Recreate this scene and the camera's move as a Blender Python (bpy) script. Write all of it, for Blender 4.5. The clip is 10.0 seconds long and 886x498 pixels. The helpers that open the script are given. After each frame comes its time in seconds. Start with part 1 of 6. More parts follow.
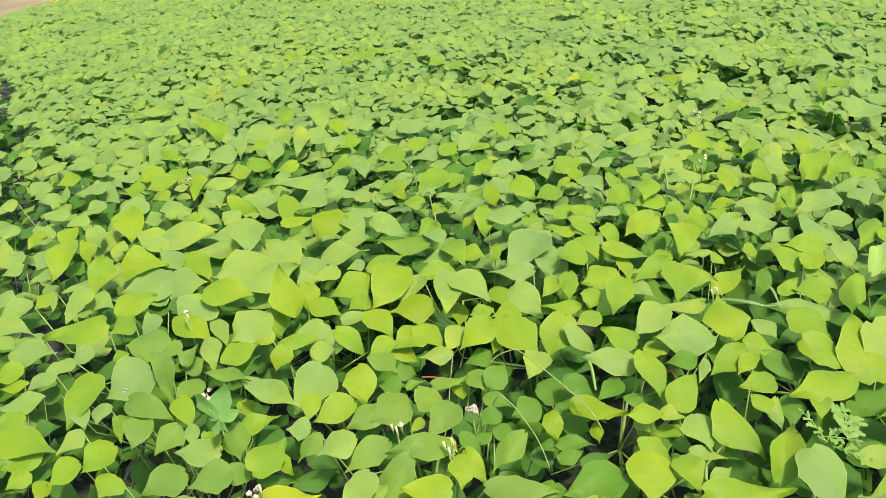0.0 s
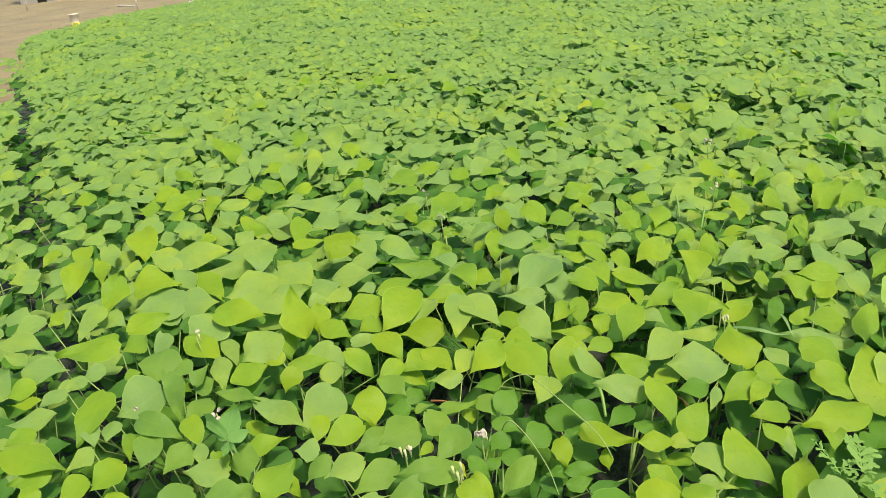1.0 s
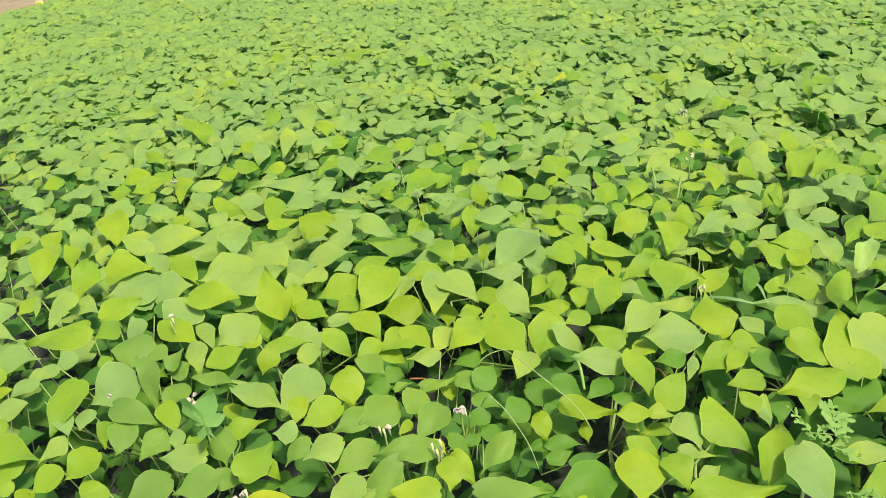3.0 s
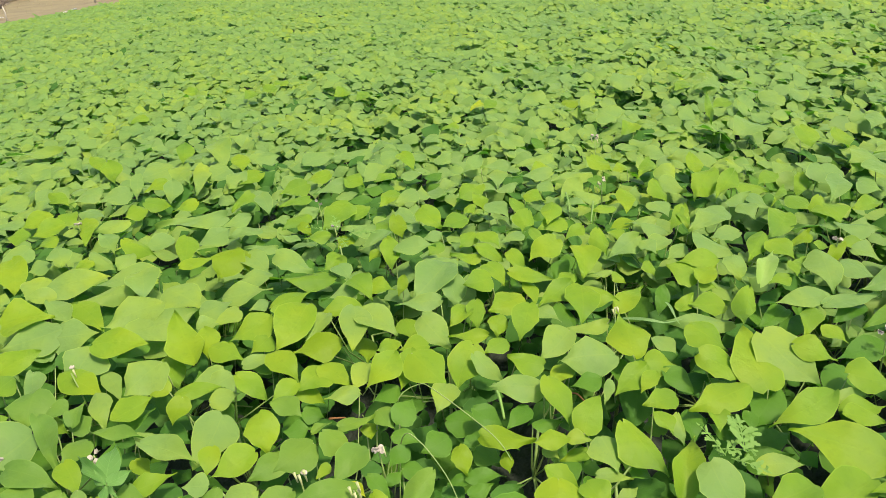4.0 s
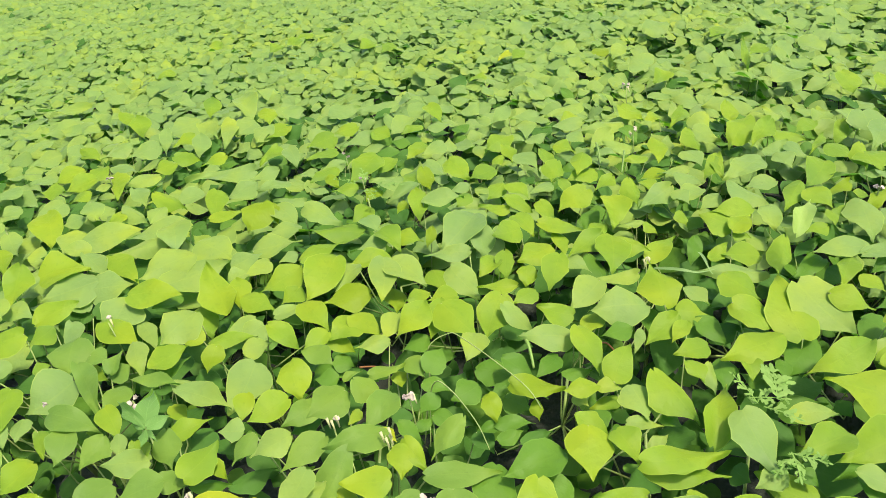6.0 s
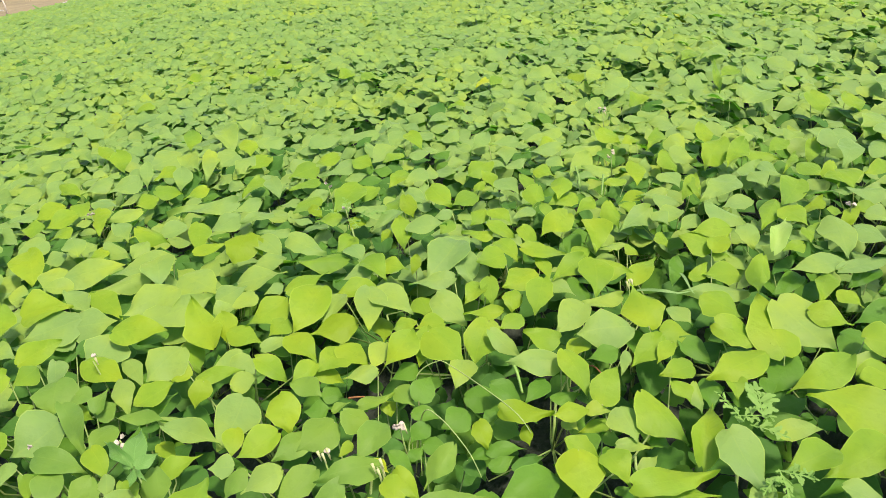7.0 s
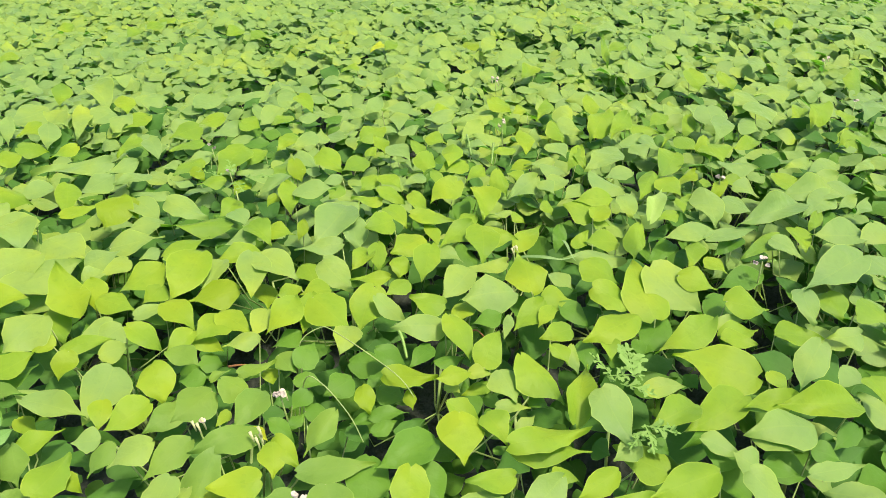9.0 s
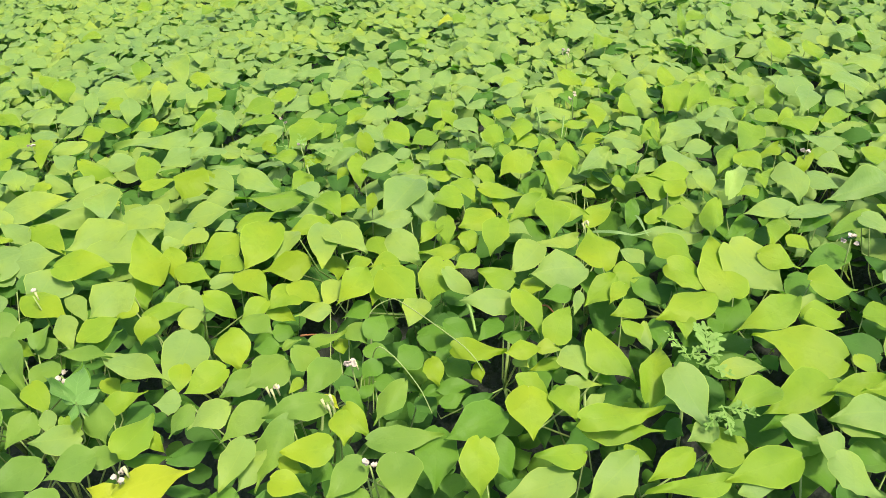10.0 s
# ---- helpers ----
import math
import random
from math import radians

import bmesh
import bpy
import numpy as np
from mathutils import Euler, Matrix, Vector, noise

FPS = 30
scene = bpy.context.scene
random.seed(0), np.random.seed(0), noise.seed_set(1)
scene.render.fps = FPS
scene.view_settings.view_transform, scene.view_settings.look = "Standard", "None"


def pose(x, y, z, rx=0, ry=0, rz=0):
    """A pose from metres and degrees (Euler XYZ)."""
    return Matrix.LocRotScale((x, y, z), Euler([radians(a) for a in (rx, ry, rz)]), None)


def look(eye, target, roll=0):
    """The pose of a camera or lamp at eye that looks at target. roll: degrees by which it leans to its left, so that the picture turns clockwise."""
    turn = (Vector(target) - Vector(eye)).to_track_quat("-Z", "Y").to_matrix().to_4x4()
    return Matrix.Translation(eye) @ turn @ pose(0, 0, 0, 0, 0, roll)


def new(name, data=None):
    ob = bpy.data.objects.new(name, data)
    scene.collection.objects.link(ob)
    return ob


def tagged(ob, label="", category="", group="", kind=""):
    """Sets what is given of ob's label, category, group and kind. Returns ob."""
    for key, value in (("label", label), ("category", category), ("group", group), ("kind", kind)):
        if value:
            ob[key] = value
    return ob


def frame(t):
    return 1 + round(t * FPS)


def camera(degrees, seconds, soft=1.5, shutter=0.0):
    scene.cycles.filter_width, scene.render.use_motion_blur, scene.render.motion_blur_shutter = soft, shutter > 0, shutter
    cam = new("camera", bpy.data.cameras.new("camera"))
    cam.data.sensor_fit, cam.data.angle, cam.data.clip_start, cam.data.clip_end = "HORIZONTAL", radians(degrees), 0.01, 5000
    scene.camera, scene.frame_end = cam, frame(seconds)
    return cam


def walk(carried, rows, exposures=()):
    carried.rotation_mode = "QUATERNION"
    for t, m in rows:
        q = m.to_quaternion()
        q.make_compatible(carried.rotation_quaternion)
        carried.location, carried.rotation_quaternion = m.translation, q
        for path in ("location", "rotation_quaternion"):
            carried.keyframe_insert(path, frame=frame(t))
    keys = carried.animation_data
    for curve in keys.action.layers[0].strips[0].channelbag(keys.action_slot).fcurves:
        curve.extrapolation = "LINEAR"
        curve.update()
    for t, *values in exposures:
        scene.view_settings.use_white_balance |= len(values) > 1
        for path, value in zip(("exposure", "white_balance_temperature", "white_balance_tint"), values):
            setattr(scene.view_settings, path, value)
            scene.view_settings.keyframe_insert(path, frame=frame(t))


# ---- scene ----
# The camera: held by hand at the edge of a bean field, turning slowly to the right.
cam = camera(65.0, 10.0, soft=0.1)
ROWS = [
    (0, 0.0211, -0.0092, 1.3959, 0.65, -26.64, -5.50),
    (0.2, 0.0207, -0.0139, 1.3981, 0.92, -25.71, -5.22),
    (0.5, 0.0207, -0.0124, 1.3987, 0.83, -25.22, -5.09),
    (0.8, 0.0183, -0.0152, 1.3974, 1.12, -24.90, -5.04),
    (1, 0.0183, -0.0164, 1.3980, 1.35, -24.58, -4.99),
    (1.2, 0.0103, -0.0176, 1.4018, 1.53, -25.47, -5.19),
    (1.5, 0.0120, -0.0165, 1.3972, 2.64, -26.64, -6.23),
    (1.8, 0.0186, -0.0076, 1.3963, 0.97, -27.56, -5.50),
    (2, 0.0169, -0.0106, 1.3967, -1.32, -26.85, -3.85),
    (2.2, 0.0197, -0.0118, 1.3970, -1.13, -26.47, -4.09),
    (3.3, 0.0383, 0.0048, 1.3891, -0.64, -26.70, -6.38),
    (3.5, 0.0495, 0.0091, 1.3915, -2.01, -26.25, -7.27),
    (3.7, 0.0588, 0.0099, 1.4004, -5.05, -24.14, -5.78),
    (4, 0.0669, 0.0116, 1.3931, -6.67, -25.00, -5.37),
    (4.2, 0.0659, 0.0150, 1.3857, -5.90, -26.41, -5.84),
    (4.5, 0.0672, 0.0147, 1.3834, -6.32, -27.15, -6.59),
    (4.8, 0.0640, 0.0134, 1.3764, -5.55, -28.63, -7.35),
    (5, 0.0667, 0.0124, 1.3778, -4.95, -28.50, -7.85),
    (5.5, 0.0635, 0.0178, 1.3789, -4.75, -28.64, -7.31),
    (5.7, 0.0641, 0.0171, 1.3752, -3.63, -28.72, -7.06),
    (6.8, 0.0485, 0.0071, 1.3940, -4.57, -26.57, -6.38),
    (7, 0.0556, 0.0076, 1.3934, -5.71, -26.61, -7.63),
    (7.2, 0.0678, 0.0091, 1.3904, -6.38, -27.34, -9.92),
    (7.5, 0.1001, 0.0126, 1.3802, -11.39, -29.29, -9.95),
    (7.7, 0.0929, 0.0173, 1.3783, -12.33, -29.53, -8.51),
    (8, 0.0828, 0.0272, 1.3680, -12.19, -31.06, -6.34),
    (8.2, 0.0847, 0.0248, 1.3710, -13.24, -30.61, -5.15),
    (8.5, 0.0804, 0.0175, 1.3841, -14.50, -28.77, -3.35),
    (8.8, 0.0781, 0.0122, 1.3764, -13.91, -29.00, -3.51),
    (9, 0.0797, 0.0105, 1.3762, -14.92, -29.84, -2.72),
    (9.2, 0.0813, 0.0135, 1.3755, -15.76, -30.64, -2.12),
    (9.5, 0.0717, 0.0143, 1.3810, -13.08, -29.59, -2.75),
    (9.8, 0.0701, 0.0158, 1.3693, -10.03, -30.78, -5.06),
    (10, 0.0681, 0.0183, 1.3658, -8.74, -31.37, -5.20),
]
walk(cam, [(t, pose(x, y, z, 90 + pitch, 0, yaw) @ pose(0, 0, 0, 0, 0, roll)) for t, x, y, z, yaw, pitch, roll in ROWS],
     exposures=[(0, 1.57, 6300, 17), (0.5, 1.50, 6370, 14), (1.0, 1.35, 6370, 11), (1.5, 1.31, 6370, 11), (2.0, 1.41, 6370, 11), (3.5, 1.56, 6300, 17), (4.0, 1.38, 6370, 12), (4.5, 1.36, 6370, 11), (5.0, 1.54, 6300, 16), (5.5, 1.61, 6300, 18), (7.0, 1.57, 6300, 18), (7.5, 1.56, 6300, 18), (8.0, 1.60, 6300, 18), (8.5, 1.67, 6300, 18), (9.0, 1.68, 6300, 18), (9.5, 1.70, 6300, 18), (10.0, 1.67, 6300, 17)])

# ---- light: hazy sun from the right, slightly behind, and a bright sky ----
SUN_ELEVATION, SUN_AZIMUTH = 63.0, 138.0          # azimuth: degrees clockwise from +y
world = bpy.data.worlds.new("world")
scene.world = world
world.use_nodes = True
wn = world.node_tree.nodes
sky = wn.new("ShaderNodeTexSky")
sky.sky_type = "NISHITA"
sky.sun_disc = False
sky.sun_elevation, sky.sun_rotation = radians(SUN_ELEVATION), radians(SUN_AZIMUTH)
sky.dust_density, sky.air_density, sky.ozone_density = 3.0, 1.0, 0.8
wn["Background"].inputs["Strength"].default_value = 0.118
world.node_tree.links.new(sky.outputs["Color"], wn["Background"].inputs["Color"])
lamp = bpy.data.lights.new("sun", "SUN")
lamp.energy, lamp.angle, lamp.color = 2.1, radians(4.5), (1.0, 0.92, 0.72)
sun = new("sun", lamp)
se, sa = radians(SUN_ELEVATION), radians(SUN_AZIMUTH)
TO_SUN = Vector((math.cos(se) * math.sin(sa), math.cos(se) * math.cos(sa), math.sin(se)))
sun.matrix_world = look(TO_SUN * 50, (0, 0, 0))


# ---- materials ----
def nodes_of(name):
    mat = bpy.data.materials.new(name)
    mat.use_nodes = True
    return mat, mat.node_tree.nodes, mat.node_tree.links


def math_node(n, l, op, a, b=None, c=None):
    m = n.new("ShaderNodeMath")
    m.operation = op
    for i, v in enumerate((a, b, c)):
        if v is None:
            continue
        if isinstance(v, (int, float)):
            m.inputs[i].default_value = v
        else:
            l.new(v, m.inputs[i])
    return m.outputs[0]


def ramp_node(n, l, fac, stops):
    r = n.new("ShaderNodeValToRGB")
    while len(r.color_ramp.elements) < len(stops):
        r.color_ramp.elements.new(0.5)
    for e, (p, c) in zip(r.color_ramp.elements, stops):
        e.position, e.color = p, (*c, 1)
    l.new(fac, r.inputs[0])
    return r.outputs[0]


def mix_node(n, l, fac, a, b, blend="MIX"):
    m = n.new("ShaderNodeMix")
    m.data_type, m.blend_type = "RGBA", blend
    for i, v in ((0, fac), (6, a), (7, b)):
        if isinstance(v, (int, float)):
            m.inputs[i].default_value = v
        elif isinstance(v, tuple):
            m.inputs[i].default_value = (*v, 1)
        else:
            l.new(v, m.inputs[i])
    return m.outputs[2]


def leaf_material(name, stops, gloss=0.50, through_light=0.38, veins=1.0, bloom=0.07):
    """A thin leaf: veins along its uv, a tone of its own, mottling, and light shining through."""
    mat, n, l = nodes_of(name)
    bsdf, out = n["Principled BSDF"], n["Material Output"]
    uv = n.new("ShaderNodeUVMap")
    sep = n.new("ShaderNodeSeparateXYZ")
    l.new(uv.outputs[0], sep.inputs[0])
    u, v = sep.outputs[0], math_node(n, l, "ABSOLUTE", math_node(n, l, "SUBTRACT", sep.outputs[1], 0.5))
    midrib = math_node(n, l, "LESS_THAN", v, 0.012)
    sway = n.new("ShaderNodeTexNoise")
    sway.inputs["Scale"].default_value, sway.inputs["Detail"].default_value = 25, 1
    geo = n.new("ShaderNodeNewGeometry")
    l.new(geo.outputs["Position"], sway.inputs["Vector"])
    u = math_node(n, l, "MULTIPLY_ADD", sway.outputs["Fac"], 0.22, u)
    side = math_node(n, l, "FRACT", math_node(n, l, "MULTIPLY", math_node(n, l, "SUBTRACT", u, math_node(n, l, "MULTIPLY", v, 0.75)), 5.5))
    side = math_node(n, l, "PINGPONG", side, 0.5)
    side_line = math_node(n, l, "SUBTRACT", 1.0, math_node(n, l, "MULTIPLY", side, 11.0))
    side_line = math_node(n, l, "MAXIMUM", side_line, 0.0)
    vein = math_node(n, l, "MAXIMUM", midrib, math_node(n, l, "MULTIPLY", side_line, 0.45))
    info = n.new("ShaderNodeObjectInfo")
    tone = math_node(n, l, "FRACT", math_node(n, l, "MULTIPLY_ADD", geo.outputs["Random Per Island"], 7.31, info.outputs["Random"]))
    pos = geo.outputs["Position"]
    patch = n.new("ShaderNodeTexNoise")
    patch.inputs["Scale"].default_value, patch.inputs["Detail"].default_value = 1.3, 3
    l.new(pos, patch.inputs["Vector"])
    mottle = n.new("ShaderNodeTexNoise")
    mottle.inputs["Scale"].default_value, mottle.inputs["Detail"].default_value = 70, 3
    l.new(pos, mottle.inputs["Vector"])
    k = math_node(n, l, "ADD", math_node(n, l, "MULTIPLY_ADD", tone, 0.36, 0.05), math_node(n, l, "MULTIPLY", patch.outputs["Fac"], 1.15))
    blotch = n.new("ShaderNodeTexNoise")
    blotch.inputs["Scale"].default_value, blotch.inputs["Detail"].default_value = 16, 2
    l.new(pos, blotch.inputs["Vector"])
    k = math_node(n, l, "ADD", k, math_node(n, l, "MULTIPLY", math_node(n, l, "SUBTRACT", blotch.outputs["Fac"], 0.5), 0.75))
    ripe = math_node(n, l, "SUBTRACT", math_node(n, l, "FRACT", math_node(n, l, "MULTIPLY", tone, 13.7)), 0.5)
    k = math_node(n, l, "ADD", k, math_node(n, l, "MULTIPLY", ripe, math_node(n, l, "SUBTRACT", sep.outputs[0], 0.5)))
    k = math_node(n, l, "SUBTRACT", k, 0.33)
    colour = ramp_node(n, l, k, stops)
    light, dark = tuple(c * 1.25 + 0.01 for c in stops[-1][1]), tuple(c * 0.8 for c in stops[0][1])
    colour = mix_node(n, l, math_node(n, l, "MULTIPLY", math_node(n, l, "GREATER_THAN", mottle.outputs["Fac"], 0.62), 0.12), colour, dark)
    colour = mix_node(n, l, math_node(n, l, "MULTIPLY", vein, 0.07 * veins), colour, light)
    edge = n.new("ShaderNodeAttribute")
    edge.attribute_name = "rim"
    thin = math_node(n, l, "MULTIPLY", math_node(n, l, "GREATER_THAN", edge.outputs["Fac"], 0.955), 0.30)
    colour = mix_node(n, l, thin, colour, tuple(c * 1.3 + 0.03 for c in stops[-1][1]))
    l.new(colour, bsdf.inputs["Base Color"])
    rough = math_node(n, l, "ADD", math_node(n, l, "MULTIPLY", mottle.outputs["Fac"], 0.18), gloss - 0.06)
    l.new(rough, bsdf.inputs["Roughness"])
    bsdf.inputs["Specular IOR Level"].default_value = 0.17
    bsdf.inputs["Sheen Weight"].default_value, bsdf.inputs["Sheen Roughness"].default_value = bloom, 0.45
    bsdf.inputs["Sheen Tint"].default_value = (0.55, 0.9, 0.35, 1)
    bump = n.new("ShaderNodeBump")
    bump.inputs["Strength"].default_value, bump.inputs["Distance"].default_value = 0.62, 0.005
    height = math_node(n, l, "SUBTRACT", math_node(n, l, "MULTIPLY", mottle.outputs["Fac"], 0.6), math_node(n, l, "MULTIPLY", vein, 0.06 * veins))
    height = math_node(n, l, "ADD", height, math_node(n, l, "MULTIPLY", blotch.outputs["Fac"], 2.6))
    l.new(height, bump.inputs["Height"])
    l.new(bump.outputs[0], bsdf.inputs["Normal"])
    trans = n.new("ShaderNodeBsdfTranslucent")
    l.new(mix_node(n, l, 1.0, colour, (0.56, 1.16, 0.22), "MULTIPLY"), trans.inputs["Color"])
    mixer = n.new("ShaderNodeMixShader")
    mixer.inputs[0].default_value = through_light
    l.new(bsdf.outputs[0], mixer.inputs[1])
    l.new(trans.outputs[0], mixer.inputs[2])
    l.new(mixer.outputs[0], out.inputs["Surface"])
    return mat


def grainy(name, stops, scale, rough=0.8, bump=0.4, fine=6.0, metal=0.0, spec=0.4):
    """A plain solid surface with colour variation at two scales and fine relief."""
    mat, n, l = nodes_of(name)
    bsdf = n["Principled BSDF"]
    geo = n.new("ShaderNodeNewGeometry")
    a, b = n.new("ShaderNodeTexNoise"), n.new("ShaderNodeTexNoise")
    for t, s in ((a, scale), (b, scale * fine)):
        t.inputs["Scale"].default_value, t.inputs["Detail"].default_value = s, 5
        l.new(geo.outputs["Position"], t.inputs["Vector"])
    k = math_node(n, l, "ADD", math_node(n, l, "MULTIPLY", a.outputs["Fac"], 0.6), math_node(n, l, "MULTIPLY", b.outputs["Fac"], 0.4))
    l.new(ramp_node(n, l, k, stops), bsdf.inputs["Base Color"])
    bsdf.inputs["Roughness"].default_value, bsdf.inputs["Metallic"].default_value = rough, metal
    bsdf.inputs["Specular IOR Level"].default_value = spec
    bp = n.new("ShaderNodeBump")
    bp.inputs["Strength"].default_value, bp.inputs["Distance"].default_value = bump, 0.02
    l.new(b.outputs["Fac"], bp.inputs["Height"])
    l.new(bp.outputs[0], bsdf.inputs["Normal"])
    return mat


M_LEAF = leaf_material("bean_leaf", [(0.0, (0.136, 0.234, 0.060)), (0.45, (0.174, 0.273, 0.056)), (0.75, (0.209, 0.299, 0.042)), (1.0, (0.258, 0.335, 0.026))])
M_YELLOW = leaf_material("yellowing_leaf", [(0.0, (0.25, 0.32, 0.012)), (1.0, (0.35, 0.37, 0.014))])
M_LIME = leaf_material("lime_leaf", [(0.0, (0.112, 0.212, 0.020)), (0.5, (0.165, 0.268, 0.014)), (1.0, (0.232, 0.310, 0.010))])
# Deeper green leaves, and the half-shaded copy of the ordinary bean leaf.
M_DEEP = leaf_material("deep_half_shaded_leaf", [(0.0, (0.060, 0.155, 0.012)), (1.0, (0.105, 0.215, 0.016))], bloom=0.08)
M_OLIVE = leaf_material("olive_leaf", [(0.0, (0.15, 0.235, 0.006)), (1.0, (0.19, 0.275, 0.008))])
M_MID = leaf_material("mid_green_leaf", [(0.0, (0.098, 0.190, 0.030)), (0.5, (0.128, 0.225, 0.028)), (1.0, (0.165, 0.260, 0.022))])
M_PALE = leaf_material("pale_leaf", [(0.0, (0.25, 0.37, 0.07)), (1.0, (0.29, 0.40, 0.09))])
# Bean leaf darkened: the shade under the canopy is in its colour.
M_SHADED = leaf_material("shaded_leaf", [(0.0, (0.040, 0.116, 0.015)), (1.0, (0.072, 0.172, 0.019))], gloss=0.6, bloom=0.0)
M_WEED = leaf_material("weed_leaf", [(0.0, (0.155, 0.275, 0.05)), (1.0, (0.205, 0.335, 0.07))], gloss=0.6, veins=0.4, bloom=0.0)
M_YOUNG = leaf_material("young_leaf", [(0.0, (0.11, 0.23, 0.045)), (1.0, (0.15, 0.28, 0.06))], veins=5.0, bloom=0.0)
M_GRASS = leaf_material("grass_blade", [(0.0, (0.16, 0.27, 0.07)), (1.0, (0.20, 0.31, 0.10))], gloss=0.5, veins=0.3)
M_STEM = grainy("green_stem", [(0.3, (0.15, 0.23, 0.045)), (0.7, (0.24, 0.31, 0.08))], 40, 0.55, 0.2)
M_PETAL = grainy("white_petal", [(0.3, (0.29, 0.25, 0.18)), (0.7, (0.40, 0.35, 0.26))], 60, 0.6, 0.1)
M_BUD = grainy("yellow_bud", [(0.3, (0.32, 0.34, 0.12)), (0.7, (0.44, 0.44, 0.20))], 60, 0.6, 0.1)
M_POD = grainy("green_pod", [(0.3, (0.10, 0.19, 0.02)), (0.7, (0.15, 0.25, 0.035))], 30, 0.5, 0.2)
M_BROWN = grainy("withered_brown", [(0.3, (0.16, 0.06, 0.02)), (0.7, (0.30, 0.13, 0.04))], 60, 0.8, 0.3)
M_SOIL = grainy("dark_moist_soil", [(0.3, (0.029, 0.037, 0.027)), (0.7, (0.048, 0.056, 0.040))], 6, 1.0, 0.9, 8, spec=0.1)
M_GROUND = grainy("dry_earth_and_straw", [(0.3, (0.11, 0.084, 0.040)), (0.5, (0.170, 0.132, 0.058)), (0.7, (0.215, 0.172, 0.074))], 0.9, 0.95, 0.6, 9)
M_STRAW = grainy("dry_straw", [(0.3, (0.26, 0.22, 0.11)), (0.7, (0.34, 0.29, 0.15))], 8, 0.8, 0.2)
M_WALL = grainy("whitewashed_wall", [(0.3, (0.74, 0.72, 0.67)), (0.7, (0.84, 0.82, 0.78))], 1.5, 0.85, 0.3)
M_THATCH = grainy("weathered_brown_sheet", [(0.3, (0.16, 0.12, 0.09)), (0.7, (0.30, 0.24, 0.18))], 3, 0.85, 0.5)
M_SHADE = grainy("dark_opening_panel", [(0.3, (0.04, 0.035, 0.03)), (0.7, (0.09, 0.075, 0.06))], 6, 0.8, 0.3)
M_PLASTIC = grainy("cream_plastic", [(0.3, (0.50, 0.44, 0.32)), (0.7, (0.58, 0.52, 0.39))], 8, 0.45, 0.05)
M_YPLASTIC = grainy("yellow_plastic", [(0.3, (0.72, 0.48, 0.03)), (0.7, (0.82, 0.58, 0.05))], 8, 0.45, 0.05)
M_POST = grainy("grey_wood_post", [(0.3, (0.34, 0.29, 0.22)), (0.7, (0.46, 0.40, 0.31))], 12, 0.85, 0.5)
M_PIPE = grainy("white_pipe", [(0.3, (0.34, 0.31, 0.26)), (0.7, (0.44, 0.41, 0.35))], 6, 0.5, 0.05)


# ---- mesh helpers ----
def part(name, bm, material, parent=None, label=""):
    """Links a bmesh as one mesh object under a thing or a part."""
    me = bpy.data.meshes.new(name)
    bm.to_mesh(me)
    bm.free()
    for p in me.polygons:
        p.use_smooth = True
    me.materials.append(material)
    ob = new(name, me)
    ob.parent = parent
    if label:
        ob["label"] = label
    return ob


def tube(bm, pts, r0, r1, sides=5):
    """A tapering tube through pts, closed at both ends."""
    rings = []
    for i, p in enumerate(pts):
        d = (pts[min(i + 1, len(pts) - 1)] - pts[max(i - 1, 0)]).normalized()
        a = d.cross(Vector((0.31, 0.2, 0.93)) if abs(d.z) < 0.9 else Vector((1, 0, 0))).normalized()
        b, r = d.cross(a), r0 + (r1 - r0) * i / (len(pts) - 1)
        rings.append([bm.verts.new(p + r * (a * math.cos(k * math.tau / sides) + b * math.sin(k * math.tau / sides))) for k in range(sides)])
    for q, w in zip(rings, rings[1:]):
        for k in range(sides):
            bm.faces.new((q[k], q[(k + 1) % sides], w[(k + 1) % sides], w[k]))
    bm.faces.new(rings[0][::-1])
    bm.faces.new(rings[-1])


def box(bm, lo, hi, bevel=0.0):
    made = bmesh.ops.create_cube(bm, size=1)["verts"]
    for v in made:
        v.co = Vector([(lo[i] + hi[i]) / 2 + v.co[i] * (hi[i] - lo[i]) for i in range(3)])
    if bevel:
        edges = list({e for v in made for e in v.link_edges})
        bmesh.ops.bevel(bm, geom=edges, offset=bevel, segments=2, affect="EDGES")


OUTLINES = {   # places along a leaflet and its half width there
    11: ((0, 0.03, 0.08, 0.16, 0.27, 0.40, 0.53, 0.66, 0.78, 0.88, 0.95, 1), (0.24, 0.55, 0.78, 0.93, 1.0, 0.97, 0.86, 0.67, 0.45, 0.25, 0.11, 0.004)),
    5: ((0, 0.09, 0.30, 0.56, 0.80, 1), (0.30, 0.80, 1.0, 0.78, 0.36, 0.005)),
    3: ((0, 0.28, 0.64, 1), (0.45, 1.0, 0.68, 0.005)),
}


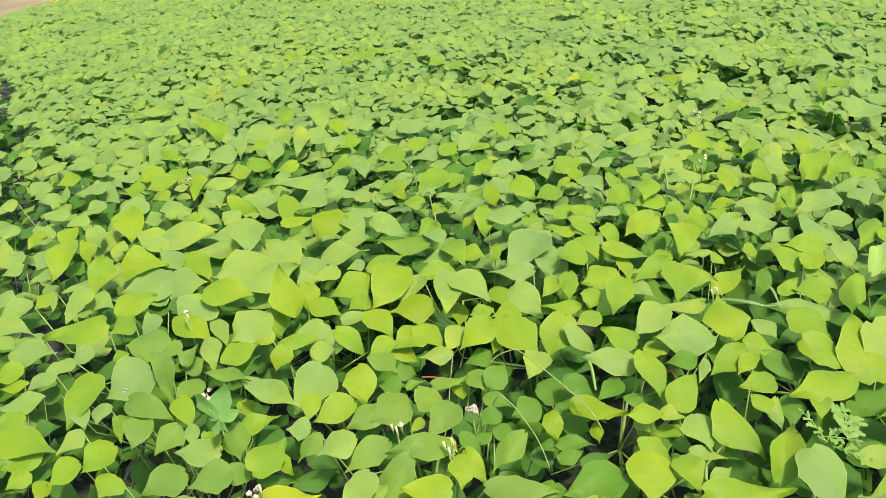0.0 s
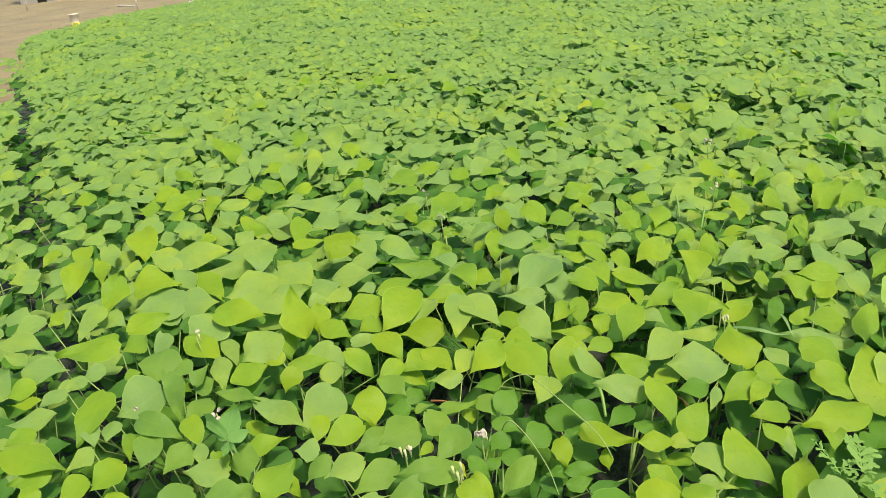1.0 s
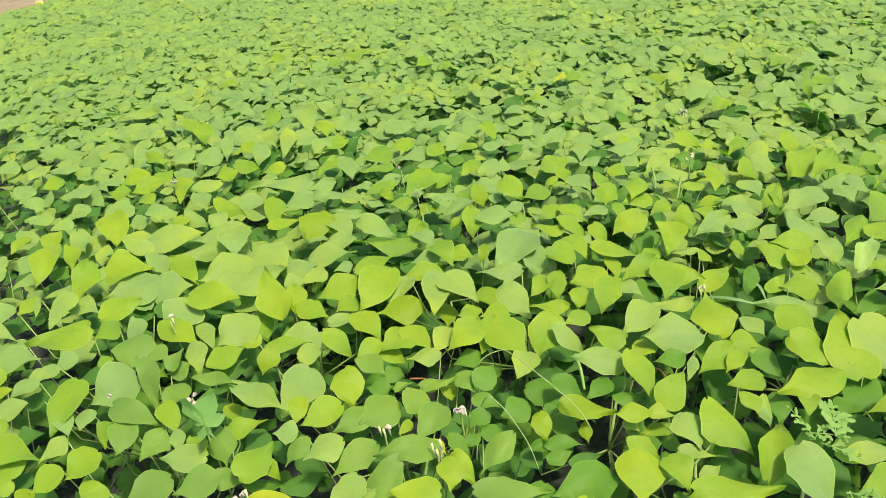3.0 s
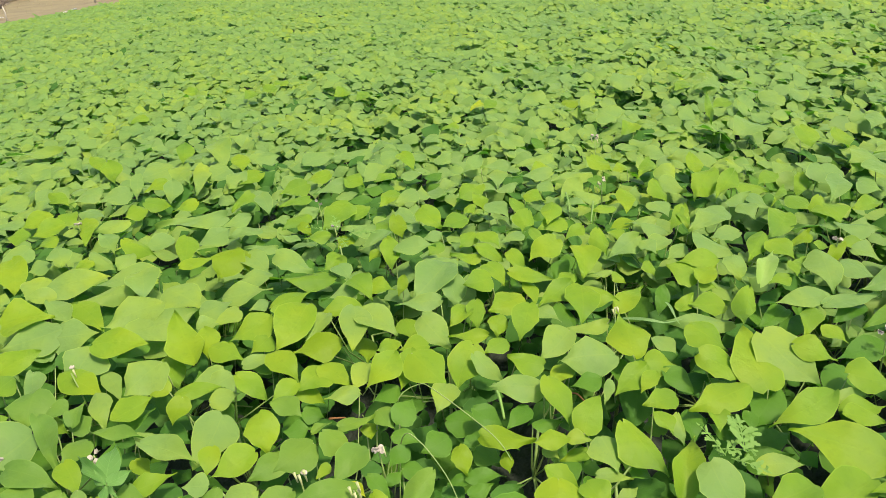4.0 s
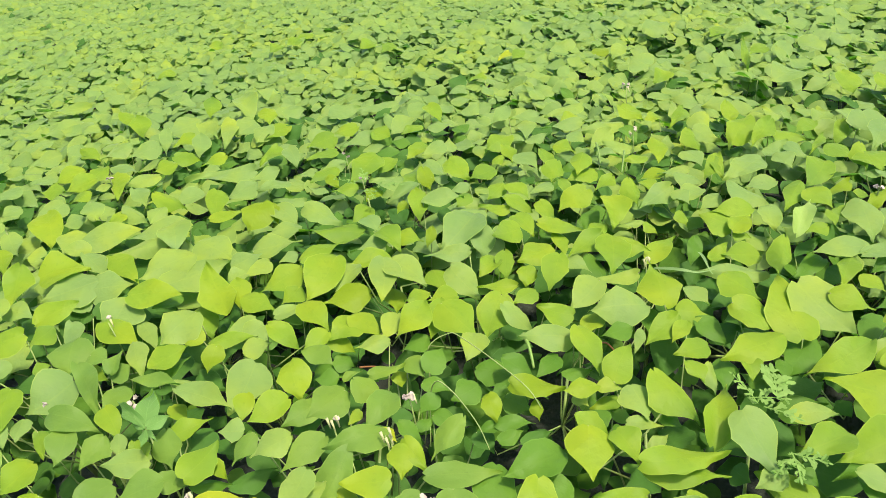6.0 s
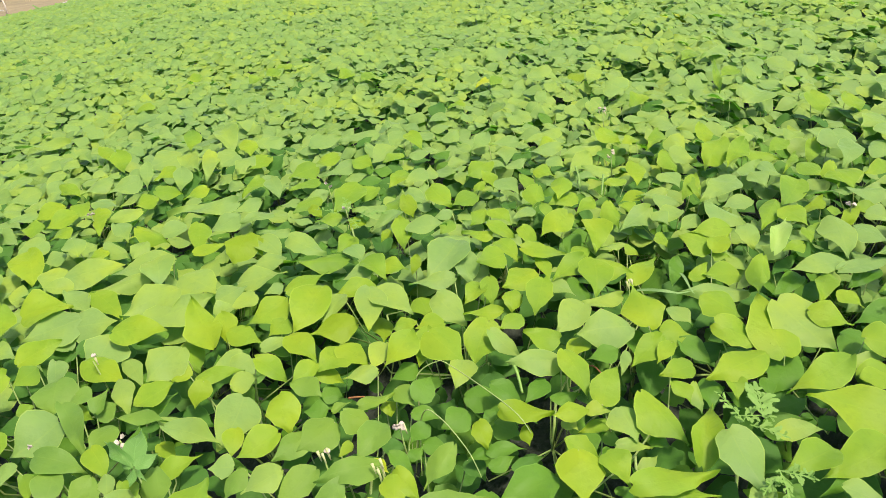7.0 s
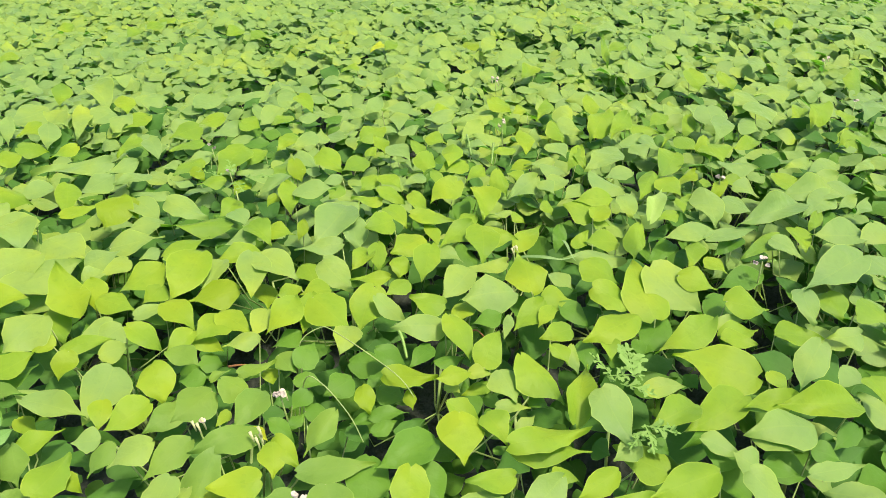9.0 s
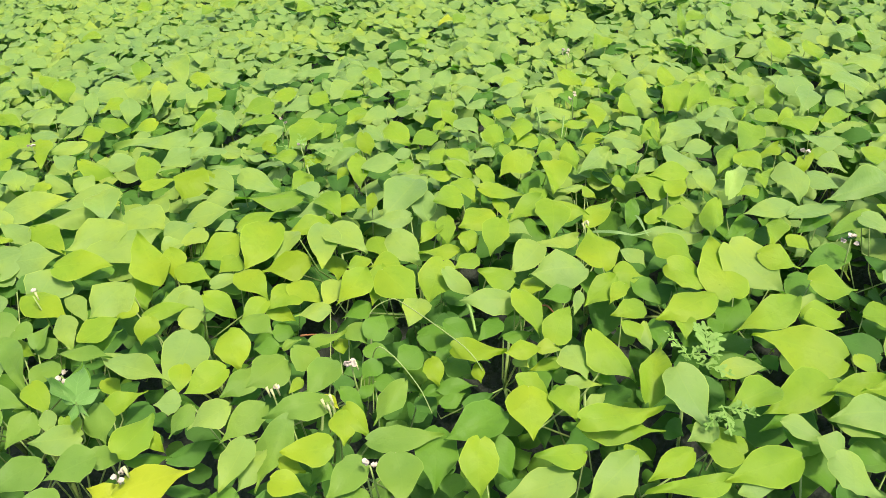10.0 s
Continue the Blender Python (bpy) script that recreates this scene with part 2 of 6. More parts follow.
def blade_shape(rng, sections, across, width, lean=0.0):
    """One leaflet, 1 long from its base along +x: verts, uv, share of the half width, faces. It folds along the midrib, droops and waves."""
    fold, droop = rng.uniform(-0.18, 0.34), rng.uniform(0.0, 0.32)
    wave, phase, twist = rng.uniform(0.03, 0.085), rng.uniform(0, 6.3), rng.uniform(-0.2, 0.2)
    angular, drawn = rng.uniform(0.15, 0.85), rng.uniform(0.0, 0.5)
    plump, bend = rng.uniform(0.78, 1.15), rng.uniform(-0.07, 0.07)
    widest = rng.uniform(0.28, 0.46)
    verts, uvs, sides, faces = [], [], [], []
    uneven = [[1 + rng.uniform(-0.085, 0.085) * (1 if 0.1 < u < 0.9 else 0.2) for u in OUTLINES[sections][0]] for _ in range(2)]
    for i, (u, share) in enumerate(zip(*OUTLINES[sections])):
        straight = 1 - (1 - u / widest) ** 1.7 if u < widest else (1 - u) / (1 - widest)
        share = share ** (1 / plump if u > 0.4 else 1) * (1 - angular) + straight * angular
        if u > 0.7:
            share *= 1 - drawn * math.sin(math.pi * (u - 0.7) / 0.3)
        for j in range(-across, across + 1):
            s = j / across
            h = width * share * (1 + lean * (1 if s > 0 else -1)) * uneven[j > 0][i]
            y = s * h
            back = 0.045 * abs(s) * max(0.0, 1 - u / 0.35) ** 2
            z = fold * abs(y) - droop * u * u * 0.5 - 0.15 * y * y + wave * abs(s) * math.sin(6.5 * u + phase + (1.7 if s > 0 else 0)) + twist * y * u
            verts.append((u * (1 - 0.06 * droop) - back, y + bend * math.sin(math.pi * u), z))
            uvs.append((u, 0.5 + y))
            sides.append(abs(s))
    row = 2 * across + 1
    for i in range(sections):
        for j in range(row - 1):
            a = i * row + j
            faces.append((a, a + 1, a + row + 1, a + row))
    return np.array(verts), np.array(uvs), np.array(sides), faces


def leaf_mesh(name, shape, material):
    """One leaflet as a mesh that many leaves share."""
    verts, uvs, sides, faces = shape
    me = bpy.data.meshes.new(name)
    me.from_pydata(verts.tolist(), [], faces)
    layer = me.uv_layers.new(name="UVMap")
    layer.data.foreach_set("uv", uvs[[i for f in faces for i in f]].astype(np.float32).ravel())
    rim = me.attributes.new("rim", "FLOAT", "POINT")
    rim.data.foreach_set("value", sides.astype(np.float32))
    me.polygons.foreach_set("use_smooth", [True] * len(faces))
    me.materials.append(material)
    return me


def leaf_mass(name, shapes, pick, matrices, material):
    """Many leaflets in one mesh: pick names the shape of each, matrices its pose."""
    co, uv, loops, base = [], [], [], 0
    for s, (verts, uvs, _, faces) in enumerate(shapes):
        m = matrices[pick == s]
        if not len(m):
            continue
        f = np.array(faces)
        co.append((np.einsum("nij,kj->nki", m[:, :3, :3], verts) + m[:, None, :3, 3]).reshape(-1, 3))
        loops.append((f[None] + (base + np.arange(len(m)) * len(verts))[:, None, None]).reshape(-1))
        uv.append(np.tile(uvs[f.ravel()], (len(m), 1)))
        base += len(m) * len(verts)
    co, uv, loops = np.concatenate(co), np.concatenate(uv), np.concatenate(loops)
    me = bpy.data.meshes.new(name)
    me.vertices.add(len(co))
    me.vertices.foreach_set("co", co.astype(np.float32).ravel())
    me.loops.add(len(loops))
    me.loops.foreach_set("vertex_index", loops.astype(np.int32))
    me.polygons.add(len(loops) // 4)
    me.polygons.foreach_set("loop_start", np.arange(0, len(loops), 4, dtype=np.int32))
    me.update(calc_edges=True)
    me.uv_layers.new(name="UVMap").data.foreach_set("uv", uv.astype(np.float32).ravel())
    me.materials.append(material)
    me.validate()
    return new(name, me)


def leaf_frames(base, along, normal, size):
    """4 x 4 poses of leaves: base points, the way from base to tip, the upper side's normal, length."""
    n = normal / np.linalg.norm(normal, axis=1)[:, None]
    x = along - n * (along * n).sum(1)[:, None]
    x /= np.linalg.norm(x, axis=1)[:, None]
    y = np.cross(n, x)
    m = np.zeros((len(base), 4, 4))
    m[:, :3, 0], m[:, :3, 1], m[:, :3, 2] = x * size[:, None], y * size[:, None], n * size[:, None]
    m[:, :3, 3], m[:, 3, 3] = base, 1
    return m


# ---- ground ----
def spread(near, far, step, count):
    """Coordinates with an even step near the middle, growing to the horizon."""
    inner = np.arange(0, near, step)
    outer = near * (far / near) ** (np.arange(count + 1) / count)
    half = np.concatenate([inner, outer])
    return np.concatenate([-half[:0:-1], half])


def sheet(name, xs, ys, height, material):
    gx, gy = np.meshgrid(xs, ys)
    gz = height(gx, gy)
    co = np.stack([gx, gy, gz], -1).reshape(-1, 3)
    w = len(xs)
    i = (np.arange(len(ys) - 1)[:, None] * w + np.arange(w - 1)[None]).ravel()
    me = bpy.data.meshes.new(name)
    me.from_pydata(co.tolist(), [], np.stack([i, i + 1, i + w + 1, i + w], -1).tolist())
    me.polygons.foreach_set("use_smooth", [True] * len(me.polygons))
    me.materials.append(material)
    return new(name, me)


def rolling(x, y):
    return 0.03 * np.sin(x * 0.9 + 0.4) * np.cos(y * 0.7) + 0.012 * np.sin(x * 3.1 + y * 2.3)


ground = sheet("ground", spread(30, 2500, 0.6, 14), spread(30, 2500, 0.6, 14), lambda x, y: rolling(x, y) - 0.05, M_GROUND)
tagged(ground, "dry tan earth with straw around the field", "ground", kind="structure")

# The field: rows run away to the left of straight ahead; u goes along the rows, v across them to the right.
ROW = np.array([-0.4966, 0.8680])
SIDE = np.array([0.8680, 0.4966])
ORIGIN = np.array([-0.178, -0.018])                      # on the open furrow
V_LEFT, V_RIGHT, U_NEAR = -0.34, 16.0, -0.30


def to_uv(x, y):
    return (x - ORIGIN[0]) * ROW[0] + (y - ORIGIN[1]) * ROW[1], (x - ORIGIN[0]) * SIDE[0] + (y - ORIGIN[1]) * SIDE[1]


def to_xy(u, v):
    return ORIGIN[0] + u * ROW[0] + v * SIDE[0], ORIGIN[1] + u * ROW[1] + v * SIDE[1]


def far_end(v):
    """Where the rows end."""
    return 11.6 + 2.2 * (1 - np.exp(-np.maximum(v, -0.3) / 0.7)) + 0.72 * v


def left_edge(u):
    """The field's margin beyond the open furrow narrows with distance."""
    return np.minimum(V_LEFT + 0.030 * np.maximum(u, 0.0), -0.1)


def soil_height(u, v):
    return 0.05 + 0.035 * np.cos((v - 0.2) * math.tau / 0.42) + 0.012 * np.sin(u * 9 + v * 4)


us, vs = np.arange(U_NEAR - 0.15, 25.5, 0.16), np.arange(V_LEFT - 0.1, V_RIGHT, 0.07)
gu, gv = np.meshgrid(us, vs)
gu = np.minimum(gu, far_end(gv) + 0.1)
gv = np.maximum(gv, left_edge(gu) - 0.02)
sx, sy = to_xy(gu, gv)
co = np.stack([sx, sy, soil_height(gu, gv)], -1).reshape(-1, 3)
w = len(us)
i = (np.arange(len(vs) - 1)[:, None] * w + np.arange(w - 1)[None]).ravel()
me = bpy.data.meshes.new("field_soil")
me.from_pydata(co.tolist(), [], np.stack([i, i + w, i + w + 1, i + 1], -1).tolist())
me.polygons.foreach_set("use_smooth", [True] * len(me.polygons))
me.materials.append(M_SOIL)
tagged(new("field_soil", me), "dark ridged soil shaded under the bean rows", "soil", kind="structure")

# ---- the bean canopy ----
rng = np.random.default_rng(7)
prng = random.Random(11)


def smooth_noise(x, y, scale, seed):
    """Cheap value noise from a few sine waves, about -1 to 1."""
    r = np.random.default_rng(seed)
    total = np.zeros_like(x)
    for _ in range(7):
        a, k, p = r.uniform(0, math.tau), r.uniform(0.6, 1.5) / scale, r.uniform(0, math.tau)
        total += np.sin(k * (x * math.cos(a) + y * math.sin(a)) * math.tau + p)
    return total / 3.0


def canopy_top(x, y):
    u, v = to_uv(x, y)
    z = 0.50 + 0.022 * smooth_noise(x, y, 0.75, 3) + 0.018 * smooth_noise(x, y, 0.28, 4)
    z = z - 0.22 * np.exp(-(v / 0.088) ** 2) - 0.03 * np.clip((0.02 - v) / 0.3, 0, 1)
    z = z - 0.05 * np.exp(-((x - 0.12) ** 2 + (y - 1.0) ** 2) / 0.12)          # a hollow beside the corner
    z = z - 0.12 * np.clip((u - far_end(v) + 1.5) / 1.5, 0, 1)
    return z


def trifoliates(x, y, depth, face=0.34, droop=0.4, grown=0.94, loose=0.24):
    """Leaflets of three-part leaves whose stalks end near x, y: bases, ways, normals, sizes, and which leaf each belongs to."""
    k = len(x)
    z = canopy_top(x, y) - depth
    heading = rng.uniform(0, math.tau, k)
    scale = grown * rng.uniform(0.074, 0.122, k) * (1.0 - 0.25 * np.clip(depth / 0.25, 0, 1))
    tilt = np.stack([0.06 + rng.normal(0, loose, k), -face + rng.normal(0, loose * 0.85, k), np.ones(k)], -1)
    out = []
    for turn, stalk, size in ((0.0, 0.030, 1.0), (1.45, 0.008, 0.92), (-1.45, 0.008, 0.92)):
        a = heading + turn + rng.normal(0, 0.16, k)
        way = np.stack([np.cos(a), np.sin(a), np.zeros(k)], -1)
        base = np.stack([x, y, z], -1) + way * stalk
        normal = tilt + way * rng.uniform(-0.05, droop, k)[:, None] + rng.normal(0, 0.13, (k, 3))
        n = normal / np.linalg.norm(normal, axis=1)[:, None]
        base[:, 2] -= (stalk * (way * n).sum(1)) * 0.8
        out.append((base, way, normal, scale * size * rng.uniform(0.9, 1.08, k)))
    base, way, normal, size = (np.concatenate([o[i] for o in out]) for i in range(4))
    return base, way, normal, size, np.tile(np.arange(k), 3)


def scatter(step, reach_lo, reach_hi, jitter=0.48, bare=0.93):
    """Jittered points over the part of the field whose distance from the near corner lies in that range."""
    span = reach_hi + 1
    g = np.arange(-span, span, step)
    x, y = np.meshgrid(g, g)
    x = (x + rng.uniform(-jitter, jitter, x.shape) * step).ravel()
    y = (y + rng.uniform(-jitter, jitter, y.shape) * step).ravel()
    u, v = to_uv(x, y)
    r = np.hypot(x, y)
    ok = (r >= reach_lo) & (r < reach_hi) & (v > left_edge(u)) & (v < V_RIGHT) & (u > U_NEAR) & (u < far_end(v))
    furrow = np.exp(-(v / 0.094) ** 4)
    ok &= rng.uniform(0, 1, len(x)) > furrow * bare
    return x[ok], y[ok]


NEAR, MIDDLE, FAR = 3.2, 6.5, 30.0
near_shapes = [blade_shape(prng, 11, 2, prng.uniform(0.31, 0.43), lean) for lean in (0, 0, 0.08, 0.05, -0.05, 0.16, 0.22, -0.16, -0.22, 0.1, -0.1, 0.03, -0.03, 0.12)]
mid_shapes = [blade_shape(prng, 5, 1, prng.uniform(0.34, 0.46), lean) for lean in (0, 0.2, 0, 0.15, -0.15, 0.05, 0, -0.2, 0.1, -0.1)]
far_shapes = [blade_shape(prng, 3, 1, prng.uniform(0.38, 0.47), lean) for lean in (0, 0, 0.1, 0, -0.1)]

near_meshes = [leaf_mesh("leaf", s, M_LEAF) for s in near_shapes]
half_shaded_meshes = [leaf_mesh("leaf", s, M_DEEP) for s in near_shapes]
shaded_meshes = [leaf_mesh("leaf", s, M_SHADED) for s in near_shapes]

# Leaves that stand out at the top of the canopy: base, tip, width for its length, tone. The darkest tones hold painted
# shade.
def arched(shape):
    """The same leaflet bent so that base and tip lie level."""
    verts, uvs, sides, faces = shape
    verts = verts.copy()
    verts[:, 2] -= verts[-3, 2] * verts[:, 0] / verts[-3, 0]
    verts[:, 1] /= np.abs(verts[:, 1]).max() * 2
    verts[:, 0] /= verts[-3, 0]
    return verts, uvs, sides, faces


crown_shapes = [arched(s) for s in near_shapes]
GREEN = [leaf_mesh("leaf", s, M_LEAF) for s in crown_shapes]
LIME = [leaf_mesh("leaf", s, M_LIME) for s in crown_shapes]
# Darkened copy for leaves lying in shade; DEEP serves some of them too.
SHADED = [leaf_mesh("leaf", s, M_SHADED) for s in crown_shapes]
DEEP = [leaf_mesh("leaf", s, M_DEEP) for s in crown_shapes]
OLIVE = [leaf_mesh("leaf", s, M_OLIVE) for s in crown_shapes]
MIDGREEN = [leaf_mesh("leaf", s, M_MID) for s in crown_shapes]
PALE = [leaf_mesh("leaf", s, M_PALE) for s in crown_shapes]
YOUNG = [leaf_mesh("leaflet", s, M_YOUNG) for s in crown_shapes]
YELLOW = [leaf_mesh("leaf", s, M_YELLOW) for s in crown_shapes]
PLACED, GAPS = [], []


def place(b, t, wide, tone):
    PLACED.append((b, t, wide, prng.uniform(-0.14, 0.14), tone))


def open_gap(x, y, radius):
    """A spot where the plants stand apart and the canopy lets one see down."""
    GAPS.append((x, y, radius))


def in_gap(x, y, grow):
    """Which places lie in one of the gaps, which stretch along the rows."""
    found = np.zeros(len(x), bool)
    for gx, gy, radius in GAPS:
        along, across = (x - gx) * ROW[0] + (y - gy) * ROW[1], (x - gx) * SIDE[0] + (y - gy) * SIDE[1]
        found |= (along / (2.0 * radius + grow)) ** 2 + (across / (radius + grow)) ** 2 < 1
    return found


def placed_pose(b, t, wide, twist):
    x = Vector(t) - Vector(b)
    length = x.length
    x.normalize()
    up = Vector((0.10, -0.38, 1.0))
    up = (up - x * up.dot(x)).normalized()
    up = Matrix.Rotation(twist, 3, x) @ up
    y = up.cross(x)
    m = Matrix((x * length, y * length * wide, up * length)).transposed().to_4x4()
    m.translation = b
    return m


def clear_of_placed(base, way, size):
    """Which of the scattered leaflets leave the placed ones uncovered."""
    mid = base + way * (size * 0.5)[:, None]
    ok = np.ones(len(base), bool)
    for b, t, wide, _, _ in PLACED:
        b, t = np.array(b), np.array(t)
        c, length = (b + t) / 2, np.linalg.norm(t - b)
        toward = np.array([-c[0], -c[1], 1.4 - c[2]])
        rise = (mid[:, 2] - c[2])
        over = mid[:, :2] - c[:2] - toward[:2] * (rise / toward[2])[:, None]
        ok &= ~((np.hypot(over[:, 0], over[:, 1]) < 0.30 * length * (1 + min(wide, 1.0)) + 0.012) & (rise > -0.035))
    return ok & ~(in_gap(mid[:, 0], mid[:, 1], 0.028) & (mid[:, 2] > 0.30))


def below_placed(base, way, size):
    """Which of the scattered leaflets lie under a placed one, out of the sun."""
    mid = base + way * (size * 0.5)[:, None]
    found = np.zeros(len(base), bool)
    for b, t, wide, _, _ in PLACED:
        c = (np.array(b) + np.array(t)) / 2
        found |= (np.hypot(mid[:, 0] - c[0], mid[:, 1] - c[1]) < 0.085) & (mid[:, 2] < c[2] - 0.015)
    return found

place((-1.028, 2.147, 0.566), (-0.981, 1.995, 0.503), 0.63, LIME)
place((-0.882, 2.000, 0.552), (-0.913, 1.907, 0.520), 0.99, GREEN)
place((-0.859, 1.932, 0.536), (-0.686, 1.979, 0.536), 0.61, GREEN)
place((-0.546, 1.943, 0.536), (-0.724, 1.908, 0.540), 0.69, GREEN)
place((-0.575, 1.887, 0.579), (-0.557, 1.783, 0.538), 1.01, GREEN)
place((-0.590, 1.850, 0.537), (-0.753, 1.813, 0.539), 0.47, GREEN)
place((-0.490, 1.716, 0.556), (-0.627, 1.643, 0.542), 0.76, GREEN)
place((-0.725, 1.785, 0.555), (-0.641, 1.687, 0.509), 0.56, LIME)
place((-0.804, 1.809, 0.560), (-0.730, 1.718, 0.517), 0.60, GREEN)
place((-0.885, 1.707, 0.559), (-0.764, 1.731, 0.556), 1.09, LIME)
place((-0.734, 1.676, 0.541), (-0.864, 1.626, 0.535), 0.93, GREEN)
place((-0.751, 1.654, 0.530), (-0.643, 1.665, 0.523), 1.05, GREEN)
place((-0.608, 1.529, 0.563), (-0.478, 1.521, 0.546), 0.73, LIME)
place((-0.559, 1.623, 0.525), (-0.391, 1.687, 0.532), 0.59, GREEN)
place((-0.492, 1.804, 0.551), (-0.397, 1.732, 0.514), 0.98, GREEN)
place((-0.364, 1.434, 0.525), (-0.424, 1.585, 0.589), 0.60, LIME)
place((-0.424, 1.406, 0.560), (-0.496, 1.325, 0.537), 0.98, GREEN)
place((-0.621, 1.597, 0.491), (-0.602, 1.509, 0.456), 0.79, SHADED)
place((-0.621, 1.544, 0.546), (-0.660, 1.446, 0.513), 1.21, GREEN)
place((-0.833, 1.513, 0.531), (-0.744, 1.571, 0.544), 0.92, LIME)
place((-0.750, 1.614, 0.480), (-0.839, 1.594, 0.481), 0.69, SHADED)
place((-0.778, 1.481, 0.534), (-0.826, 1.435, 0.521), 1.20, LIME)
place((-0.722, 1.461, 0.553), (-0.712, 1.378, 0.520), 0.71, GREEN)
place((-0.656, 1.453, 0.546), (-0.554, 1.379, 0.508), 0.57, LIME)
place((-0.501, 1.567, 0.518), (-0.569, 1.539, 0.514), 0.89, DEEP)
place((-0.406, 1.344, 0.520), (-0.464, 1.365, 0.534), 0.79, LIME)
place((-0.583, 1.490, 0.505), (-0.540, 1.413, 0.471), 0.52, GREEN)
place((-0.443, 1.497, 0.519), (-0.403, 1.411, 0.482), 0.72, LIME)
place((-0.290, 1.377, 0.534), (-0.360, 1.327, 0.522), 0.84, GREEN)
place((-0.384, 1.311, 0.531), (-0.282, 1.322, 0.525), 0.44, LIME)
place((-0.352, 1.536, 0.557), (-0.335, 1.448, 0.521), 0.71, LIME)
place((-0.380, 1.650, 0.533), (-0.307, 1.693, 0.542), 1.10, GREEN)
place((-0.382, 1.589, 0.528), (-0.323, 1.611, 0.530), 1.00, GREEN)
place((-0.991, 1.897, 0.542), (-0.942, 1.892, 0.535), 1.50, GREEN)
place((-0.691, 1.384, 0.550), (-0.686, 1.297, 0.516), 1.12, MIDGREEN)
place((-0.642, 1.328, 0.540), (-0.602, 1.309, 0.529), 1.29, MIDGREEN)
place((-0.629, 1.243, 0.578), (-0.565, 1.122, 0.525), 0.42, MIDGREEN)
place((-0.674, 1.339, 0.509), (-0.609, 1.296, 0.486), 0.47, LIME)
place((-0.753, 1.298, 0.536), (-0.721, 1.315, 0.539), 1.28, LIME)
place((-0.649, 1.242, 0.539), (-0.730, 1.175, 0.522), 1.12, GREEN)
place((-0.576, 1.245, 0.541), (-0.558, 1.300, 0.560), 0.69, MIDGREEN)
place((-0.579, 1.250, 0.523), (-0.542, 1.283, 0.531), 1.22, MIDGREEN)
place((-0.549, 1.342, 0.548), (-0.519, 1.251, 0.511), 0.52, GREEN)
place((-0.492, 1.239, 0.543), (-0.418, 1.283, 0.553), 0.91, LIME)
place((-0.488, 1.254, 0.513), (-0.424, 1.292, 0.521), 0.71, DEEP)
place((-0.506, 1.180, 0.562), (-0.409, 1.159, 0.544), 0.37, MIDGREEN)
place((-0.466, 1.249, 0.471), (-0.527, 1.249, 0.477), 0.40, SHADED)
place((-0.523, 1.184, 0.544), (-0.563, 1.134, 0.529), 1.00, MIDGREEN)
place((-0.473, 1.103, 0.525), (-0.467, 1.166, 0.549), 0.69, DEEP)
place((-0.484, 1.115, 0.499), (-0.534, 1.167, 0.524), 0.39, DEEP)
place((-0.469, 1.074, 0.531), (-0.423, 1.088, 0.532), 0.67, MIDGREEN)
place((-0.579, 1.197, 0.493), (-0.504, 1.150, 0.467), 0.54, SHADED)
place((-0.412, 1.137, 0.554), (-0.305, 1.086, 0.524), 0.53, GREEN)
place((-0.434, 1.181, 0.542), (-0.375, 1.161, 0.529), 0.66, GREEN)
place((-0.442, 1.160, 0.498), (-0.410, 1.120, 0.479), 0.75, LIME)
place((-0.479, 1.190, 0.487), (-0.442, 1.167, 0.475), 0.84, SHADED)
place((-0.410, 1.028, 0.531), (-0.333, 1.059, 0.535), 0.52, LIME)
place((-0.412, 1.037, 0.541), (-0.394, 0.961, 0.510), 0.77, MIDGREEN)
place((-0.265, 0.991, 0.548), (-0.310, 0.993, 0.553), 1.14, GREEN)
place((-0.346, 1.074, 0.488), (-0.387, 1.039, 0.479), 1.06, SHADED)
place((-0.341, 1.044, 0.479), (-0.302, 1.019, 0.466), 0.73, SHADED)
place((-0.244, 0.981, 0.544), (-0.281, 0.928, 0.528), 0.76, MIDGREEN)
place((-0.351, 0.893, 0.553), (-0.297, 0.951, 0.570), 0.93, LIME)
place((-0.313, 0.940, 0.535), (-0.292, 0.918, 0.525), 0.78, GREEN)
place((-0.546, 1.119, 0.551), (-0.509, 1.052, 0.522), 0.59, LIME)
place((-0.642, 1.112, 0.563), (-0.542, 1.068, 0.536), 0.53, MIDGREEN)
place((-0.601, 1.074, 0.548), (-0.611, 1.006, 0.523), 0.84, MIDGREEN)
place((-0.525, 1.041, 0.546), (-0.556, 0.982, 0.527), 0.96, MIDGREEN)
place((-0.606, 1.131, 0.486), (-0.623, 1.104, 0.478), 1.36, DEEP)
place((-0.702, 1.166, 0.478), (-0.668, 1.138, 0.464), 0.61, DEEP)
place((-0.667, 1.095, 0.538), (-0.645, 1.041, 0.515), 0.66, LIME)
place((-0.501, 1.045, 0.543), (-0.494, 1.000, 0.525), 0.63, GREEN)
place((-0.549, 1.099, 0.488), (-0.571, 1.068, 0.478), 1.12, DEEP)
place((-0.430, 0.972, 0.534), (-0.513, 0.972, 0.542), 0.73, GREEN)
place((-0.466, 1.019, 0.541), (-0.448, 0.962, 0.518), 0.82, LIME)
place((-0.267, 1.194, 0.546), (-0.317, 1.088, 0.510), 0.87, GREEN)
place((-0.364, 1.289, 0.538), (-0.378, 1.226, 0.515), 0.76, OLIVE)
place((-0.413, 1.276, 0.483), (-0.355, 1.234, 0.461), 0.75, SHADED)
place((-0.272, 1.094, 0.550), (-0.281, 1.036, 0.529), 0.71, LIME)
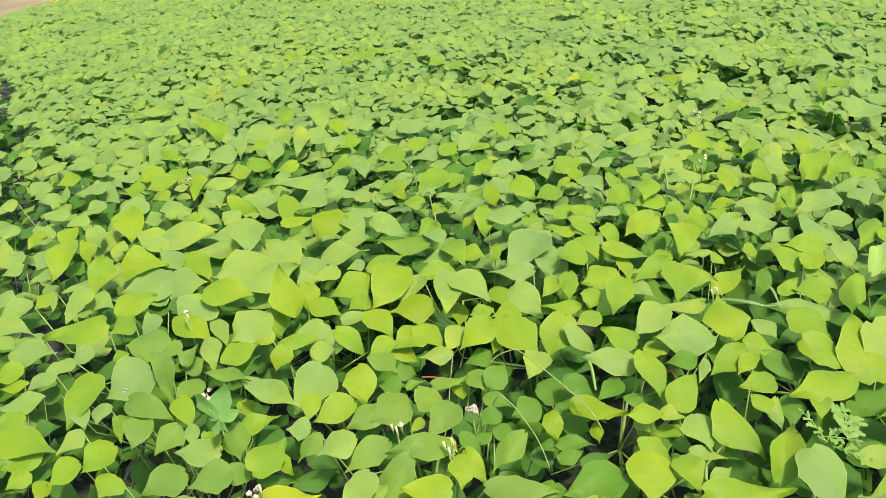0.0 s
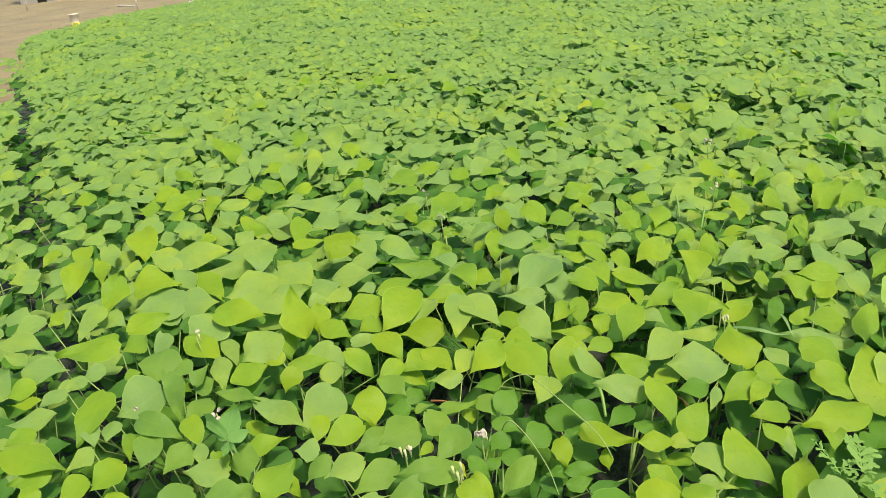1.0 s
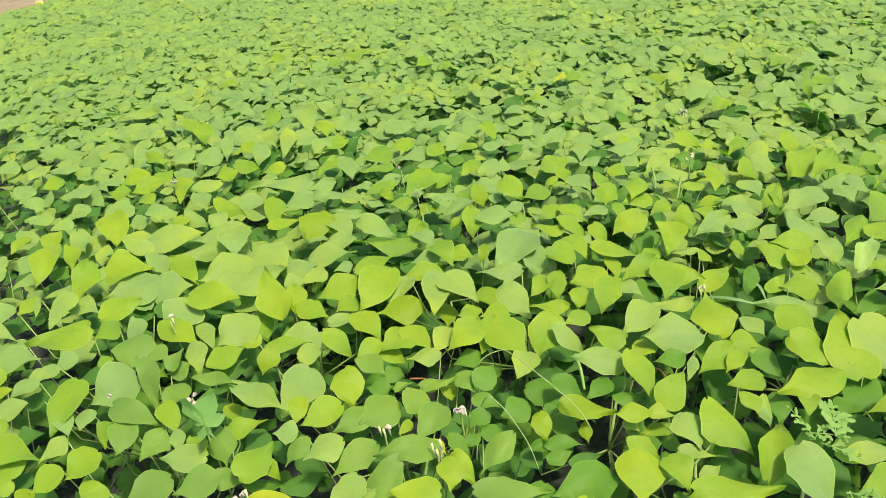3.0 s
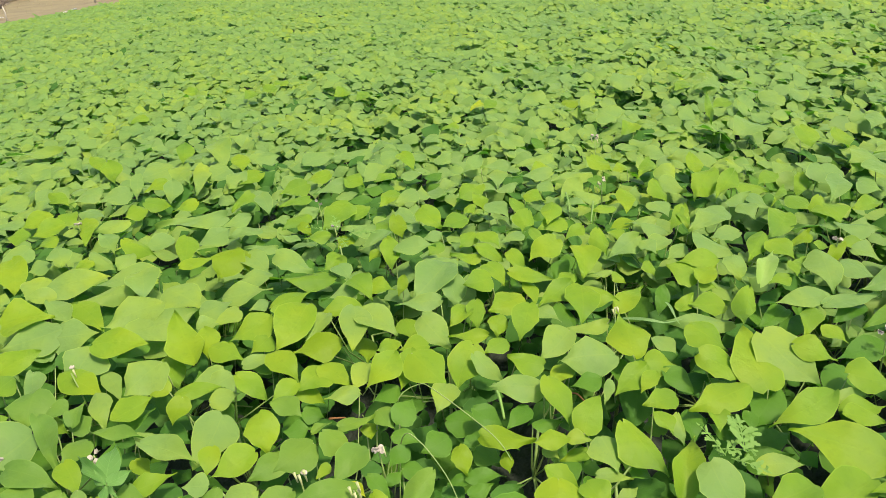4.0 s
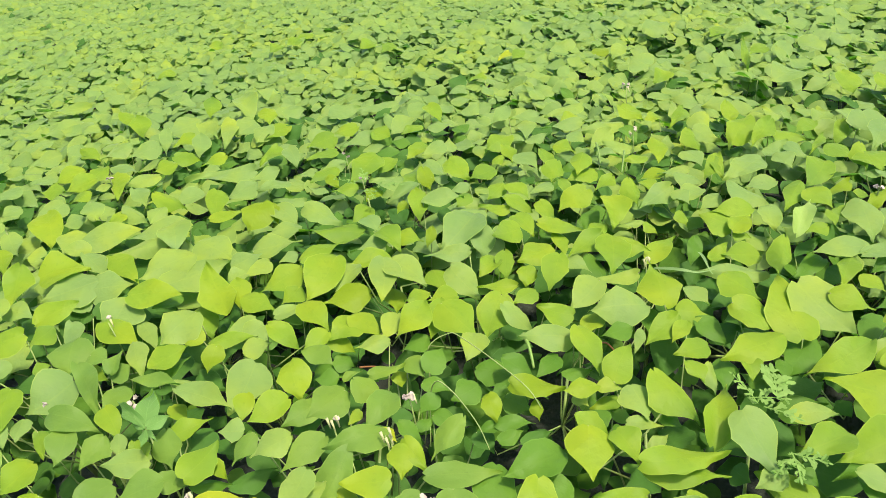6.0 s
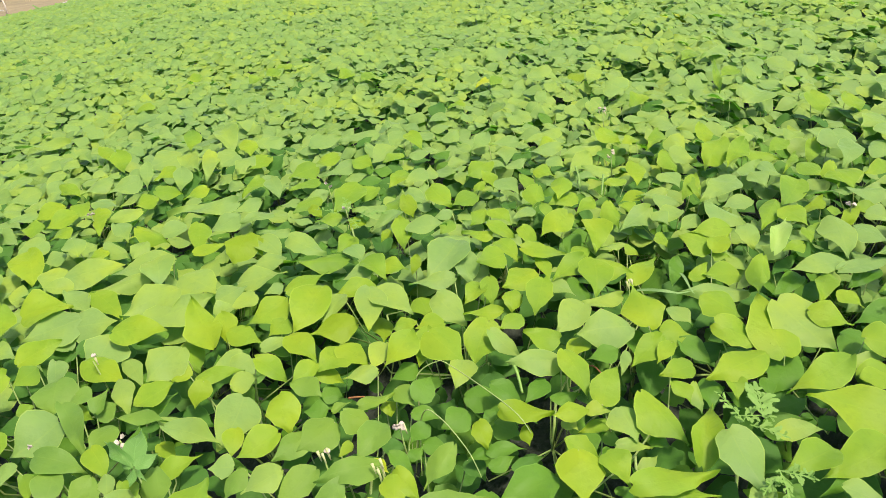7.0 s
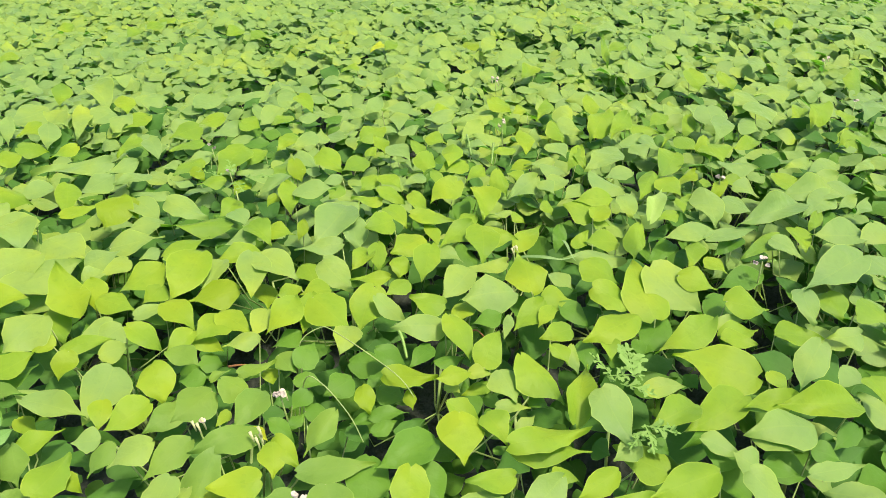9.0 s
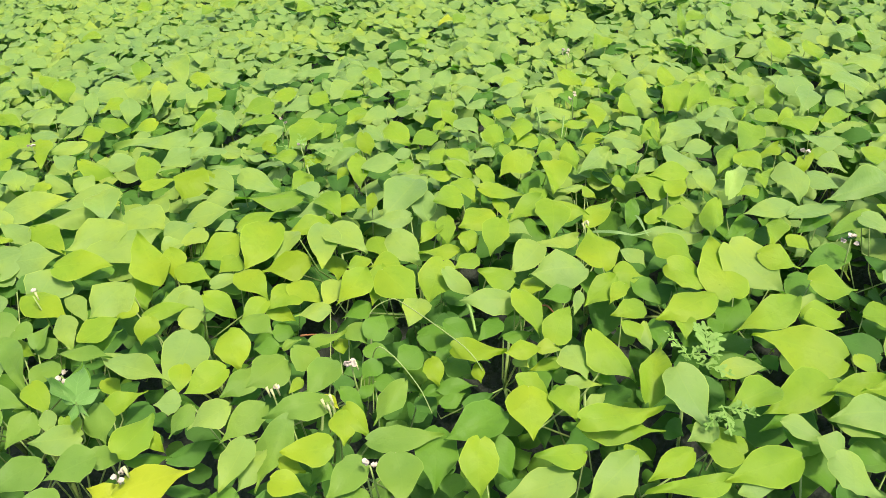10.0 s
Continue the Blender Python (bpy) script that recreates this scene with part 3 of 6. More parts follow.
place((-0.196, 1.547, 0.559), (-0.291, 1.477, 0.542), 0.85, LIME)
place((-0.339, 1.741, 0.527), (-0.208, 1.770, 0.525), 0.66, GREEN)
place((-0.307, 1.792, 0.484), (-0.214, 1.815, 0.484), 0.81, SHADED)
place((-0.204, 1.648, 0.528), (-0.090, 1.699, 0.537), 0.52, LIME)
place((-0.101, 1.545, 0.575), (-0.182, 1.414, 0.534), 0.69, LIME)
place((-0.197, 1.491, 0.535), (-0.240, 1.444, 0.522), 1.15, LIME)
place((-0.328, 1.467, 0.545), (-0.251, 1.425, 0.522), 0.69, LIME)
place((-0.247, 1.378, 0.537), (-0.162, 1.396, 0.536), 0.48, GREEN)
place((-0.184, 1.391, 0.549), (-0.125, 1.313, 0.514), 0.67, LIME)
place((-0.246, 1.290, 0.570), (-0.181, 1.225, 0.538), 0.67, LIME)
place((-0.270, 1.353, 0.531), (-0.321, 1.313, 0.521), 1.09, GREEN)
place((-0.122, 1.268, 0.543), (-0.180, 1.224, 0.532), 0.67, LIME)
place((-0.029, 1.427, 0.524), (-0.143, 1.406, 0.527), 0.94, OLIVE)
place((-0.050, 1.308, 0.537), (-0.125, 1.264, 0.527), 0.98, LIME)
place((-0.057, 1.537, 0.549), (-0.114, 1.458, 0.525), 0.72, GREEN)
place((0.035, 1.701, 0.531), (-0.075, 1.650, 0.523), 0.53, GREEN)
place((0.028, 1.574, 0.531), (-0.080, 1.565, 0.539), 0.72, LIME)
place((0.014, 1.487, 0.584), (-0.003, 1.364, 0.539), 0.69, GREEN)
place((0.031, 1.480, 0.576), (0.106, 1.402, 0.538), 0.89, GREEN)
place((0.011, 1.701, 0.553), (0.059, 1.624, 0.519), 0.83, LIME)
place((0.053, 1.687, 0.534), (0.123, 1.665, 0.519), 0.90, LIME)
place((0.267, 1.674, 0.572), (0.153, 1.551, 0.537), 0.74, GREEN)
place((0.149, 1.695, 0.540), (0.126, 1.623, 0.515), 0.46, OLIVE)
place((0.228, 1.545, 0.533), (0.110, 1.534, 0.541), 0.47, GREEN)
place((0.131, 1.527, 0.505), (0.143, 1.461, 0.479), 0.97, LIME)
place((0.168, 1.448, 0.552), (0.222, 1.355, 0.511), 0.78, GREEN)
place((0.106, 1.369, 0.540), (0.048, 1.350, 0.538), 0.76, LIME)
place((0.089, 1.278, 0.573), (0.020, 1.195, 0.548), 0.75, LIME)
place((0.126, 1.304, 0.556), (0.092, 1.208, 0.522), 0.68, LIME)
place((0.126, 1.262, 0.574), (0.187, 1.174, 0.535), 0.83, LIME)
place((0.169, 1.351, 0.530), (0.100, 1.342, 0.534), 1.09, LIME)
place((0.030, 1.293, 0.545), (-0.010, 1.230, 0.525), 0.69, GREEN)
place((-0.071, 1.312, 0.546), (-0.011, 1.252, 0.518), 0.71, LIME)
place((0.006, 1.216, 0.529), (-0.068, 1.206, 0.532), 0.78, GREEN)
place((0.028, 1.469, 0.503), (0.027, 1.400, 0.477), 0.76, OLIVE)
place((0.088, 1.231, 0.515), (0.026, 1.202, 0.510), 0.82, DEEP)
place((-0.132, 1.292, 0.513), (-0.070, 1.248, 0.490), 0.70, LIME)
place((-0.283, 1.641, 0.539), (-0.343, 1.599, 0.529), 0.90, GREEN)
place((-0.216, 1.846, 0.531), (-0.317, 1.822, 0.533), 0.64, GREEN)
place((-0.040, 1.770, 0.518), (-0.215, 1.787, 0.542), 0.51, LIME)
place((-0.216, 1.681, 0.529), (-0.263, 1.655, 0.524), 0.86, GREEN)
place((-0.303, 1.259, 0.536), (-0.241, 1.274, 0.536), 0.82, GREEN)
place((-0.188, 1.146, 0.570), (-0.167, 1.063, 0.536), 0.80, LIME)
place((-0.169, 1.207, 0.547), (-0.111, 1.166, 0.525), 0.88, MIDGREEN)
place((-0.187, 1.044, 0.561), (-0.264, 1.005, 0.554), 0.72, LIME)
place((-0.134, 1.051, 0.539), (-0.205, 1.007, 0.530), 0.66, MIDGREEN)
place((-0.086, 1.067, 0.541), (-0.159, 1.020, 0.530), 0.96, MIDGREEN)
place((-0.065, 1.065, 0.564), (-0.011, 1.022, 0.542), 0.91, MIDGREEN)
place((-0.103, 1.144, 0.515), (-0.151, 1.143, 0.519), 1.29, DEEP)
place((-0.119, 1.250, 0.480), (-0.075, 1.231, 0.468), 0.98, DEEP)
place((-0.091, 1.111, 0.530), (-0.052, 1.129, 0.533), 0.49, MIDGREEN)
place((0.004, 1.004, 0.568), (-0.051, 0.942, 0.550), 0.81, MIDGREEN)
place((-0.039, 1.108, 0.535), (0.034, 1.127, 0.535), 0.50, MIDGREEN)
place((0.039, 1.136, 0.539), (0.068, 1.093, 0.520), 0.88, MIDGREEN)
place((0.012, 1.137, 0.508), (0.020, 1.104, 0.495), 1.27, OLIVE)
place((0.078, 1.091, 0.531), (0.111, 1.143, 0.547), 0.90, DEEP)
place((0.061, 1.074, 0.522), (0.115, 1.052, 0.508), 0.63, DEEP)
place((0.082, 1.017, 0.535), (0.049, 0.983, 0.526), 0.85, DEEP)
place((0.071, 0.983, 0.519), (0.117, 0.972, 0.510), 0.78, DEEP)
place((0.166, 1.052, 0.512), (0.109, 1.028, 0.509), 0.99, DEEP)
place((0.120, 0.911, 0.568), (0.056, 0.842, 0.548), 0.59, MIDGREEN)
place((0.041, 0.962, 0.511), (0.071, 0.981, 0.516), 0.78, DEEP)
place((0.056, 1.078, 0.482), (0.012, 1.064, 0.481), 0.95, SHADED)
place((-0.004, 1.044, 0.483), (0.041, 1.033, 0.475), 0.89, SHADED)
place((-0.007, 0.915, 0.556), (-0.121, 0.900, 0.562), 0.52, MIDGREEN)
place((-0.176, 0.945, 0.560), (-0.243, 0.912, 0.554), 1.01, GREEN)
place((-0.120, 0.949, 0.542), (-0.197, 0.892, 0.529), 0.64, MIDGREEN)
place((-0.146, 1.068, 0.484), (-0.203, 1.040, 0.479), 0.78, SHADED)
place((0.011, 0.894, 0.548), (0.004, 0.836, 0.526), 0.79, LIME)
place((0.016, 0.906, 0.548), (0.049, 0.846, 0.522), 0.54, LIME)
place((-0.026, 0.939, 0.545), (0.003, 0.914, 0.533), 0.71, YELLOW)
place((0.008, 0.966, 0.531), (0.044, 0.919, 0.510), 0.66, DEEP)
place((-0.259, 1.016, 0.520), (-0.279, 0.980, 0.509), 0.91, DEEP)
place((-0.059, 1.014, 0.531), (-0.083, 0.989, 0.524), 0.73, LIME)
place((0.271, 1.632, 0.557), (0.269, 1.528, 0.517), 0.77, GREEN)
place((0.366, 1.570, 0.560), (0.291, 1.557, 0.562), 1.19, LIME)
place((0.287, 1.483, 0.540), (0.229, 1.425, 0.524), 0.73, LIME)
place((0.308, 1.485, 0.551), (0.294, 1.396, 0.519), 0.55, LIME)
place((0.418, 1.456, 0.560), (0.325, 1.419, 0.556), 0.87, LIME)
place((0.347, 1.409, 0.546), (0.331, 1.349, 0.525), 0.83, LIME)
place((0.422, 1.401, 0.568), (0.370, 1.299, 0.534), 0.62, LIME)
place((0.430, 1.417, 0.548), (0.490, 1.371, 0.524), 0.59, GREEN)
place((0.546, 1.480, 0.564), (0.444, 1.411, 0.548), 0.64, LIME)
place((0.558, 1.437, 0.577), (0.522, 1.326, 0.539), 0.76, LIME)
place((0.556, 1.439, 0.567), (0.639, 1.395, 0.541), 0.82, LIME)
place((0.470, 1.612, 0.513), (0.470, 1.530, 0.481), 0.54, LIME)
place((0.581, 1.321, 0.533), (0.450, 1.301, 0.538), 0.39, GREEN)
place((0.474, 1.266, 0.566), (0.384, 1.197, 0.549), 0.65, GREEN)
place((0.540, 1.169, 0.553), (0.417, 1.164, 0.563), 0.82, GREEN)
place((0.590, 1.190, 0.529), (0.600, 1.300, 0.569), 0.89, LIME)
place((0.631, 1.392, 0.520), (0.729, 1.458, 0.535), 0.50, LIME)
place((0.391, 1.184, 0.545), (0.321, 1.214, 0.563), 1.02, LIME)
place((0.258, 1.255, 0.551), (0.305, 1.179, 0.518), 0.52, GREEN)
place((0.263, 1.298, 0.546), (0.205, 1.190, 0.511), 0.68, LIME)
place((0.308, 1.354, 0.530), (0.216, 1.356, 0.539), 0.53, LIME)
place((0.343, 1.309, 0.536), (0.283, 1.283, 0.532), 0.73, LIME)
place((0.185, 1.179, 0.542), (0.153, 1.117, 0.522), 0.95, GREEN)
place((0.371, 1.112, 0.543), (0.261, 1.124, 0.559), 0.58, GREEN)
place((0.454, 1.192, 0.531), (0.386, 1.145, 0.520), 0.60, LIME)
place((0.378, 1.109, 0.571), (0.388, 1.003, 0.530), 0.55, LIME)
place((0.492, 1.128, 0.534), (0.423, 1.110, 0.535), 0.80, DEEP)
place((0.509, 1.111, 0.536), (0.476, 1.060, 0.520), 0.41, GREEN)
place((0.594, 1.138, 0.535), (0.503, 1.077, 0.521), 0.67, LIME)
place((0.404, 0.971, 0.538), (0.460, 1.043, 0.560), 0.71, LIME)
place((0.174, 1.136, 0.485), (0.258, 1.113, 0.468), 0.72, DEEP)
place((0.225, 1.108, 0.525), (0.273, 1.056, 0.500), 0.81, DEEP)
place((0.220, 1.007, 0.542), (0.320, 0.990, 0.525), 0.56, OLIVE)
place((0.333, 1.090, 0.520), (0.278, 1.051, 0.510), 0.69, DEEP)
place((0.328, 1.044, 0.513), (0.389, 1.044, 0.507), 0.72, DEEP)
place((0.366, 0.945, 0.558), (0.298, 0.941, 0.563), 0.61, LIME)
place((0.325, 0.959, 0.530), (0.347, 0.937, 0.520), 0.95, GREEN)
place((0.372, 0.967, 0.535), (0.419, 0.959, 0.527), 0.73, GREEN)
place((0.417, 0.972, 0.491), (0.354, 0.961, 0.493), 0.52, LIME)
place((0.417, 0.922, 0.567), (0.425, 0.858, 0.541), 1.02, GREEN)
place((0.399, 0.960, 0.478), (0.430, 0.933, 0.465), 0.84, DEEP)
place((0.303, 0.869, 0.570), (0.347, 0.828, 0.550), 0.80, LIME)
place((0.315, 0.841, 0.569), (0.296, 0.755, 0.538), 0.87, LIME)
place((0.358, 0.831, 0.560), (0.377, 0.774, 0.537), 0.94, LIME)
place((0.389, 0.864, 0.539), (0.449, 0.852, 0.528), 0.51, GREEN)
place((0.409, 0.813, 0.524), (0.449, 0.834, 0.528), 0.57, GREEN)
place((0.177, 0.931, 0.519), (0.248, 0.928, 0.511), 0.45, DEEP)
place((0.186, 0.938, 0.511), (0.141, 0.933, 0.513), 0.61, DEEP)
place((0.175, 0.894, 0.514), (0.222, 0.910, 0.516), 0.63, DEEP)
place((0.213, 0.892, 0.507), (0.272, 0.906, 0.506), 0.70, SHADED)
place((0.267, 0.823, 0.542), (0.161, 0.793, 0.541), 0.73, DEEP)
place((0.144, 0.957, 0.485), (0.168, 0.915, 0.467), 0.86, SHADED)
place((0.176, 0.984, 0.547), (0.180, 0.929, 0.526), 0.73, OLIVE)
place((0.213, 1.035, 0.487), (0.259, 1.005, 0.471), 1.01, DEEP)
place((0.266, 0.997, 0.501), (0.260, 0.956, 0.486), 0.73, OLIVE)
place((0.218, 1.042, 0.511), (0.185, 1.025, 0.507), 0.71, DEEP)
place((0.462, 0.935, 0.578), (0.500, 0.832, 0.536), 0.81, LIME)
place((0.457, 0.881, 0.520), (0.487, 0.861, 0.510), 1.09, DEEP)
place((0.370, 0.749, 0.568), (0.510, 0.750, 0.555), 0.41, LIME)
place((0.377, 0.754, 0.550), (0.505, 0.729, 0.527), 0.41, LIME)
place((0.356, 0.787, 0.516), (0.384, 0.793, 0.515), 0.73, DEEP)
place((0.874, 1.329, 0.524), (0.786, 1.338, 0.536), 0.95, LIME)
place((0.757, 1.327, 0.531), (0.819, 1.375, 0.544), 0.49, LIME)
place((0.780, 1.463, 0.521), (0.733, 1.376, 0.493), 0.47, DEEP)
place((0.863, 1.268, 0.515), (0.702, 1.288, 0.538), 0.34, GREEN)
place((0.720, 1.207, 0.572), (0.775, 1.138, 0.540), 0.96, LIME)
place((0.644, 1.218, 0.544), (0.679, 1.170, 0.523), 0.93, GREEN)
place((0.784, 1.266, 0.475), (0.707, 1.230, 0.469), 0.55, SHADED)
place((0.598, 1.148, 0.540), (0.659, 1.134, 0.528), 1.07, LIME)
place((0.686, 1.096, 0.577), (0.768, 1.033, 0.545), 0.77, LIME)
place((0.629, 1.129, 0.526), (0.666, 1.068, 0.499), 0.93, DEEP)
place((0.604, 1.110, 0.537), (0.553, 1.066, 0.525), 0.57, LIME)
place((0.614, 1.041, 0.527), (0.540, 1.029, 0.530), 0.76, LIME)
place((0.742, 1.005, 0.552), (0.602, 0.968, 0.552), 0.50, LIME)
place((0.781, 1.003, 0.536), (0.805, 1.148, 0.589), 0.73, LIME)
place((0.833, 1.120, 0.581), (0.882, 0.993, 0.528), 0.94, GREEN)
place((0.879, 1.080, 0.573), (0.948, 1.036, 0.550), 0.86, LIME)
place((0.915, 1.303, 0.577), (0.842, 1.199, 0.545), 0.49, LIME)
place((1.001, 1.283, 0.518), (0.900, 1.241, 0.512), 0.43, DEEP)
place((1.092, 1.266, 0.546), (0.936, 1.254, 0.557), 0.42, GREEN)
place((1.059, 1.239, 0.543), (1.219, 1.259, 0.534), 0.34, GREEN)
place((1.164, 1.265, 0.519), (1.068, 1.214, 0.509), 0.59, DEEP)
place((1.037, 1.240, 0.543), (0.965, 1.161, 0.520), 0.47, LIME)
place((1.014, 1.172, 0.540), (1.039, 1.121, 0.519), 0.99, LIME)
place((1.043, 1.278, 0.490), (0.965, 1.226, 0.478), 0.53, SHADED)
place((1.110, 1.103, 0.512), (0.980, 1.079, 0.516), 0.51, DEEP)
place((0.930, 1.048, 0.522), (0.972, 1.001, 0.500), 1.31, DEEP)
place((0.923, 0.975, 0.564), (1.005, 0.946, 0.545), 1.06, LIME)
place((0.818, 1.027, 0.519), (0.716, 0.949, 0.499), 0.54, DEEP)
place((0.864, 0.938, 0.559), (0.704, 0.883, 0.554), 0.44, LIME)
place((0.864, 0.941, 0.535), (0.954, 0.944, 0.527), 0.43, GREEN)
place((0.873, 0.915, 0.533), (0.962, 0.918, 0.525), 0.61, LIME)
place((0.993, 1.372, 0.476), (1.088, 1.421, 0.486), 0.39, SHADED)
place((0.544, 0.983, 0.546), (0.559, 0.938, 0.527), 1.03, LIME)
place((0.587, 0.980, 0.536), (0.570, 0.918, 0.514), 0.56, GREEN)
place((0.619, 0.997, 0.526), (0.599, 0.931, 0.503), 0.71, DEEP)
place((0.501, 0.785, 0.537), (0.572, 0.886, 0.568), 0.46, LIME)
place((0.556, 0.807, 0.581), (0.564, 0.706, 0.542), 0.84, GREEN)
place((0.648, 0.817, 0.541), (0.729, 0.812, 0.531), 0.52, GREEN)
place((0.702, 0.751, 0.551), (0.606, 0.729, 0.552), 0.69, LIME)
place((0.810, 0.759, 0.529), (0.660, 0.718, 0.528), 0.46, LIME)
place((0.861, 0.793, 0.531), (0.721, 0.856, 0.569), 0.69, LIME)
place((0.856, 0.895, 0.547), (0.920, 0.869, 0.531), 0.88, LIME)
place((0.658, 0.977, 0.538), (0.645, 0.929, 0.521), 0.87, LIME)
place((0.722, 0.969, 0.523), (0.705, 0.927, 0.509), 0.67, DEEP)
place((0.582, 0.715, 0.532), (0.523, 0.697, 0.531), 0.66, GREEN)
place((0.671, 0.685, 0.544), (0.720, 0.646, 0.524), 0.76, GREEN)
place((0.743, 0.727, 0.516), (0.647, 0.699, 0.515), 0.23, DEEP)
place((0.534, 0.776, 0.486), (0.554, 0.754, 0.475), 1.63, SHADED)
place((0.723, 0.936, 0.473), (0.802, 0.952, 0.471), 0.79, SHADED)
place((0.776, 0.881, 0.487), (0.787, 0.851, 0.474), 1.36, SHADED)
place((0.611, 0.725, 0.517), (0.627, 0.700, 0.506), 1.22, DEEP)
place((-0.714, 3.328, 0.561), (-0.705, 3.185, 0.505), 0.62, LIME)
place((-0.546, 3.180, 0.591), (-0.494, 2.994, 0.516), 0.63, GREEN)
place((-0.720, 3.061, 0.535), (-0.851, 2.993, 0.523), 1.09, GREEN)
place((-0.701, 2.955, 0.554), (-0.622, 2.861, 0.511), 0.78, GREEN)
place((-0.564, 2.934, 0.566), (-0.579, 2.750, 0.498), 0.42, GREEN)
place((-0.464, 2.924, 0.539), (-0.547, 2.855, 0.521), 1.29, GREEN)
place((-1.012, 3.154, 0.566), (-0.956, 3.011, 0.506), 0.63, LIME)
place((-1.115, 3.301, 0.562), (-1.044, 3.171, 0.505), 0.46, LIME)
place((-1.259, 3.246, 0.554), (-1.256, 3.099, 0.498), 0.56, GREEN)
place((-1.246, 3.352, 0.553), (-1.163, 3.248, 0.505), 0.57, GREEN)
place((-1.374, 3.633, 0.522), (-1.625, 3.616, 0.541), 0.36, GREEN)
place((-1.284, 3.288, 0.543), (-1.460, 3.213, 0.532), 0.53, GREEN)
place((-1.352, 3.037, 0.550), (-1.404, 2.957, 0.525), 0.89, GREEN)
place((-1.157, 2.852, 0.553), (-1.067, 2.771, 0.513), 0.51, LIME)
place((-0.959, 2.846, 0.535), (-1.068, 2.769, 0.516), 0.77, GREEN)
place((-0.826, 2.762, 0.543), (-0.937, 2.697, 0.529), 0.79, GREEN)
place((-0.845, 2.893, 0.535), (-0.915, 2.852, 0.527), 0.94, GREEN)
place((-0.824, 2.909, 0.566), (-0.806, 2.746, 0.502), 0.32, GREEN)
place((-0.701, 2.839, 0.544), (-0.777, 2.773, 0.526), 0.98, LIME)
place((-0.664, 2.774, 0.561), (-0.653, 2.635, 0.507), 0.59, GREEN)
place((-1.239, 2.841, 0.539), (-1.347, 2.776, 0.525), 0.94, GREEN)
place((-1.174, 2.885, 0.556), (-1.199, 2.783, 0.520), 0.83, GREEN)
place((-1.071, 2.609, 0.537), (-1.169, 2.547, 0.524), 0.82, LIME)
place((-0.987, 2.599, 0.544), (-1.031, 2.519, 0.518), 0.84, LIME)
place((-0.957, 2.571, 0.548), (-0.853, 2.540, 0.526), 0.55, GREEN)
place((-0.722, 2.559, 0.532), (-0.797, 2.518, 0.524), 1.10, LIME)
place((-0.736, 2.613, 0.540), (-0.635, 2.581, 0.518), 0.73, LIME)
place((-0.531, 2.534, 0.543), (-0.613, 2.478, 0.530), 0.64, LIME)
place((-0.414, 2.397, 0.521), (-0.648, 2.359, 0.530), 0.45, GREEN)
place((-0.750, 2.431, 0.539), (-0.865, 2.388, 0.534), 0.59, GREEN)
place((-0.886, 2.450, 0.561), (-0.876, 2.319, 0.510), 0.55, LIME)
place((-1.169, 2.600, 0.535), (-1.259, 2.556, 0.527), 0.98, GREEN)
place((-0.994, 2.501, 0.535), (-1.095, 2.445, 0.523), 0.80, LIME)
place((-1.059, 2.365, 0.556), (-1.132, 2.363, 0.562), 1.16, LIME)
place((-0.954, 2.373, 0.537), (-0.902, 2.391, 0.539), 1.16, GREEN)
place((-0.972, 2.368, 0.534), (-1.031, 2.318, 0.520), 1.08, LIME)
place((-0.801, 2.295, 0.551), (-0.752, 2.209, 0.513), 0.79, GREEN)
place((-0.690, 2.158, 0.576), (-0.583, 2.079, 0.535), 0.61, LIME)
place((-0.556, 2.204, 0.532), (-0.654, 2.178, 0.532), 0.80, GREEN)
place((-0.501, 2.165, 0.555), (-0.502, 2.032, 0.505), 0.58, LIME)
place((-0.384, 2.222, 0.536), (-0.488, 2.150, 0.519), 0.84, GREEN)
place((-0.900, 2.175, 0.573), (-0.868, 2.096, 0.540), 0.83, GREEN)
place((-1.022, 2.263, 0.549), (-1.095, 2.179, 0.524), 0.95, GREEN)
place((-0.928, 2.159, 0.529), (-0.990, 2.127, 0.523), 1.14, GREEN)
place((-0.791, 2.151, 0.548), (-0.707, 2.068, 0.508), 0.56, GREEN)
place((-0.660, 2.099, 0.549), (-0.691, 2.029, 0.525), 0.84, GREEN)
place((-0.778, 2.104, 0.537), (-0.828, 2.084, 0.535), 1.03, LIME)
place((-0.496, 1.981, 0.534), (-0.400, 2.008, 0.535), 0.64, LIME)
place((-0.325, 1.976, 0.569), (-0.366, 1.858, 0.528), 0.80, OLIVE)
place((-0.325, 2.000, 0.554), (-0.289, 1.912, 0.517), 0.59, OLIVE)
place((-0.426, 3.039, 0.561), (-0.412, 2.927, 0.517), 0.69, LIME)
place((-0.358, 3.013, 0.543), (-0.254, 3.017, 0.535), 1.29, GREEN)
place((-0.152, 2.866, 0.531), (-0.021, 2.923, 0.539), 0.85, GREEN)
place((0.132, 2.939, 0.524), (-0.040, 2.900, 0.527), 0.47, GREEN)
place((-0.391, 2.802, 0.555), (-0.443, 2.691, 0.519), 0.68, GREEN)
place((-0.314, 2.803, 0.538), (-0.410, 2.727, 0.519), 0.78, LIME)
place((-0.128, 2.580, 0.540), (-0.232, 2.522, 0.528), 0.86, LIME)
place((-0.040, 2.654, 0.543), (-0.160, 2.601, 0.534), 0.59, LIME)
place((0.018, 2.559, 0.546), (0.083, 2.520, 0.524), 1.50, LIME)
place((0.022, 2.561, 0.534), (-0.109, 2.488, 0.520), 0.53, GREEN)
place((0.231, 2.824, 0.549), (0.177, 2.706, 0.510), 0.68, GREEN)
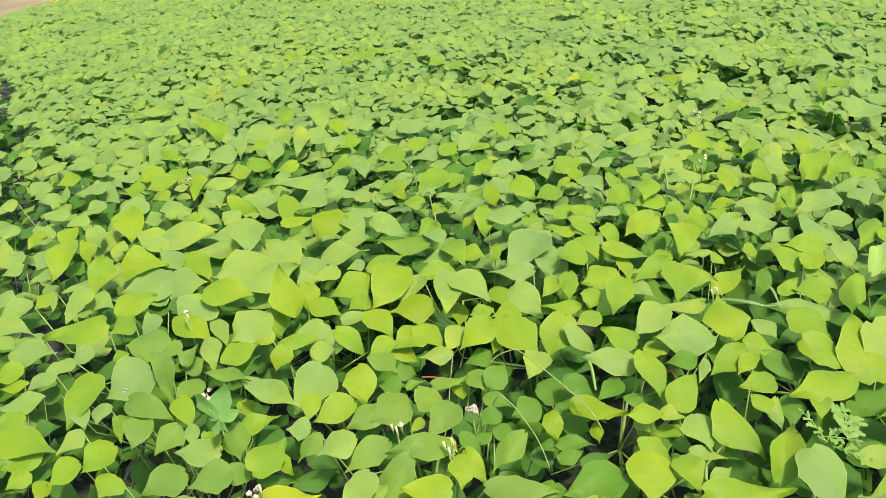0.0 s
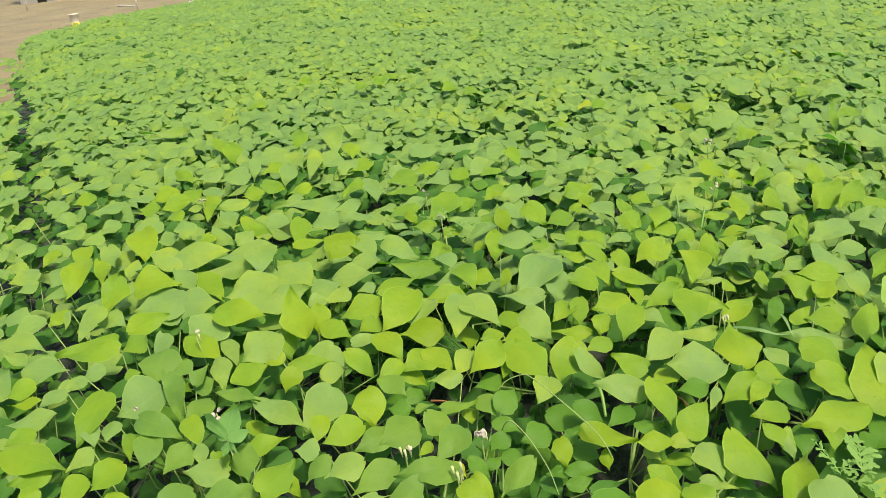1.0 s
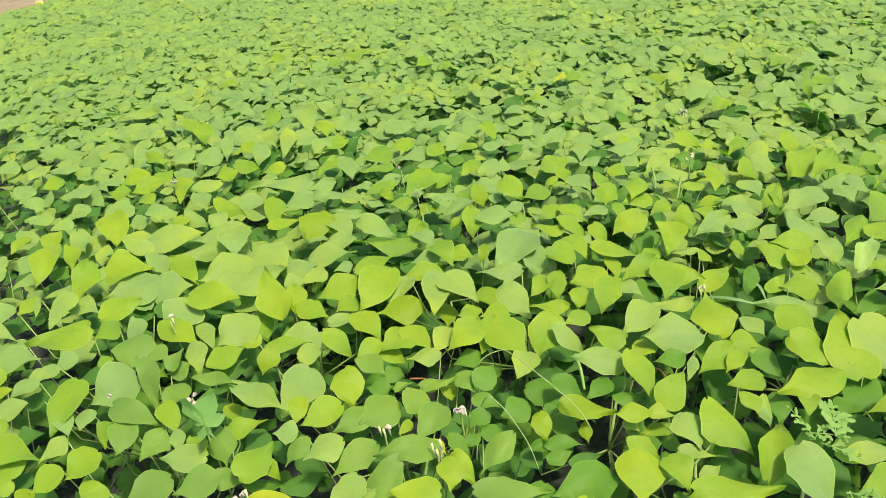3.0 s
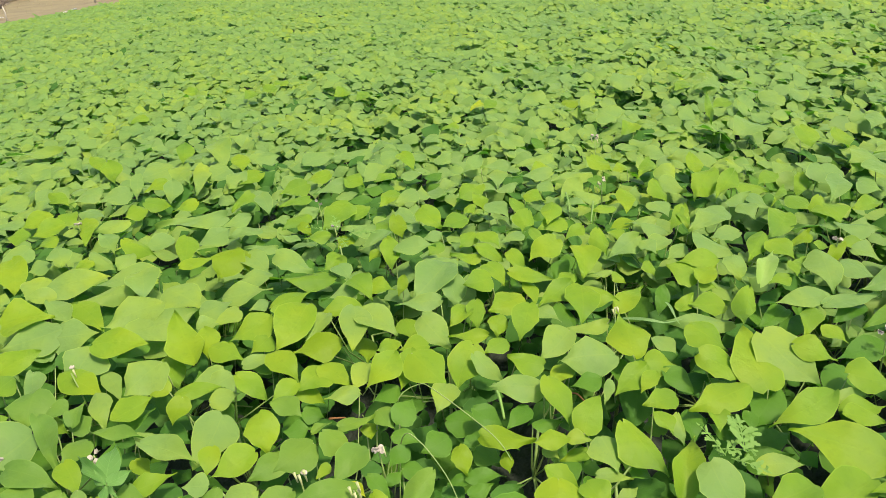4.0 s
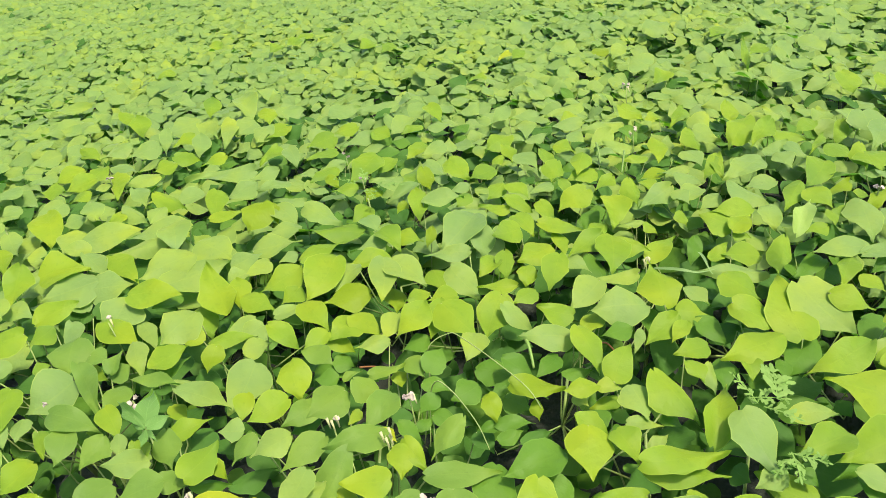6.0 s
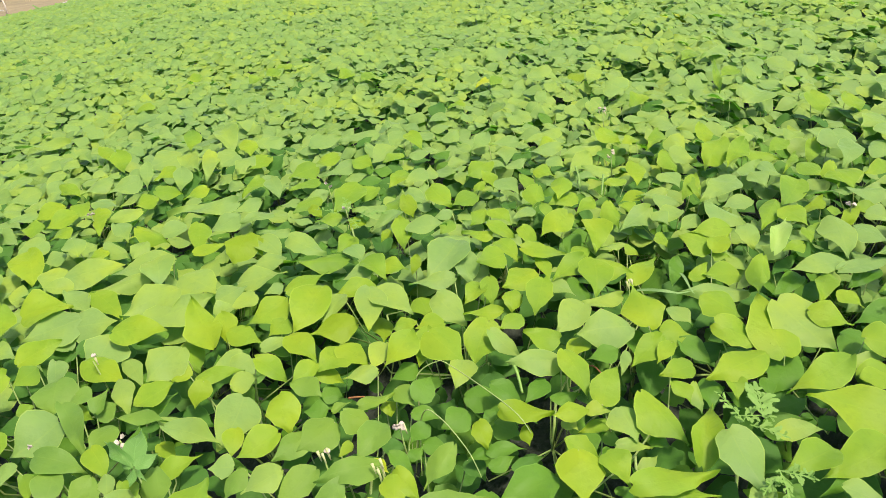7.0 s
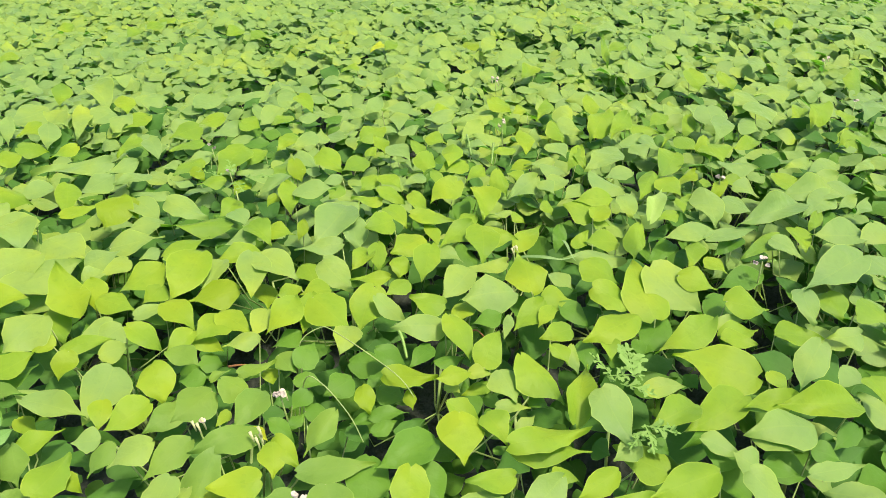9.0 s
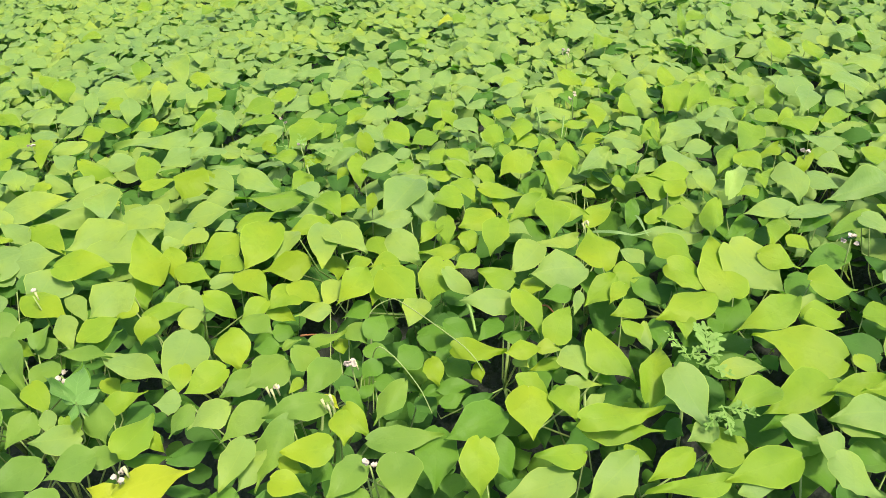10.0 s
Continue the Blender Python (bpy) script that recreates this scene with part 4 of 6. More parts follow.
place((0.253, 2.755, 0.561), (0.290, 2.647, 0.516), 0.64, LIME)
place((0.172, 2.680, 0.541), (0.076, 2.581, 0.513), 0.58, GREEN)
place((0.206, 2.578, 0.537), (0.124, 2.536, 0.530), 0.71, LIME)
place((0.243, 2.619, 0.477), (0.318, 2.631, 0.474), 0.97, SHADED)
place((0.231, 2.559, 0.529), (0.329, 2.576, 0.526), 0.57, GREEN)
place((-0.335, 2.536, 0.549), (-0.400, 2.439, 0.519), 0.70, LIME)
place((-0.294, 2.506, 0.549), (-0.264, 2.393, 0.503), 0.54, GREEN)
place((-0.118, 2.450, 0.528), (-0.228, 2.412, 0.525), 0.56, LIME)
place((0.024, 2.232, 0.572), (-0.070, 2.113, 0.536), 0.75, LIME)
place((0.083, 2.265, 0.536), (0.013, 2.192, 0.516), 0.67, LIME)
place((0.103, 2.411, 0.505), (0.003, 2.398, 0.510), 0.51, DEEP)
place((0.195, 2.357, 0.543), (0.125, 2.286, 0.523), 0.78, LIME)
place((0.263, 2.330, 0.542), (0.179, 2.275, 0.529), 0.77, GREEN)
place((0.249, 2.075, 0.580), (0.300, 1.984, 0.541), 0.88, LIME)
place((0.183, 2.180, 0.543), (0.238, 2.110, 0.511), 0.75, GREEN)
place((-0.086, 2.302, 0.535), (-0.192, 2.253, 0.527), 0.62, GREEN)
place((-0.115, 2.258, 0.537), (-0.208, 2.195, 0.522), 0.59, LIME)
place((0.095, 2.020, 0.549), (-0.009, 2.029, 0.563), 0.93, GREEN)
place((0.151, 2.112, 0.543), (0.092, 2.036, 0.521), 0.62, LIME)
place((0.167, 2.085, 0.558), (0.175, 1.985, 0.519), 0.57, OLIVE)
place((0.241, 2.036, 0.523), (0.176, 2.055, 0.537), 0.63, GREEN)
place((0.295, 1.973, 0.527), (0.223, 1.946, 0.524), 0.65, GREEN)
place((-0.046, 2.063, 0.533), (-0.129, 2.049, 0.536), 0.92, LIME)
place((-0.145, 2.187, 0.539), (-0.109, 2.134, 0.515), 0.73, OLIVE)
place((0.018, 2.018, 0.542), (-0.024, 1.966, 0.526), 0.87, OLIVE)
place((0.123, 1.870, 0.579), (0.123, 1.747, 0.532), 0.56, LIME)
place((0.140, 1.808, 0.564), (0.258, 1.820, 0.557), 0.64, GREEN)
place((0.280, 1.880, 0.540), (0.235, 1.831, 0.526), 0.81, LIME)
place((0.092, 1.883, 0.541), (0.063, 1.838, 0.527), 0.78, OLIVE)
place((0.143, 2.019, 0.536), (0.040, 1.956, 0.522), 0.40, GREEN)
place((-0.024, 1.814, 0.544), (0.001, 1.760, 0.521), 1.12, GREEN)
place((-0.013, 1.895, 0.536), (-0.070, 1.841, 0.521), 0.90, LIME)
place((-0.198, 1.876, 0.578), (-0.093, 1.804, 0.540), 0.69, GREEN)
place((-0.112, 1.918, 0.524), (-0.102, 1.870, 0.505), 0.53, DEEP)
place((-0.292, 1.980, 0.547), (-0.231, 1.891, 0.507), 0.74, GREEN)
place((-0.212, 2.044, 0.521), (-0.314, 2.053, 0.535), 0.52, GREEN)
place((-0.273, 2.203, 0.530), (-0.380, 2.177, 0.531), 0.59, GREEN)
place((-0.317, 2.307, 0.541), (-0.417, 2.253, 0.530), 0.63, GREEN)
place((-0.144, 2.089, 0.518), (-0.210, 2.122, 0.537), 0.57, GREEN)
place((0.547, 2.611, 0.551), (0.457, 2.503, 0.519), 0.51, GREEN)
place((0.647, 2.511, 0.530), (0.530, 2.502, 0.538), 0.83, GREEN)
place((0.585, 2.445, 0.544), (0.559, 2.346, 0.509), 0.74, GREEN)
place((0.824, 2.538, 0.536), (0.663, 2.486, 0.532), 0.40, GREEN)
place((0.776, 2.464, 0.529), (0.701, 2.428, 0.523), 0.81, LIME)
place((0.779, 2.394, 0.524), (0.620, 2.366, 0.529), 0.37, GREEN)
place((0.486, 2.312, 0.543), (0.543, 2.275, 0.524), 0.72, GREEN)
place((0.543, 2.256, 0.524), (0.626, 2.300, 0.533), 0.53, GREEN)
place((0.493, 2.305, 0.545), (0.390, 2.235, 0.529), 0.71, LIME)
place((0.450, 2.211, 0.549), (0.460, 2.121, 0.514), 0.67, LIME)
place((0.477, 2.118, 0.546), (0.529, 2.045, 0.513), 0.94, GREEN)
place((0.551, 2.106, 0.554), (0.577, 2.019, 0.518), 0.60, LIME)
place((0.618, 2.182, 0.535), (0.682, 2.146, 0.515), 1.17, LIME)
place((0.683, 2.230, 0.546), (0.724, 2.187, 0.525), 1.10, GREEN)
place((0.828, 2.230, 0.538), (0.724, 2.136, 0.513), 0.63, GREEN)
place((0.906, 2.326, 0.526), (0.745, 2.289, 0.528), 0.42, GREEN)
place((0.931, 2.412, 0.557), (0.982, 2.328, 0.520), 1.00, LIME)
place((1.125, 2.320, 0.548), (1.039, 2.227, 0.521), 0.60, LIME)
place((1.044, 2.330, 0.528), (0.978, 2.312, 0.528), 0.91, LIME)
place((0.894, 2.279, 0.526), (0.911, 2.191, 0.491), 0.69, DEEP)
place((0.836, 2.059, 0.526), (0.758, 2.104, 0.551), 0.68, GREEN)
place((0.918, 2.054, 0.553), (0.885, 1.948, 0.516), 0.61, LIME)
place((0.857, 1.968, 0.534), (0.774, 1.961, 0.539), 0.51, LIME)
place((0.721, 2.043, 0.538), (0.811, 2.007, 0.516), 0.41, GREEN)
place((0.659, 1.983, 0.572), (0.611, 1.894, 0.542), 0.66, LIME)
place((0.570, 1.957, 0.568), (0.524, 1.867, 0.538), 0.82, LIME)
place((0.680, 1.933, 0.529), (0.583, 1.903, 0.527), 0.75, LIME)
place((0.553, 1.875, 0.543), (0.566, 1.809, 0.517), 0.65, LIME)
place((0.704, 1.848, 0.541), (0.634, 1.793, 0.527), 0.67, LIME)
place((0.436, 2.140, 0.536), (0.385, 2.093, 0.524), 0.58, LIME)
place((0.446, 2.307, 0.477), (0.374, 2.282, 0.474), 0.87, SHADED)
place((0.392, 2.057, 0.529), (0.299, 2.019, 0.524), 0.86, LIME)
place((0.399, 1.882, 0.552), (0.447, 1.816, 0.522), 0.75, LIME)
place((0.390, 1.910, 0.542), (0.330, 1.853, 0.526), 0.68, LIME)
place((0.525, 1.861, 0.538), (0.452, 1.830, 0.534), 0.70, GREEN)
place((0.458, 1.743, 0.548), (0.479, 1.662, 0.515), 0.73, LIME)
place((0.587, 1.722, 0.570), (0.485, 1.645, 0.551), 0.64, LIME)
place((0.371, 1.797, 0.548), (0.435, 1.733, 0.517), 0.76, LIME)
place((0.375, 1.762, 0.525), (0.291, 1.782, 0.541), 0.68, LIME)
place((0.292, 1.748, 0.544), (0.218, 1.674, 0.523), 0.81, GREEN)
place((0.377, 1.671, 0.552), (0.407, 1.594, 0.519), 0.83, LIME)
place((0.379, 1.668, 0.535), (0.301, 1.622, 0.526), 0.59, GREEN)
place((0.427, 1.631, 0.539), (0.539, 1.594, 0.514), 0.53, LIME)
place((0.599, 1.693, 0.519), (0.549, 1.621, 0.496), 0.61, DEEP)
place((0.636, 1.660, 0.571), (0.604, 1.546, 0.531), 0.76, LIME)
place((0.596, 1.585, 0.527), (0.529, 1.560, 0.524), 0.66, LIME)
place((0.728, 1.778, 0.557), (0.715, 1.673, 0.518), 0.64, LIME)
place((0.828, 1.725, 0.540), (0.707, 1.648, 0.523), 0.57, GREEN)
place((0.823, 1.684, 0.547), (0.845, 1.632, 0.525), 1.04, GREEN)
place((0.868, 1.860, 0.526), (0.778, 1.829, 0.524), 0.60, OLIVE)
place((0.931, 1.840, 0.529), (0.830, 1.828, 0.534), 0.38, GREEN)
place((0.768, 1.773, 0.547), (0.777, 1.724, 0.528), 1.11, LIME)
place((0.686, 1.558, 0.531), (0.618, 1.554, 0.536), 0.48, GREEN)
place((0.684, 1.541, 0.540), (0.700, 1.499, 0.522), 0.82, LIME)
place((0.789, 1.569, 0.541), (0.783, 1.517, 0.522), 0.87, LIME)
place((1.177, 2.247, 0.541), (1.087, 2.148, 0.512), 0.68, GREEN)
place((1.075, 2.127, 0.542), (1.146, 2.066, 0.512), 1.16, GREEN)
place((1.050, 2.111, 0.549), (1.042, 1.999, 0.507), 0.69, LIME)
place((1.277, 2.303, 0.552), (1.241, 2.182, 0.509), 0.61, LIME)
place((1.234, 2.079, 0.574), (1.112, 1.941, 0.534), 0.51, LIME)
place((1.277, 2.015, 0.577), (1.152, 1.895, 0.544), 0.45, LIME)
place((1.460, 2.063, 0.532), (1.363, 2.009, 0.522), 0.56, LIME)
place((1.277, 1.999, 0.542), (1.369, 1.953, 0.515), 0.89, LIME)
place((1.188, 1.871, 0.523), (1.293, 1.932, 0.535), 0.47, GREEN)
place((1.266, 1.897, 0.540), (1.305, 1.838, 0.514), 1.01, GREEN)
place((1.206, 1.840, 0.543), (1.219, 1.773, 0.516), 1.09, GREEN)
place((1.256, 1.690, 0.564), (1.146, 1.597, 0.539), 0.61, LIME)
place((1.395, 1.916, 0.542), (1.308, 1.839, 0.522), 0.34, LIME)
place((1.512, 2.007, 0.543), (1.432, 1.895, 0.509), 0.44, LIME)
place((1.551, 1.875, 0.578), (1.444, 1.759, 0.545), 0.52, GREEN)
place((1.573, 2.088, 0.548), (1.570, 1.994, 0.513), 0.93, GREEN)
place((1.386, 1.734, 0.579), (1.338, 1.630, 0.544), 0.58, LIME)
place((1.352, 1.828, 0.551), (1.399, 1.757, 0.519), 1.06, LIME)
place((1.395, 1.642, 0.528), (1.229, 1.632, 0.541), 0.22, GREEN)
place((1.322, 1.573, 0.567), (1.440, 1.539, 0.542), 0.66, GREEN)
place((1.582, 1.731, 0.538), (1.463, 1.702, 0.539), 0.44, LIME)
place((1.601, 1.875, 0.513), (1.544, 1.837, 0.504), 0.54, DEEP)
place((1.623, 1.878, 0.546), (1.674, 1.830, 0.523), 1.61, GREEN)
place((1.271, 1.602, 0.535), (1.139, 1.534, 0.523), 0.36, OLIVE)
place((1.126, 1.566, 0.550), (1.164, 1.496, 0.520), 0.98, LIME)
place((1.147, 1.621, 0.549), (1.047, 1.523, 0.522), 0.42, LIME)
place((0.967, 1.950, 0.542), (0.996, 1.879, 0.513), 1.09, GREEN)
place((1.042, 1.887, 0.544), (0.951, 1.778, 0.512), 0.40, LIME)
place((1.024, 1.873, 0.543), (1.019, 1.782, 0.509), 0.55, LIME)
place((1.125, 1.787, 0.558), (0.973, 1.712, 0.545), 0.55, GREEN)
place((1.117, 1.690, 0.525), (1.013, 1.671, 0.528), 0.59, GREEN)
place((0.943, 1.619, 0.576), (1.008, 1.518, 0.532), 0.80, GREEN)
place((0.942, 1.498, 0.557), (0.829, 1.494, 0.567), 0.61, LIME)
place((0.868, 1.448, 0.541), (0.803, 1.495, 0.565), 1.07, LIME)
place((0.854, 1.423, 0.548), (0.925, 1.467, 0.557), 0.72, LIME)
place((0.862, 1.439, 0.539), (0.896, 1.408, 0.524), 1.15, LIME)
place((0.908, 1.698, 0.531), (0.810, 1.661, 0.527), 0.60, GREEN)
place((0.866, 1.786, 0.547), (0.932, 1.743, 0.524), 0.94, GREEN)
place((0.924, 1.630, 0.541), (0.848, 1.581, 0.530), 0.53, GREEN)
place((0.994, 1.383, 0.536), (1.089, 1.485, 0.565), 0.39, PALE)
place((1.002, 1.527, 0.543), (0.984, 1.447, 0.514), 0.89, GREEN)
place((1.077, 1.393, 0.534), (1.010, 1.376, 0.535), 0.77, LIME)
place((1.297, 1.503, 0.547), (1.209, 1.437, 0.530), 0.36, OLIVE)
place((1.302, 1.502, 0.536), (1.368, 1.507, 0.532), 0.78, LIME)
place((1.301, 1.471, 0.543), (1.355, 1.423, 0.519), 0.97, GREEN)
place((1.195, 1.455, 0.563), (1.148, 1.320, 0.516), 0.61, GREEN)
place((1.232, 1.418, 0.539), (1.294, 1.361, 0.511), 1.10, GREEN)
place((1.155, 1.471, 0.537), (1.172, 1.417, 0.515), 1.27, LIME)
place((1.118, 1.450, 0.545), (1.104, 1.401, 0.527), 0.63, LIME)
place((1.240, 1.537, 0.536), (1.272, 1.519, 0.526), 1.52, LIME)
place((-1.292, 1.945, 0.531), (-1.366, 1.898, 0.520), 1.06, GREEN)
place((-1.239, 1.846, 0.538), (-1.293, 1.801, 0.527), 0.83, GREEN)
place((-1.167, 1.917, 0.553), (-1.202, 1.836, 0.525), 1.14, GREEN)
place((-1.097, 1.880, 0.584), (-1.105, 1.729, 0.528), 0.59, LIME)
place((-1.095, 1.945, 0.551), (-1.056, 1.846, 0.510), 0.58, LIME)
place((-1.136, 1.801, 0.533), (-1.180, 1.753, 0.520), 0.92, GREEN)
place((-1.061, 1.661, 0.535), (-1.094, 1.604, 0.517), 0.77, LIME)
place((-1.031, 1.623, 0.551), (-1.021, 1.556, 0.525), 0.24, GREEN)
place((-1.216, 1.643, 0.540), (-1.135, 1.623, 0.524), 0.86, GREEN)
place((-1.081, 1.586, 0.543), (-1.157, 1.539, 0.533), 0.78, GREEN)
place((-1.154, 1.629, 0.479), (-1.074, 1.610, 0.463), 0.97, SHADED)
place((-1.117, 1.465, 0.563), (-1.000, 1.435, 0.540), 0.52, GREEN)
place((-0.826, 1.444, 0.551), (-0.960, 1.398, 0.547), 0.77, LIME)
place((-0.933, 1.592, 0.574), (-0.949, 1.485, 0.534), 0.64, GREEN)
place((-0.947, 1.755, 0.577), (-0.939, 1.611, 0.522), 0.59, LIME)
place((-0.971, 1.706, 0.532), (-1.048, 1.669, 0.525), 0.56, GREEN)
place((-1.094, 1.808, 0.503), (-1.067, 1.864, 0.522), 1.19, DEEP)
place((-0.935, 1.596, 0.538), (-0.863, 1.567, 0.520), 0.85, GREEN)
place((-1.005, 1.341, 0.554), (-0.899, 1.341, 0.544), 0.70, GREEN)
place((-0.984, 1.437, 0.526), (-1.063, 1.412, 0.525), 0.67, GREEN)
place((-1.088, 1.418, 0.550), (-1.015, 1.377, 0.527), 0.52, GREEN)
place((-0.822, 1.348, 0.530), (-0.870, 1.325, 0.526), 0.96, GREEN)
place((-0.849, 1.310, 0.536), (-0.887, 1.280, 0.528), 1.03, GREEN)
place((-0.899, 1.282, 0.530), (-0.856, 1.296, 0.531), 1.10, GREEN)
place((-0.958, 1.296, 0.535), (-1.014, 1.266, 0.530), 0.96, LIME)
place((-0.926, 1.252, 0.525), (-0.993, 1.238, 0.527), 0.54, OLIVE)
place((-0.884, 1.275, 0.471), (-0.951, 1.275, 0.478), 0.68, SHADED)
place((-0.879, 1.274, 0.532), (-0.924, 1.234, 0.521), 0.79, GREEN)
place((-0.859, 1.186, 0.533), (-0.956, 1.159, 0.532), 0.61, GREEN)
place((-0.867, 1.123, 0.541), (-0.915, 1.091, 0.534), 0.91, LIME)
place((-0.869, 1.033, 0.570), (-0.735, 0.996, 0.543), 0.52, LIME)
place((-0.776, 1.008, 0.540), (-0.842, 0.975, 0.534), 0.84, LIME)
place((-0.875, 1.142, 0.472), (-0.831, 1.161, 0.475), 1.10, SHADED)
place((-0.747, 1.201, 0.571), (-0.766, 1.082, 0.527), 0.65, LIME)
place((-0.760, 1.139, 0.546), (-0.729, 1.078, 0.520), 0.58, GREEN)
place((-0.708, 1.138, 0.540), (-0.713, 1.093, 0.524), 0.90, GREEN)
place((-0.760, 1.208, 0.542), (-0.765, 1.160, 0.524), 0.74, GREEN)
place((-0.700, 1.030, 0.560), (-0.733, 0.984, 0.546), 0.92, GREEN)
place((-0.667, 0.941, 0.562), (-0.711, 0.903, 0.552), 1.04, LIME)
place((-0.771, 0.954, 0.539), (-0.802, 0.925, 0.531), 1.00, LIME)
place((-0.784, 1.021, 0.489), (-0.836, 0.974, 0.476), 0.78, SHADED)
place((-0.726, 0.930, 0.534), (-0.742, 0.899, 0.524), 1.17, OLIVE)
place((-0.762, 0.976, 0.485), (-0.697, 0.948, 0.468), 0.54, SHADED)
place((-0.617, 0.975, 0.567), (-0.662, 0.926, 0.553), 1.19, LIME)
place((-0.604, 0.930, 0.534), (-0.626, 0.894, 0.522), 1.42, LIME)
place((1.437, 1.464, 0.529), (1.518, 1.475, 0.525), 1.09, LIME)
place((1.528, 1.354, 0.544), (1.342, 1.350, 0.561), 0.57, GREEN)
place((1.489, 1.327, 0.555), (1.347, 1.258, 0.543), 0.53, GREEN)
place((1.372, 1.299, 0.557), (1.154, 1.252, 0.561), 0.43, GREEN)
place((1.399, 1.264, 0.544), (1.322, 1.203, 0.529), 0.39, LIME)
place((1.469, 1.276, 0.517), (1.380, 1.225, 0.506), 0.46, DEEP)
place((1.293, 1.219, 0.540), (1.272, 1.146, 0.514), 0.90, LIME)
place((1.215, 1.181, 0.552), (1.074, 1.131, 0.547), 0.37, LIME)
place((1.171, 1.156, 0.566), (1.212, 1.093, 0.538), 0.99, GREEN)
place((1.173, 1.117, 0.480), (1.225, 1.084, 0.462), 0.92, SHADED)
place((1.115, 0.985, 0.546), (1.085, 0.901, 0.517), 0.80, GREEN)
place((1.445, 1.158, 0.522), (1.298, 1.175, 0.543), 0.59, GREEN)
place((1.321, 1.040, 0.554), (1.113, 0.975, 0.549), 0.45, GREEN)
place((1.210, 1.008, 0.501), (1.199, 0.940, 0.477), 1.32, LIME)
place((1.566, 1.277, 0.539), (1.482, 1.233, 0.531), 0.51, GREEN)
place((1.568, 1.318, 0.528), (1.479, 1.284, 0.524), 0.46, GREEN)
place((1.547, 1.393, 0.540), (1.635, 1.351, 0.515), 0.69, GREEN)
place((1.635, 1.456, 0.524), (1.499, 1.445, 0.534), 0.45, GREEN)
place((0.996, 0.850, 0.464), (0.927, 0.893, 0.487), 0.84, SHADED)
place((1.008, 0.921, 0.500), (1.106, 0.893, 0.479), 0.75, LIME)
place((0.998, 0.803, 0.564), (0.890, 0.725, 0.545), 0.47, GREEN)
place((1.022, 0.825, 0.485), (1.053, 0.776, 0.464), 1.66, SHADED)
place((0.878, 0.786, 0.544), (0.885, 0.744, 0.527), 0.88, LIME)
place((0.892, 0.730, 0.528), (0.777, 0.727, 0.538), 0.40, LIME)
place((0.956, 0.668, 0.549), (0.808, 0.689, 0.572), 0.52, LIME)
place((0.851, 0.644, 0.549), (0.726, 0.655, 0.565), 0.65, GREEN)
place((1.126, 0.834, 0.531), (1.050, 0.838, 0.540), 0.95, GREEN)
place((1.009, 0.758, 0.541), (1.027, 0.720, 0.525), 1.76, GREEN)
place((0.949, 0.647, 0.515), (0.876, 0.620, 0.512), 0.53, DEEP)
place((0.834, 0.624, 0.525), (0.872, 0.598, 0.512), 0.98, DEEP)
place((0.781, 0.653, 0.489), (0.852, 0.621, 0.469), 0.94, DEEP)
place((0.726, 0.617, 0.532), (0.701, 0.645, 0.545), 1.66, GREEN)
place((0.764, 0.557, 0.564), (0.861, 0.553, 0.553), 0.39, GREEN)
place((1.189, 0.909, 0.548), (1.212, 0.849, 0.522), 1.55, LIME)
place((1.342, 1.049, 0.543), (1.364, 0.980, 0.515), 1.58, GREEN)
place((1.024, 0.713, 0.549), (1.017, 0.648, 0.525), 1.11, LIME)
place((1.474, 1.167, 0.545), (1.478, 1.092, 0.516), 1.60, GREEN)
place((-0.386, 0.897, 0.551), (-0.458, 0.869, 0.548), 0.94, MIDGREEN)
place((-0.484, 0.932, 0.530), (-0.551, 0.893, 0.522), 0.99, MIDGREEN)
place((-0.406, 0.924, 0.533), (-0.353, 0.907, 0.521), 0.77, MIDGREEN)
place((-0.339, 0.807, 0.553), (-0.224, 0.830, 0.550), 0.62, YELLOW)
place((-0.335, 0.813, 0.526), (-0.390, 0.843, 0.543), 0.72, YELLOW)
place((-0.299, 0.936, 0.473), (-0.217, 0.962, 0.475), 0.61, SHADED)
place((-0.353, 0.916, 0.512), (-0.281, 0.911, 0.503), 0.49, DEEP)
place((-0.323, 0.936, 0.544), (-0.284, 0.900, 0.527), 0.64, OLIVE)
place((-0.294, 0.860, 0.484), (-0.228, 0.846, 0.472), 0.39, SHADED)
place((-0.144, 0.859, 0.561), (-0.189, 0.786, 0.537), 0.68, GREEN)
place((-0.121, 0.848, 0.539), (-0.166, 0.789, 0.521), 0.58, GREEN)
place((-0.077, 0.895, 0.556), (-0.137, 0.782, 0.519), 0.54, MIDGREEN)
place((-0.012, 0.816, 0.552), (-0.092, 0.817, 0.561), 0.83, LIME)
place((-0.098, 0.826, 0.535), (-0.058, 0.802, 0.522), 0.64, OLIVE)
place((-0.110, 0.787, 0.538), (-0.058, 0.762, 0.523), 0.83, LIME)
place((0.032, 0.770, 0.559), (-0.030, 0.720, 0.546), 0.70, MIDGREEN)
place((-0.028, 0.856, 0.475), (-0.062, 0.822, 0.465), 0.94, DEEP)
place((0.031, 0.719, 0.528), (-0.021, 0.730, 0.538), 0.73, MIDGREEN)
place((0.044, 0.819, 0.544), (0.166, 0.813, 0.529), 0.46, MIDGREEN)
place((0.082, 0.756, 0.572), (0.077, 0.683, 0.545), 1.01, MIDGREEN)
place((0.159, 0.834, 0.526), (0.131, 0.734, 0.491), 0.69, DEEP)
place((0.211, 0.751, 0.570), (0.189, 0.668, 0.541), 0.72, LIME)
